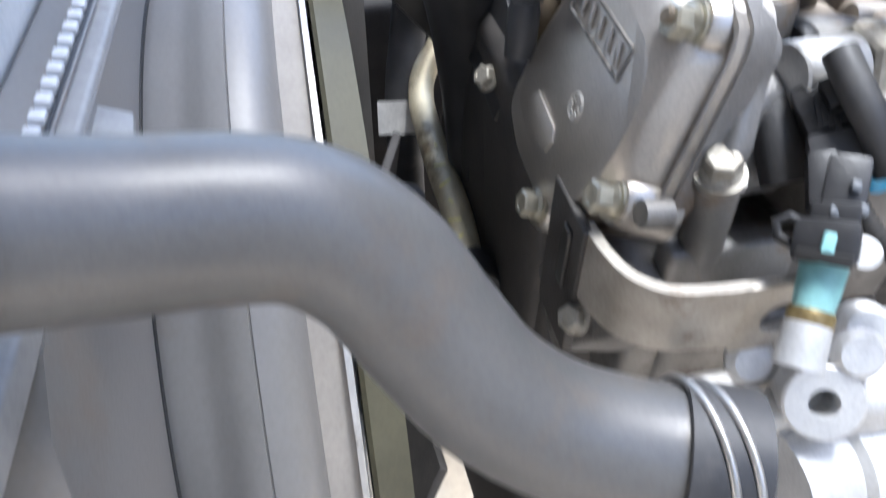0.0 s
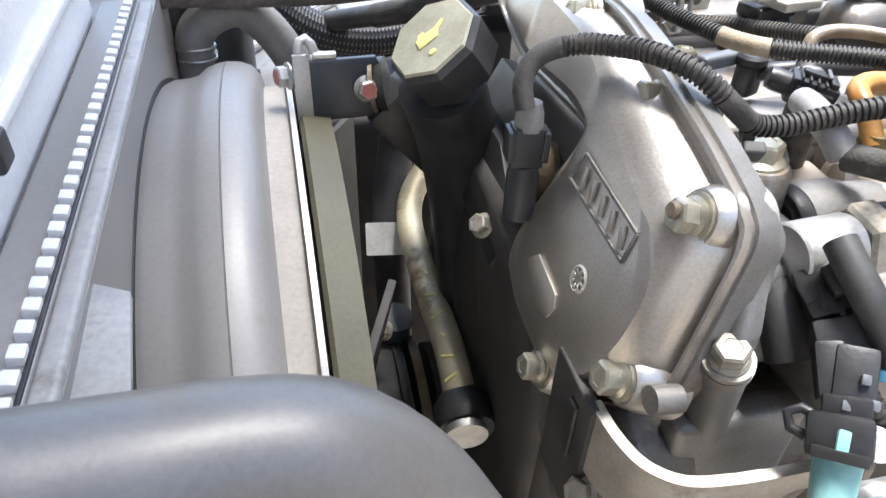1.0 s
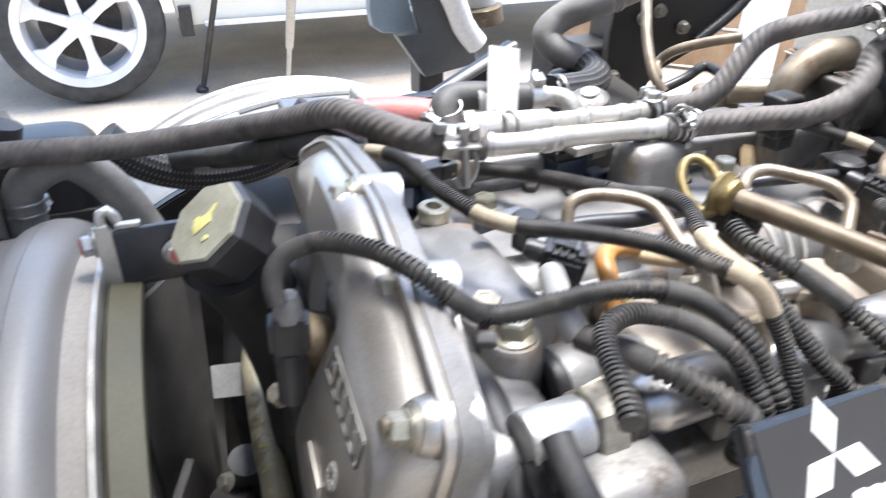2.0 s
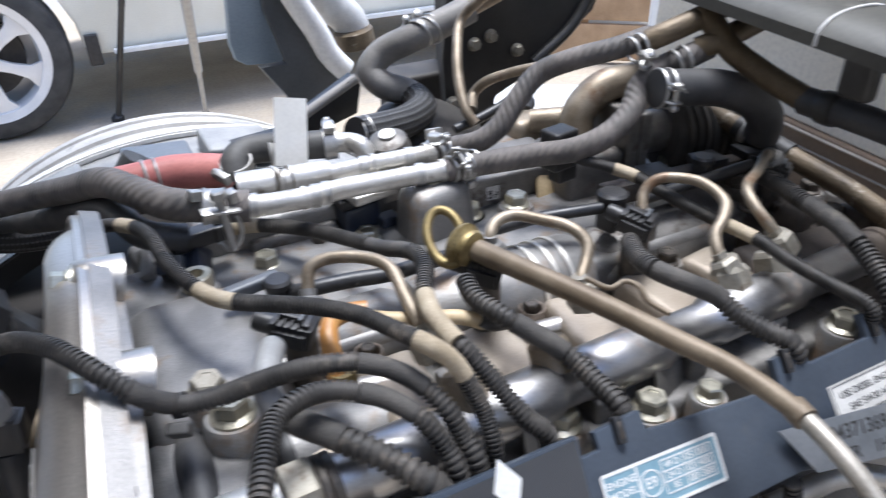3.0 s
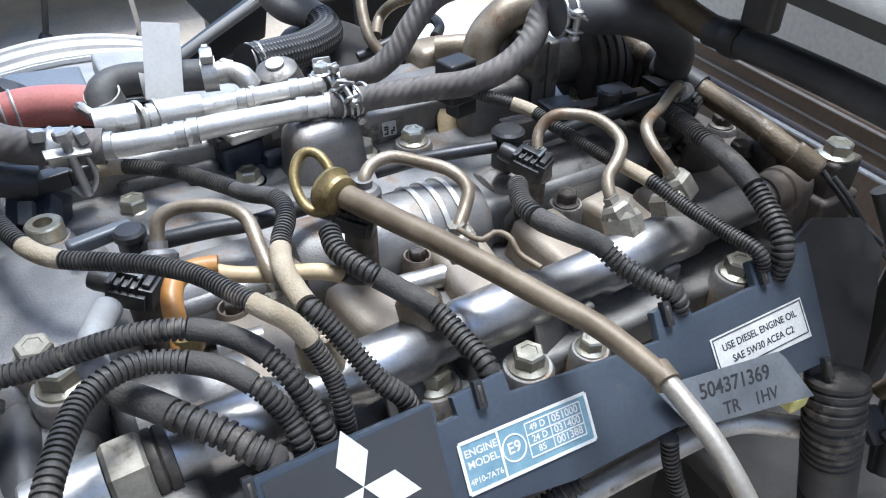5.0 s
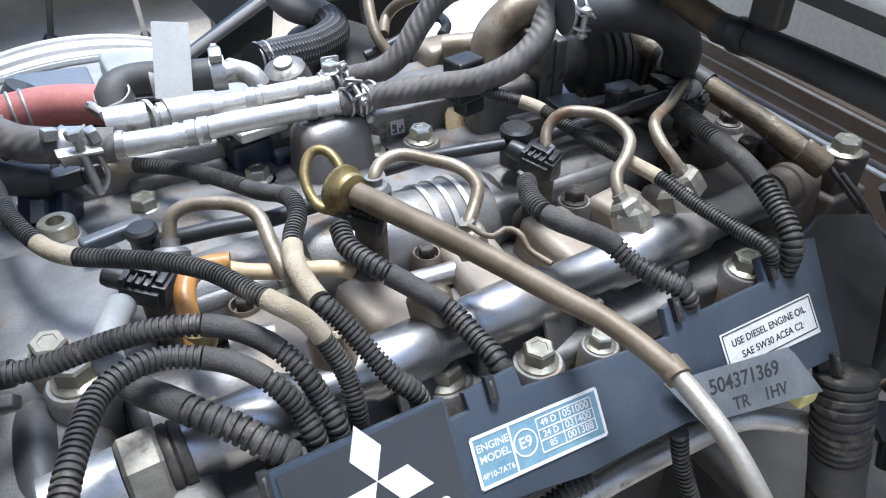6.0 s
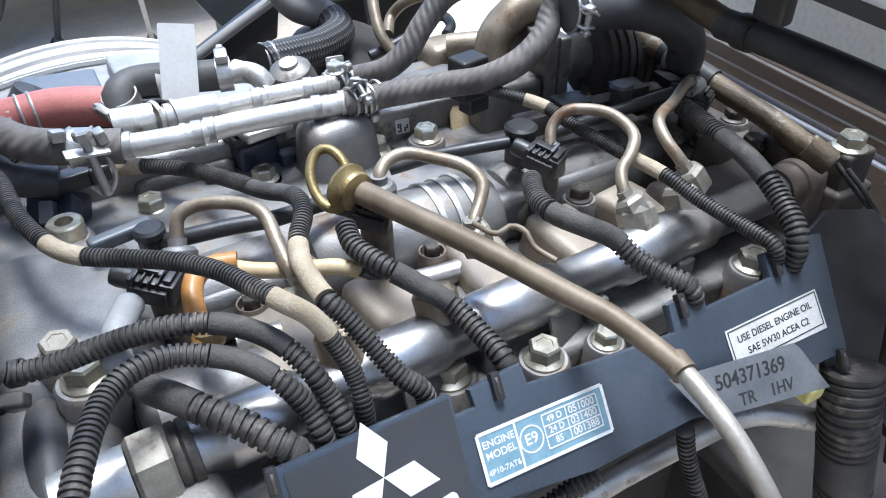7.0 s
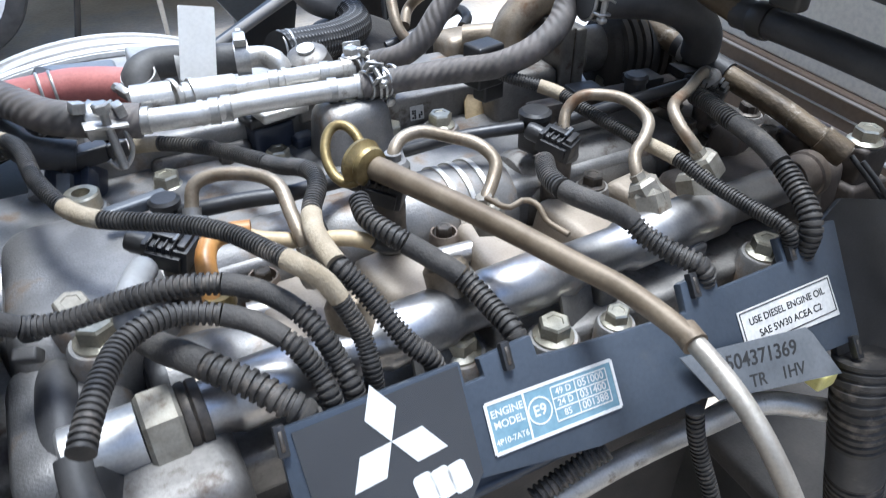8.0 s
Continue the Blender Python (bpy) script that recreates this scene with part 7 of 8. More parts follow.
part("pipe_stub", lathe("pipe_stub", [(0.0, 0.0175), (0.0064, 0.0175), (0.007, 0.03), (0.0, 0.03)], 24), BRIGHT, tl, "bright pipe stub", along(tq, TD))
part("white_stub", lathe("white_stub", [(0.0, 0), (0.004, 0), (0.0044, 0.002), (0.0044, 0.008), (0.0, 0.008)], 22), WHITE, tl, "white cap", along(Vector((-0.2813, -0.1561, 0.8332)), (0.5, 0.6, -0.5)))
for k, p in enumerate([(-0.2659, -0.1533, 0.7964), (-0.2698, -0.1592, 0.7921), (-0.2897, -0.1427, 0.7716)]):
    part("union_head", lathe("union_head", [(0.0, 0), (0.0075, 0), (0.0085, 0.002), (0.0085, 0.006), (0.006, 0.009), (0.0, 0.009)], 20), BRIGHT, tl, m=along(p, (-0.3, -0.7, 0.6)))
harness("blue_marked_harness", [(-0.2707, -0.1381, 0.8443), (-0.2701, -0.1427, 0.84), (-0.2681, -0.148, 0.8354), (-0.2635, -0.1551, 0.8295), (-0.2575, -0.1642, 0.823)], 0.003, [(0.08, "conduit"), (1, "conduit")], "thin black conduit with a blue ring", pitch=0.0022)
part("blue_ring", lathe("blue_ring", [(0.0, 0), (0.0037, 0), (0.0037, 0.0045), (0.0, 0.0045)], 18), mat("blue_ring_plastic", (0.05, 0.3, 0.5), (0.08, 0.4, 0.6), 0.4), tl, m=along((-0.2711, -0.1366, 0.8451), (0.3, -0.2, -1)))

# ---- thermostat outlet under the lifting eye ----
th = thing("thermostat_outlet", "bright cast thermostat outlet with a bolt eye", "casting")
ring("bolt_eye", th, (-0.271, -0.1649, 0.775), (-0.35, -0.75, 0.55), 0.0048, 0.0125, 0.014, BRIGHT)
part("outlet_neck", lathe("outlet_neck", [(0.0, 0), (0.022, 0), (0.022, 0.02), (0.025, 0.022), (0.025, 0.034), (0.0, 0.04)], 32), BRIGHT, th, m=along((-0.2822, -0.1777, 0.742), (0.92, 0.1, 0.0)))
part("outlet_body", block("outlet_body", (0.05, 0.04, 0.05), 0.012, 4), BRIGHT, th, m=pose(*(-0.242, -0.1602, 0.735)))
tube("outlet_arm", [(-0.29, -0.1658, 0.765), (-0.2748, -0.1661, 0.768), (-0.2605, -0.1621, 0.765)], 0.007, BRIGHT, th)
for p in [(-0.2607, -0.1589, 0.78), (-0.2576, -0.1707, 0.77)]:
    bolt(th, p, (-0.35, -0.75, 0.55), 0.01, STEEL, 8)
for w in ([(-0.2988, -0.1568, 0.7537), (-0.3034, -0.1671, 0.7496), (-0.3088, -0.1747, 0.7458), (-0.3135, -0.1816, 0.7406)], [(-0.2931, -0.1592, 0.7557), (-0.2977, -0.1693, 0.7516), (-0.303, -0.1769, 0.7477), (-0.3076, -0.1836, 0.7426)]):
    wire = tube("wire", w, 0.0016, WHITE, th, "white wire with red bands", sides=10)
    for f in (0.45, 0.75):
        c = Vector(w[1]).lerp(Vector(w[3]), f)
        part("red_band", lathe("red_band", [(0.0, 0), (0.0018, 0), (0.0018, 0.004), (0.0, 0.004)], 12), RED, wire, m=along(c, Vector(w[3]) - Vector(w[1])))
part("support", block("support", (0.06, 0.05, 0.12), 0.01), ALU_D, th, m=pose(-0.235, -0.1, 0.64))
# rubber joint and wire clips on the boost pipe
part("rubber_joint", sweep("rubber_joint", spline([(-0.3357, -0.1899, 0.7986), (-0.3177, -0.1968, 0.7982)], 0.004), 0.0212, 36), SMOOTH, boost, "black rubber joint")
for k, p in enumerate([(-0.3312, -0.1918, 0.798), (-0.3256, -0.1939, 0.7979)]):
    part("wire_clip", sweep("wire_clip", spline([Vector(p) + Vector((0.0, 0.022 * math.cos(a), 0.022 * math.sin(a))) for a in [i * math.pi / 10 for i in range(21)]], 0.003), 0.0012, 8), STEEL, boost, "bright wire clip")
part("clip_screw", block("clip_screw", (0.016, 0.012, 0.014), 0.003), STEEL, boost, m=pose(*(-0.3038, -0.1608, 0.768)))
part("pipe_collar", sweep("pipe_collar", spline([(-0.4819, -0.165, 0.8812), (-0.4782, -0.1636, 0.8794)], 0.004), 0.0204, 36), PIPE, boost, "rolled pipe bead")
tube("stub", [(-0.4982, -0.174, 0.8899), (-0.4819, -0.165, 0.8812)], 0.0192, PIPE, boost, sides=36)

# pale hook strap beside the fan stay, tin joint under the vent hose
st = thing("hook_strap", "pale steel strap with a hooked top beside the fan stay", "bracket")
part("strap", plate("strap", [(-0.004, -0.004), (0.0042, -0.004), (0.0044, 0.034), (0.003, 0.0375), (-0.0036, 0.0375)], 0.003, 0.0006), STEEL_S, st, m=pose(-0.4125, 0.088, 0.811, 84, 0, 3))
tube("strap_hook", [(-0.4125, 0.0925, 0.8455), (-0.4127, 0.0935, 0.851), (-0.411, 0.0955, 0.8545), (-0.4075, 0.0965, 0.8525), (-0.4052, 0.0955, 0.847)], 0.0026, STEEL_S, st)
part("strap_tab", block("strap_tab", (0.012, 0.004, 0.003), 0.0008), STEEL_S, st, m=pose(-0.4005, 0.0925, 0.8448))
jt = thing("tin_joint", "bare tin hose joint behind the fan shroud", "fitting")
part("joint_body", block("joint_body", (0.034, 0.02, 0.05), 0.004), STEEL_S, jt, m=pose(*Vector((-0.4891, 0.3267, 0.745)).xy, 0.705))
part("joint_foot", block("joint_foot", (0.05, 0.04, 0.58), 0.006), DARK, jt, m=pose(*Vector((-0.4891, 0.3267, 0.745)).xy, 0.125))

SETTING = Matrix()
# ---- cab cross beam above the engine ----
def beam():
    root = thing("cross_beam", "black painted steel cross beam above the engine", "beam")
    a, b = Vector((0.08, 0.16, 0.959)), Vector((0.08, -0.24, 0.93))
    d = (b - a).normalized()
    sec = [(0, -0.005), (0, 0.002), (0.005, 0.007), (0.014, 0.0105), (0.024, 0.0115), (0.048, 0.0105), (0.058, 0.006), (0.058, -0.003), (0.055, -0.003), (0.055, 0.004), (0.047, 0.008), (0.023, 0.009), (0.014, 0.008), (0.007, 0.005), (0.003, 0.001), (0.003, -0.005)]

    def run(name, s0, s1, k, dz):
        bm = bmesh.new()
        n = 24
        rings = []
        for i in range(n + 1):
            p = a.lerp(b, s0 + (s1 - s0) * i / n)
            rings.append([bm.verts.new((p.x - (k - 1) * 0.02 + x * k, p.y, p.z + dz + z * k)) for x, z in sec])
        for r, q in zip(rings, rings[1:]):
            for j in range(len(sec)):
                bm.faces.new((r[j], r[(j + 1) % len(sec)], q[(j + 1) % len(sec)], q[j]))
        bm.faces.new(rings[0]), bm.faces.new(rings[-1][::-1])
        bmesh.ops.recalc_face_normals(bm, faces=bm.faces)
        return part(name, mesh(name, bm, 35), WEATHERED, root)
    run("rear_section", 0.0, 0.475, 1.0, 0.0)
    run("front_section", 0.46, 1.0, 1.05, 0.0006)
    part("seam", sweep("seam", spline([(0.0785, -0.0245, 0.942), (0.0795, -0.0245, 0.9485), (0.084, -0.0245, 0.9535), (0.094, -0.0245, 0.9572), (0.12, -0.0245, 0.9582), (0.136, -0.0245, 0.954)], 0.003), 0.001, 8), PAPER, root, "worn bright seam")
    part("hanger", block("hanger", (0.01, 0.018, 0.03), 0.003), BEAM, root, m=pose(*(0.092, -0.0457, 0.9172)))
    part("beam_post", block("beam_post", (0.05, 0.05, 0.95), 0.004), BEAM, root, m=pose(0.115, 0.42, 0.0))
    part("beam_arm", block("beam_arm", (0.03, 0.32, 0.02), 0.003), BEAM, root, m=pose(0.115, 0.3, 0.935))
    part("screw_plate", block("screw_plate", (0.018, 0.03, 0.003), 0.001), STEEL, root, m=pose(*(0.1056, -0.0791, 0.9535)))
    bolt(root, (0.0995, -0.0811, 0.9565), (0, 0, 1), 0.009, STEEL)
    part("thin_strip", block("thin_strip", (0.005, 0.036, 0.002), 0.0006), STEEL, root, m=pose(*(0.1056, -0.0635, 0.9555), -4, 0, 0))
    w = [(0.0813, -0.1184, 0.957), (0.1009, -0.1184, 0.957), (0.1403, -0.1251, 0.957), (0.1562, -0.1378, 0.957), (0.0736, -0.1782, 0.957), (0.0768, -0.1568, 0.957)]
    part("yellow_wedge", plate("yellow_wedge", [q[:2] for q in w], 0.007, 0.0015), YELLOW, root, "yellow plastic wedge", pose(0, 0, 0.9505))
    bolt(root, (0.1074, -0.1282, 0.9575), (0, 0, 1), 0.009, STEEL)


beam()
bp = thing("heater_pipes", "tarnished steel heater pipes under the cross beam", "pipe")
for pts in ([(0.055, 0.0742, 0.926), (0.0646, 0.0685, 0.931), (0.0892, 0.0657, 0.938), (0.1139, 0.0673, 0.943)], [(0.0823, 0.058, 0.921), (0.0897, 0.0508, 0.926), (0.1046, 0.0495, 0.93), (0.1257, 0.0517, 0.934)]):
    tube("pipe_end", pts, 0.0072, RUST, bp)
tube("bent_pipe", [(0.09, 0.0673, 0.9429), (0.092, 0.0545, 0.933), (0.094, 0.0419, 0.9226), (0.096, 0.0249, 0.9159), (0.098, 0.0063, 0.9101), (0.1, -0.0173, 0.9046)], 0.0075, RUST, bp)
uh = hose_thing("underbeam_hose", [(0.1, -0.0114, 0.9049), (0.1, -0.0435, 0.9052), (0.1, -0.0817, 0.904), (0.1, -0.1155, 0.9019), (0.1, -0.1463, 0.8989), (0.1, -0.1832, 0.8942)], 0.0082, SMOOTH, "thick black rubber hose under the cross beam")
part("hose_strap", lathe("hose_strap", [(0.008, -0.005), (0.0092, -0.005), (0.0096, -0.003), (0.0096, 0.003), (0.0092, 0.005), (0.008, 0.005), (0.008, -0.005)], 30), BEAM, uh, "black steel strap", along((0.1, -0.0281, 0.905), (0, -1, 0.01)))
clamp(h1, (0.0468, 0.0737, 0.923), Vector((0.0579, 0.074, 0.926)) - Vector((0.0352, 0.0755, 0.92)), 0.0076, spin=120)
clamp(h2, (0.0663, 0.0548, 0.917), Vector((0.0839, 0.0571, 0.921)) - Vector((0.0559, 0.0638, 0.909)), 0.008, spin=200)

# ---- far side hoses ----
sh = thing("turbo_drain_hose", "grey rubber hose with a braided lower half and clamps", "hose", "coolant hoses")
pts = [(0.0519, 0.2975, 0.905), (0.0244, 0.2969, 0.896), (-0.0036, 0.307, 0.884), (-0.0243, 0.3208, 0.871), (-0.0362, 0.3208, 0.858), (-0.0287, 0.3125, 0.846), (-0.0063, 0.3088, 0.836), (-0.0037, 0.286, 0.83), (-0.0337, 0.2512, 0.833), (-0.0677, 0.2273, 0.84), (-0.0923, 0.2137, 0.845)]
whole = spline(pts, 0.003)
k = int(len(whole) * 0.54)
part("rubber_half", sweep("rubber_half", whole[:k + 1], 0.0125, 24), DUSTY_RUBBER, sh)
part("braided_half", sweep("braided_half", whole[k:], 0.0135, 24, offset=0.1), BRAID, sh, "braided black jacket")
clamp(sh, (0.0146, 0.2991, 0.892), (-0.7, -0.3, -0.3), 0.0128, 0.007, spin=60)
clamp(sh, (0.0048, 0.3011, 0.889), (-0.7, -0.3, -0.3), 0.0128, 0.003, spin=60)
clamp(sh, (-0.0857, 0.2176, 0.844), (-0.9, -0.1, 0.05), 0.0125, spin=150)
tube("steel_stub", [(0.0368, 0.3002, 0.9), (0.0739, 0.2854, 0.92)], 0.009, TUBE, sh)
eh = hose_thing("breather_hose", [(-0.1914, 0.1806, 0.848), (-0.1897, 0.1858, 0.855), (-0.1817, 0.1924, 0.858), (-0.1701, 0.1916, 0.859), (-0.1485, 0.1824, 0.859), (-0.124, 0.1736, 0.859)], 0.0098, DUSTY_BLACK, "black rubber elbow hose with a white paper tag")
def worm_clamp(parent, loc, direction, r, spin):
    """A slotted worm-drive band clamp with its screw housing."""
    M = along(loc, direction, spin)
    c = part("worm_clamp", lathe("worm_clamp", [(r - 0.0004, -0.0045), (r + 0.0007, -0.0045), (r + 0.0007, 0.0045), (r - 0.0004, 0.0045), (r - 0.0004, -0.0045)], 36), STEEL, parent, "slotted zinc worm clamp", M)
    for k in range(13):
        a = radians(14 * k - 174)
        part("slot", block("slot", (0.0011, 0.0005, 0.0052), 0.0002, 1), BOLT_D, c, m=M @ Matrix.Rotation(a, 4, "Z") @ pose(0, r + 0.0008, -0.0026, 0, 22, 0))
    part("screw_housing", block("screw_housing", (0.011, 0.0055, 0.0078), 0.0014, 2), STEEL, c, m=M @ pose(0, r + 0.003, -0.0039))
    part("screw", lathe("screw", [(0.0001, 0), (0.0031, 0), (0.0031, 0.0035), (0.0022, 0.0042), (0.0001, 0.0042)], 6, 20), STEEL, c, m=M @ Matrix.Translation((0.0055, r + 0.003, 0)) @ pose(0, 0, 0, 0, 90, 0))


worm_clamp(eh, (-0.1887, 0.1835, 0.8535), (-0.2, -0.3, 0.9), 0.0101, 150)
worm_clamp(eh, (-0.1265, 0.1746, 0.859), (0.95, -0.2, 0), 0.0101, 10)
tube("steel_elbow", [(-0.1249, 0.1741, 0.859), (-0.114, 0.1705, 0.859), (-0.1085, 0.1616, 0.858), (-0.1057, 0.1597, 0.852)], 0.0068, ALU_B, eh)
wt = thing("paper_flag", "white paper tag folded round the breather hose", "tag")
wp = Vector((-0.1548, 0.185, 0.8562))
part("paper_wrap", sweep("paper_wrap", spline([wp + Vector((-0.0105, 0.0022, 0)), wp + Vector((0.0105, -0.0022, 0))], 0.004), 0.0106, 22, False), FLAGWHITE, wt)
part("paper_sheet", plate("paper_sheet", rounded(0.0215, 0.046, 0.001), 0.0003, 0), FLAGWHITE, wt, m=pose(wp.x + 0.0026, wp.y - 0.0105, wp.z + 0.0165, 0, 9, 0) @ pose(0, 0, 0, 58, 0, -12))
rh = hose_thing("red_hose", [(-0.1928, 0.1937, 0.845), (-0.2095, 0.2033, 0.846), (-0.2284, 0.2101, 0.846), (-0.2446, 0.2114, 0.845), (-0.267, 0.2146, 0.843)], 0.0125, RED, "red silicone hose with a bright clamp", step=0.004)
clamp(rh, (-0.2415, 0.2113, 0.845), (-0.9, -0.05, 0), 0.0128, 0.01, spin=170)
tube("pale_end", [(-0.2479, 0.2107, 0.845), (-0.2764, 0.2157, 0.842)], 0.0115, PAPER, rh)
fb = thing("filler_boss", "tan cast filler boss with a screw plug", "boss")
part("boss", lathe("boss", [(0.02, -0.03), (0.0155, -0.004), (0.0135, 0.003), (0.009, 0.006), (0.0, 0.006)], 28), ALU_D, fb, m=along((-0.0844, 0.1716, 0.852), (-0.2, -0.2, 1)))
part("screw_plug", lathe("screw_plug", [(0.0, 0), (0.006, 0), (0.006, 0.002), (0.0, 0.002)], 20), ALU_B, fb, m=along(Vector((-0.0844, 0.1716, 0.852)) + Vector((-0.001, -0.001, 0.006)), (-0.2, -0.2, 1)))
part("pedestal", block("pedestal", (0.04, 0.05, 0.08), 0.006), ALU_D, fb, m=pose(*Vector((-0.0844, 0.1716, 0.852)).xy, 0.755))
bolt(upper, (-0.0749, 0.1162, 0.87), (0, 0, 1), 0.008, STEEL)

# thin pipes in front of the bracket
for pts in ([(0.0434, 0.2456, 0.93), (0.0289, 0.269, 0.905), (0.0118, 0.2464, 0.885), (0.0018, 0.2243, 0.865), (-0.0013, 0.2061, 0.848), (0.0027, 0.1995, 0.84)], [(0.0625, 0.1914, 0.88), (0.0426, 0.2111, 0.872), (0.0276, 0.2275, 0.862), (0.0203, 0.2336, 0.852), (0.0086, 0.2168, 0.845)]):
    g = thing("thin_pipe", "thin grey steel pipe bending down the bracket", "pipe", "thin pipes")
    tube("pipe_body", pts, 0.0042, TUBE, g)
hose_thing("loop_wire", [(-0.0109, 0.2086, 0.835), (0.0086, 0.2073, 0.84), (0.0297, 0.2084, 0.846), (0.0564, 0.2186, 0.85), (0.0526, 0.197, 0.85), (0.042, 0.1857, 0.848)], 0.004, BLACK, "thin black looped cable beside the coolant hose", "loose cables")
fl = thing("far_fitting", "tan steel fittings behind the coolant hoses", "fitting")
part("fitting_body", block("fitting_body", (0.03, 0.03, 0.05), 0.008), TUBE, fl, m=pose(*Vector((0.0313, 0.1742, 0.845)).xy, 0.8))
part("fitting_neck", lathe("fitting_neck", [(0.0, 0), (0.009, 0), (0.009, 0.03), (0.011, 0.032), (0.011, 0.04), (0.0, 0.04)], 20), TUBE, fl, m=along((0.0288, 0.1607, 0.85), (0.7, -0.5, 0.1)))
part("fitting_foot", block("fitting_foot", (0.06, 0.06, 0.08), 0.008), DARK, fl, m=pose(*Vector((0.0313, 0.1742, 0.845)).xy, 0.73))
# black bracket mass on the far side
bk = thing("turbo_bracket", "black steel bracket and turbocharger on the far side", "bracket")
YB = 0.36
o = [(q[0], q[2]) for q in [(0.0568, 0.36, 0.9136), (0.0506, 0.36, 0.846), (0.0538, 0.36, 0.7786), (0.0847, 0.36, 0.7598), (0.1136, 0.36, 0.8009), (0.1655, 0.36, 0.8241), (0.2296, 0.36, 0.8741), (0.2396, 0.36, 0.902)]]
part("bracket_plate", plate("bracket_plate", o, 0.012, 0.002), BEAM, bk, m=pose(0, YB, 0, 90, 0, 0))
part("bracket_edge", sweep("bracket_edge", spline([(0.2277, 0.345, 0.8999), (0.2018, 0.345, 0.8629), (0.1546, 0.345, 0.8296)], 0.01), 0.006, 10), BEAM, bk)
for p in [(0.0582, 0.345, 0.8035), (0.1023, 0.345, 0.8643), (0.1335, 0.345, 0.8461), (0.0836, 0.345, 0.8587)]:
    bolt(bk, p, (0, -1, 0), 0.0095, NUT, 8)
part("turbo_body", lathe("turbo_body", [(0.0, 0), (0.05, 0), (0.06, 0.01), (0.06, 0.04), (0.045, 0.055), (0.0, 0.055)], 36), DARK, bk, m=along((0.0, 0.3, 0.76), (0.3, -0.3, 0.9)))
part("bracket_leg", block("bracket_leg", (0.08, 0.05, 0.82), 0.005), DARK, bk, m=pose(0.06, 0.42, 0.0))

# ---- truck wheel and mudguard on the far side ----
tw = thing("truck_tyre", "dusty grooved truck tyre on the far side", "tyre")
prof = [(0.2, -0.11), (0.3, -0.115), (0.345, -0.105), (0.362, -0.085), (0.366, -0.06), (0.358, -0.055), (0.358, -0.049), (0.367, -0.045), (0.369, -0.015), (0.36, -0.01), (0.36, -0.003), (0.369, 0.001), (0.368, 0.035), (0.359, 0.039), (0.359, 0.046), (0.365, 0.05), (0.36, 0.085), (0.345, 0.105), (0.3, 0.115), (0.2, 0.11)]
part("tread", lathe("tread", prof, 96), mat("dusty_tread", (0.4, 0.385, 0.36), (0.52, 0.5, 0.47), 0.85, 0, 20, 0.3, 300, stain=(0.28, 0.27, 0.25), stain_scale=30), tw, m=along((-0.2, 0.7, 0.353), (0, -1, 0)) @ Matrix.Scale(0.957, 4))
part("wheel_disc", lathe("wheel_disc", [(0.0, -0.02), (0.2, -0.03), (0.205, 0.1), (0.19, 0.1), (0.18, 0.0), (0.0, 0.01)], 48), BEAM, tw, m=along((-0.2, 0.7, 0.353), (0, -1, 0)) @ Matrix.Scale(0.957, 4))


def mudguard():
    root = thing("mudguard", "black plastic mudguard with a bright dusty lip", "mudguard")
    cx, cz, n = -0.2, 0.369, 40

    def arc(name, r0, r1, y0, y1, a0, a1, material):
        bm = bmesh.new()
        rows = []
        for i in range(n + 1):
            a = radians(a0 + (a1 - a0) * i / n)
            c, s = math.cos(a), math.sin(a)
            rows.append([bm.verts.new((cx + r * c, y, cz + r * s)) for r, y in ((r0, y0), (r1, y0), (r1, y1), (r0, y1))])
        for r, q in zip(rows, rows[1:]):
            for j in range(4):
                bm.faces.new((r[j], r[(j + 1) % 4], q[(j + 1) % 4], q[j]))
        bm.faces.new(rows[0]), bm.faces.new(rows[-1][::-1])
        bmesh.ops.recalc_face_normals(bm, faces=bm.faces)
        bmesh.ops.bevel(bm, geom=[e for e in bm.edges if e.calc_face_angle(0) > 1], offset=0.002, segments=2, affect="EDGES")
        return part(name, mesh(name, bm, 40), material, root)
    arc("guard_skin", 0.376, 0.382, 0.42, 0.545, 20, 175, GREYPL)
    arc("guard_lip", 0.382, 0.39, 0.53, 0.545, 20, 175, PALE)
    arc("inner_lip", 0.36, 0.382, 0.41, 0.422, 20, 175, FENDER)
    # raised block; its dark slate stands in for a shaded recess
    part("step_pocket", block("step_pocket", (0.066, 0.055, 0.026), 0.004), POCKET, root, m=pose(-0.22, 0.46, 0.741, 0, 4, 0))
    part("pale_pad", block("pale_pad", (0.05, 0.07, 0.02), 0.004), GREYPL, root, m=pose(-0.31, 0.46, 0.733, 0, -16, 0))
    part("pale_pad", block("pale_pad", (0.07, 0.07, 0.02), 0.004), GREYPL, root, m=pose(-0.14, 0.46, 0.748, 0, 8, 0))
    # stay that rises to the flap
    o = [(q[0], q[2]) for q in [(-0.1543, 0.4, 0.7815), (-0.1083, 0.4, 0.785), (-0.0224, 0.4, 0.8291), (-0.0165, 0.4, 0.819), (-0.0224, 0.4, 0.7897), (-0.0841, 0.4, 0.7728)]]
    part("stay_plate", plate("stay_plate", o, 0.02, 0.003), FENDER, root, m=pose(0, 0.42, 0, 90, 0, 0))
    part("stay_lip", sweep("stay_lip", spline([(-0.1077, 0.405, 0.782), (-0.0606, 0.405, 0.8054), (-0.0196, 0.405, 0.825)], 0.01), 0.006, 10), SHROUD, root, "pale strip along the top edge")
    part("guard_post", block("guard_post", (0.03, 0.03, 0.76), 0.003), BEAM, root, m=pose(-0.19, 0.425, 0.0))


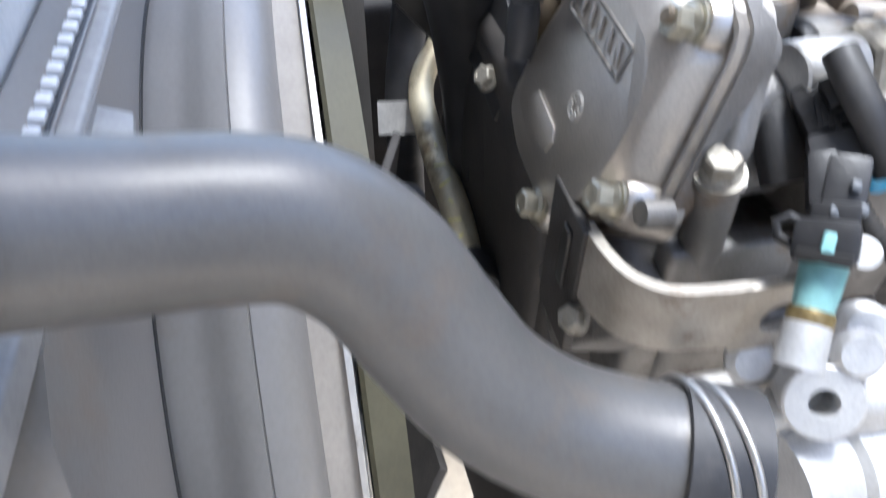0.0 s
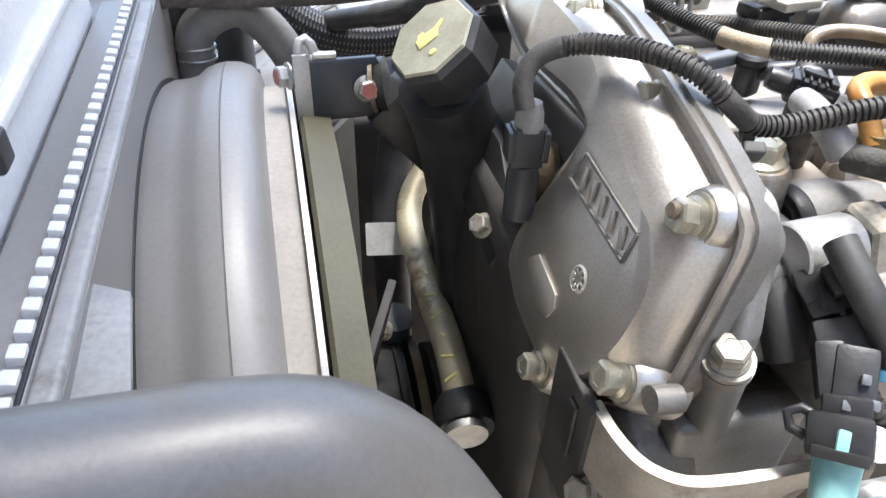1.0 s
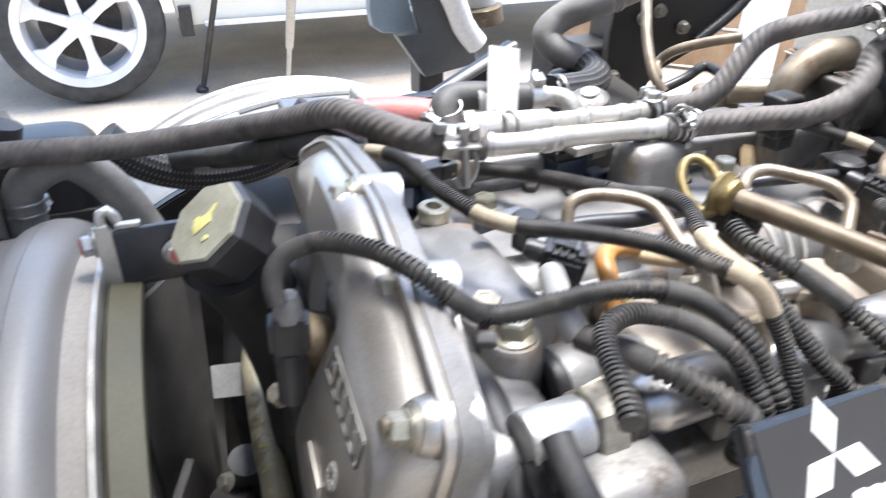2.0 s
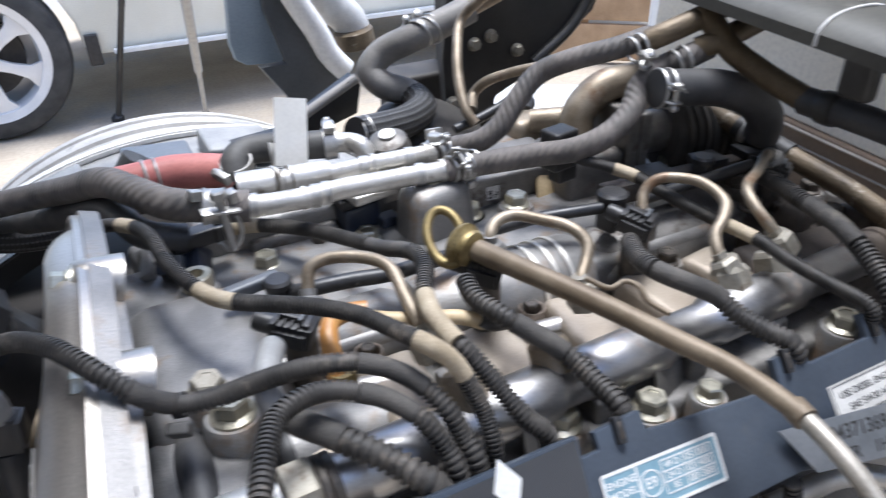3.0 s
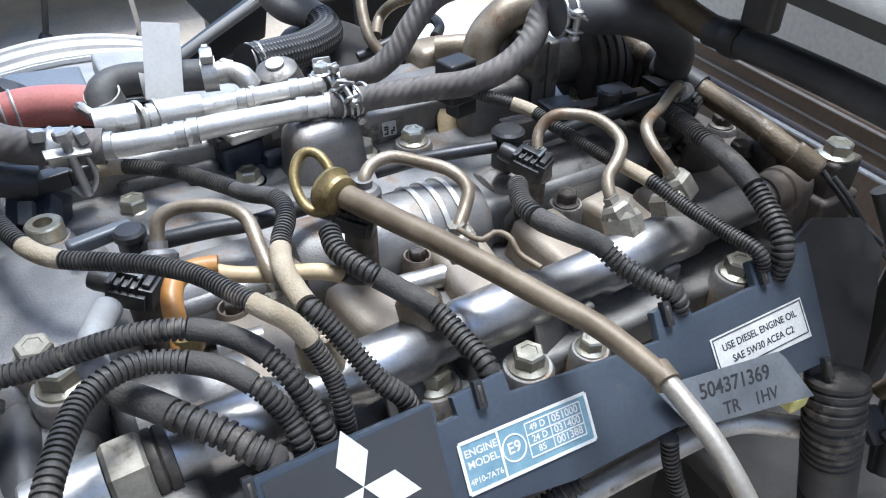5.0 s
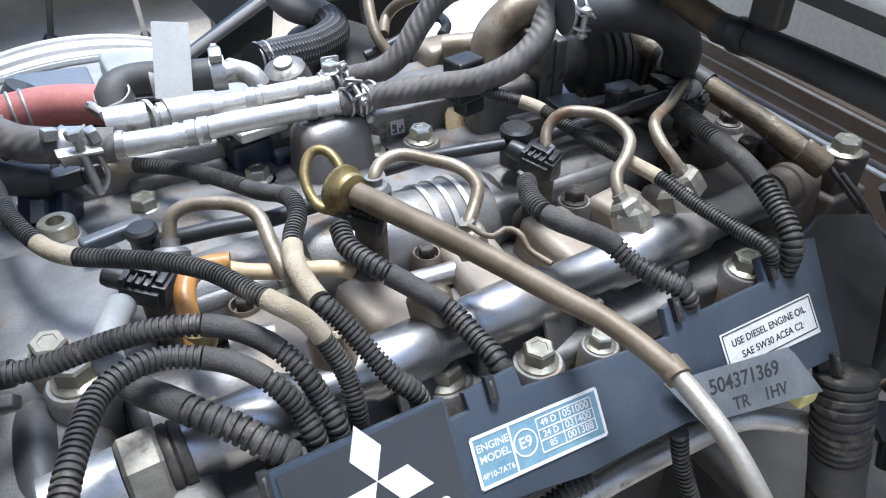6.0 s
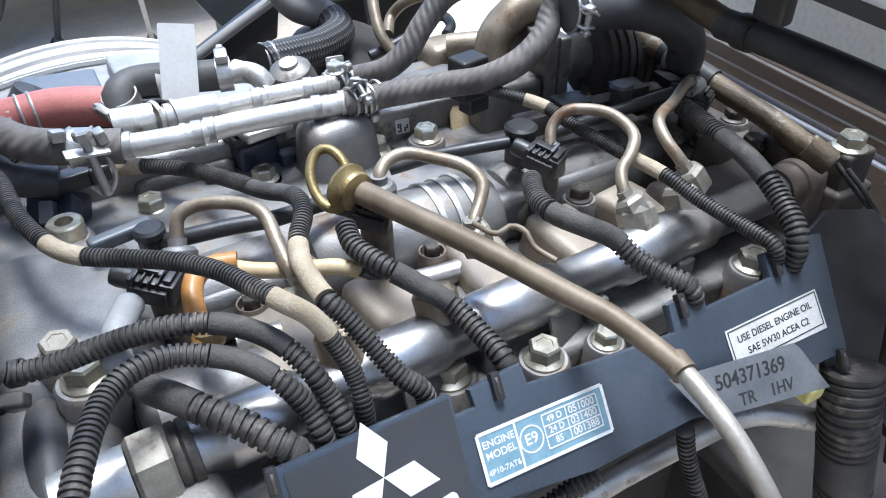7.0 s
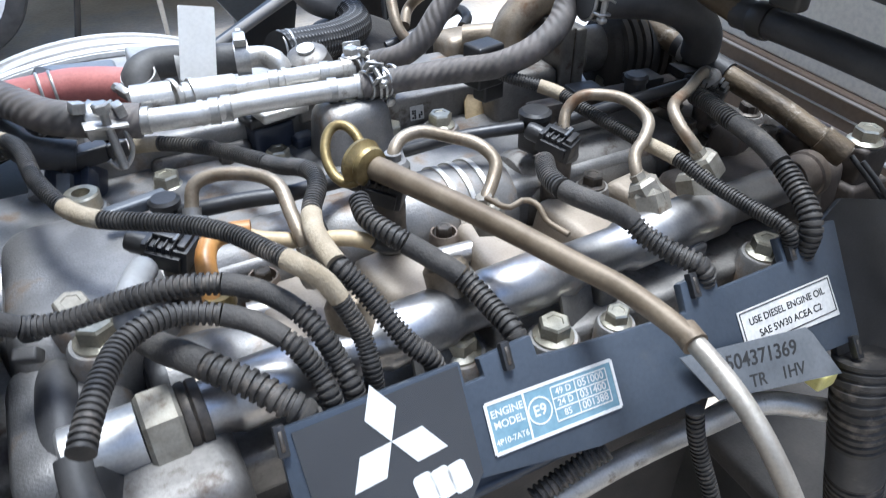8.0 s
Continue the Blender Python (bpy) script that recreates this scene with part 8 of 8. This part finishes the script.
mudguard()
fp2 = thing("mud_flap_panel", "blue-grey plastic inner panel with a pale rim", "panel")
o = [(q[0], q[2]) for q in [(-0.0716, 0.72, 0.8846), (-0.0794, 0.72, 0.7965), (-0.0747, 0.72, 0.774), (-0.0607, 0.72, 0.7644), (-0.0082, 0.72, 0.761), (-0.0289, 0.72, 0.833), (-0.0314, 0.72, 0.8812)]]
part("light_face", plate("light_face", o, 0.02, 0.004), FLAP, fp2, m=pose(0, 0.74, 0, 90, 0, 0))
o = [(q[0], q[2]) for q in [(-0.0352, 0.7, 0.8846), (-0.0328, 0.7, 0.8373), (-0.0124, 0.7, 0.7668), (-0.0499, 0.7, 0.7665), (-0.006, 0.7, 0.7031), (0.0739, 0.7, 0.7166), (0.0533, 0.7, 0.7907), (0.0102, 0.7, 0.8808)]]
# shade on this face is put into a darker copy of the panel colour
part("shaded_face", plate("shaded_face", o, 0.02, 0.004), mat("shaded_blue_grey_plastic", (0.06, 0.065, 0.07), (0.1, 0.105, 0.11), 0.5, 0, 10, 0.1, 200, stain=(0.2, 0.2, 0.2), stain_scale=14, stain_at=0.66), fp2, m=pose(0, 0.715, 0, 90, 0, 0))
part("pale_rim", sweep("pale_rim", spline([(-0.009, 0.68, 0.8789), (0.0113, 0.68, 0.8398), (0.0307, 0.68, 0.8055), (0.0443, 0.68, 0.774), (0.0654, 0.68, 0.7492)], 0.02), 0.016, 14), PALE, fp2, "pale grey rim")
part("post", block("post", (0.04, 0.04, 0.75), 0.004), BEAM, fp2, m=pose((0.0208, 0.72, 0.7441)[0], 0.76, 0.0))
wpp = hose_thing("white_duct", [(0.0695, 0.8, 0.8455), (0.0968, 0.8, 0.8115), (0.119, 0.8, 0.7888), (0.1284, 0.8, 0.7625)], 0.027, PAPER, "off-white plastic duct with a brown end", "ducts")
tube("brown_end", [(0.1189, 0.78, 0.7765), (0.1226, 0.78, 0.7534)], 0.03, RUST, wpp)

# ---- yard behind ----
bs = thing("board_stack", "stack of brown wooden boards leaning in the yard", "boards")
for k in range(4):
    part("board", block("board", (1.4, 0.05, 0.17), 0.006), WOOD, bs, m=pose(2.1, 2.45 + 0.03 * k, 0.02 + 0.185 * k, -8, 0, -40))
part("stand", block("stand", (0.1, 0.1, 0.7), 0.006), WOOD, bs, m=pose(2.0, 2.7, 0.0))
wpst = thing("white_post", "white painted post in the yard", "post")
part("post_shaft", block("post_shaft", (0.16, 0.1, 1.6), 0.01), WHITE, wpst, m=pose(1.95, 2.0, 0.0, 0, 0, -40))
# white slab paints a patch of sunlight on the ground
ps = thing("sunlit_patch", "sunlit patch of the yard ground, drawn as a white slab", "sheet")
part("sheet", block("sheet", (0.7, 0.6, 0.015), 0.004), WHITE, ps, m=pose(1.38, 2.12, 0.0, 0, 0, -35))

# ---- chassis and brackets beyond the trough ----
# added dark slab hides the sunlit ground where the bay is dark
cf = thing("chassis_ground_screen", "added dark chassis slab that hides the bright ground beside the engine", "chassis")
part("screen_plate", block("screen_plate", (0.3, 0.75, 0.02), 0.006), DARK, cf, m=pose(0.26, -0.42, 0.585, 4, -6, 0))
part("chassis_rail", block("chassis_rail", (0.3, 0.11, 0.16), 0.006), BEAM, cf, m=pose(0.26, -0.1, 0.44))
part("rail_leg", block("rail_leg", (0.08, 0.08, 0.5), 0.006), BEAM, cf, m=pose(0.3, -0.3, 0.0))
side = hose_thing("side_hose", [(0.15, -0.1681, 0.8334), (0.148, -0.1641, 0.813), (0.146, -0.1598, 0.791), (0.144, -0.1579, 0.7695), (0.142, -0.161, 0.7417), (0.14, -0.1726, 0.685)], 0.0062, CABLE, "black rubber hose dropping past the end of the trough")
tube("brown_union", [(0.13, -0.1548, 0.742), (0.13, -0.1594, 0.7537), (0.132, -0.1625, 0.7653)], 0.005, RUST, side, "brown tarnished pipe union")
blkv("union_tee", side, (0.128, -0.1516, 0.7272), (0.126, -0.1685, 0.7152), 0.006, 0.006, CABLE)
blkv("union_tail", side, (0.126, -0.1676, 0.724), (0.124, -0.1826, 0.7198), 0.004, 0.004, CABLE)
lb = thing("leaf_bracket", "grey-green stamped steel bracket with a slot", "bracket")
o = [(q[0], q[2]) for q in [(0.1596, -0.12, 0.8045), (0.1683, -0.12, 0.8103), (0.2, -0.12, 0.827), (0.2222, -0.12, 0.8302), (0.2435, -0.12, 0.8), (0.2418, -0.12, 0.7664), (0.2168, -0.12, 0.7502), (0.1865, -0.12, 0.779)]]
part("bracket_plate", plate("bracket_plate", o, 0.004, 0.001), GREENISH, lb, m=pose(0, -0.118, 0, 90, 0, 0))
tube("bracket_edge", [(0.1506, -0.124, 0.8103), (0.1591, -0.124, 0.816), (0.1901, -0.124, 0.8323), (0.2117, -0.124, 0.8354)], 0.0025, GREENISH, lb)
part("bracket_leg", block("bracket_leg", (0.03, 0.02, 0.2), 0.004), BEAM, lb, m=pose(o[6][0], -0.11, 0.6))
blkv("bracket_clip", lb, (0.1483, -0.126, 0.8063), (0.1616, -0.126, 0.8114), 0.006, 0.006, BLACK)

for pts in ([(0.16, -0.1064, 0.8407), (0.165, -0.1218, 0.8158), (0.165, -0.1394, 0.7895), (0.16, -0.1516, 0.7567), (0.155, -0.1541, 0.714), (0.15, -0.1665, 0.6718)],
            [(0.19, -0.0994, 0.8419), (0.185, -0.1204, 0.8201), (0.18, -0.1431, 0.7984), (0.175, -0.1532, 0.7597), (0.17, -0.1625, 0.7179), (0.165, -0.1764, 0.6722)],
            [(0.15, -0.1034, 0.8385), (0.16, -0.1181, 0.8073), (0.17, -0.1307, 0.7728), (0.18, -0.1468, 0.7479), (0.19, -0.1671, 0.7353), (0.2, -0.1896, 0.7346)],
            [(0.2, -0.1163, 0.8488), (0.19, -0.1338, 0.8257), (0.18, -0.1499, 0.8026), (0.17, -0.1607, 0.7721), (0.16, -0.1767, 0.7361), (0.15, -0.1966, 0.7035)]):
    hose_thing("rear_cable", pts, 0.0052, CABLE, "matt black cable hanging past the engine end", "loose cables")
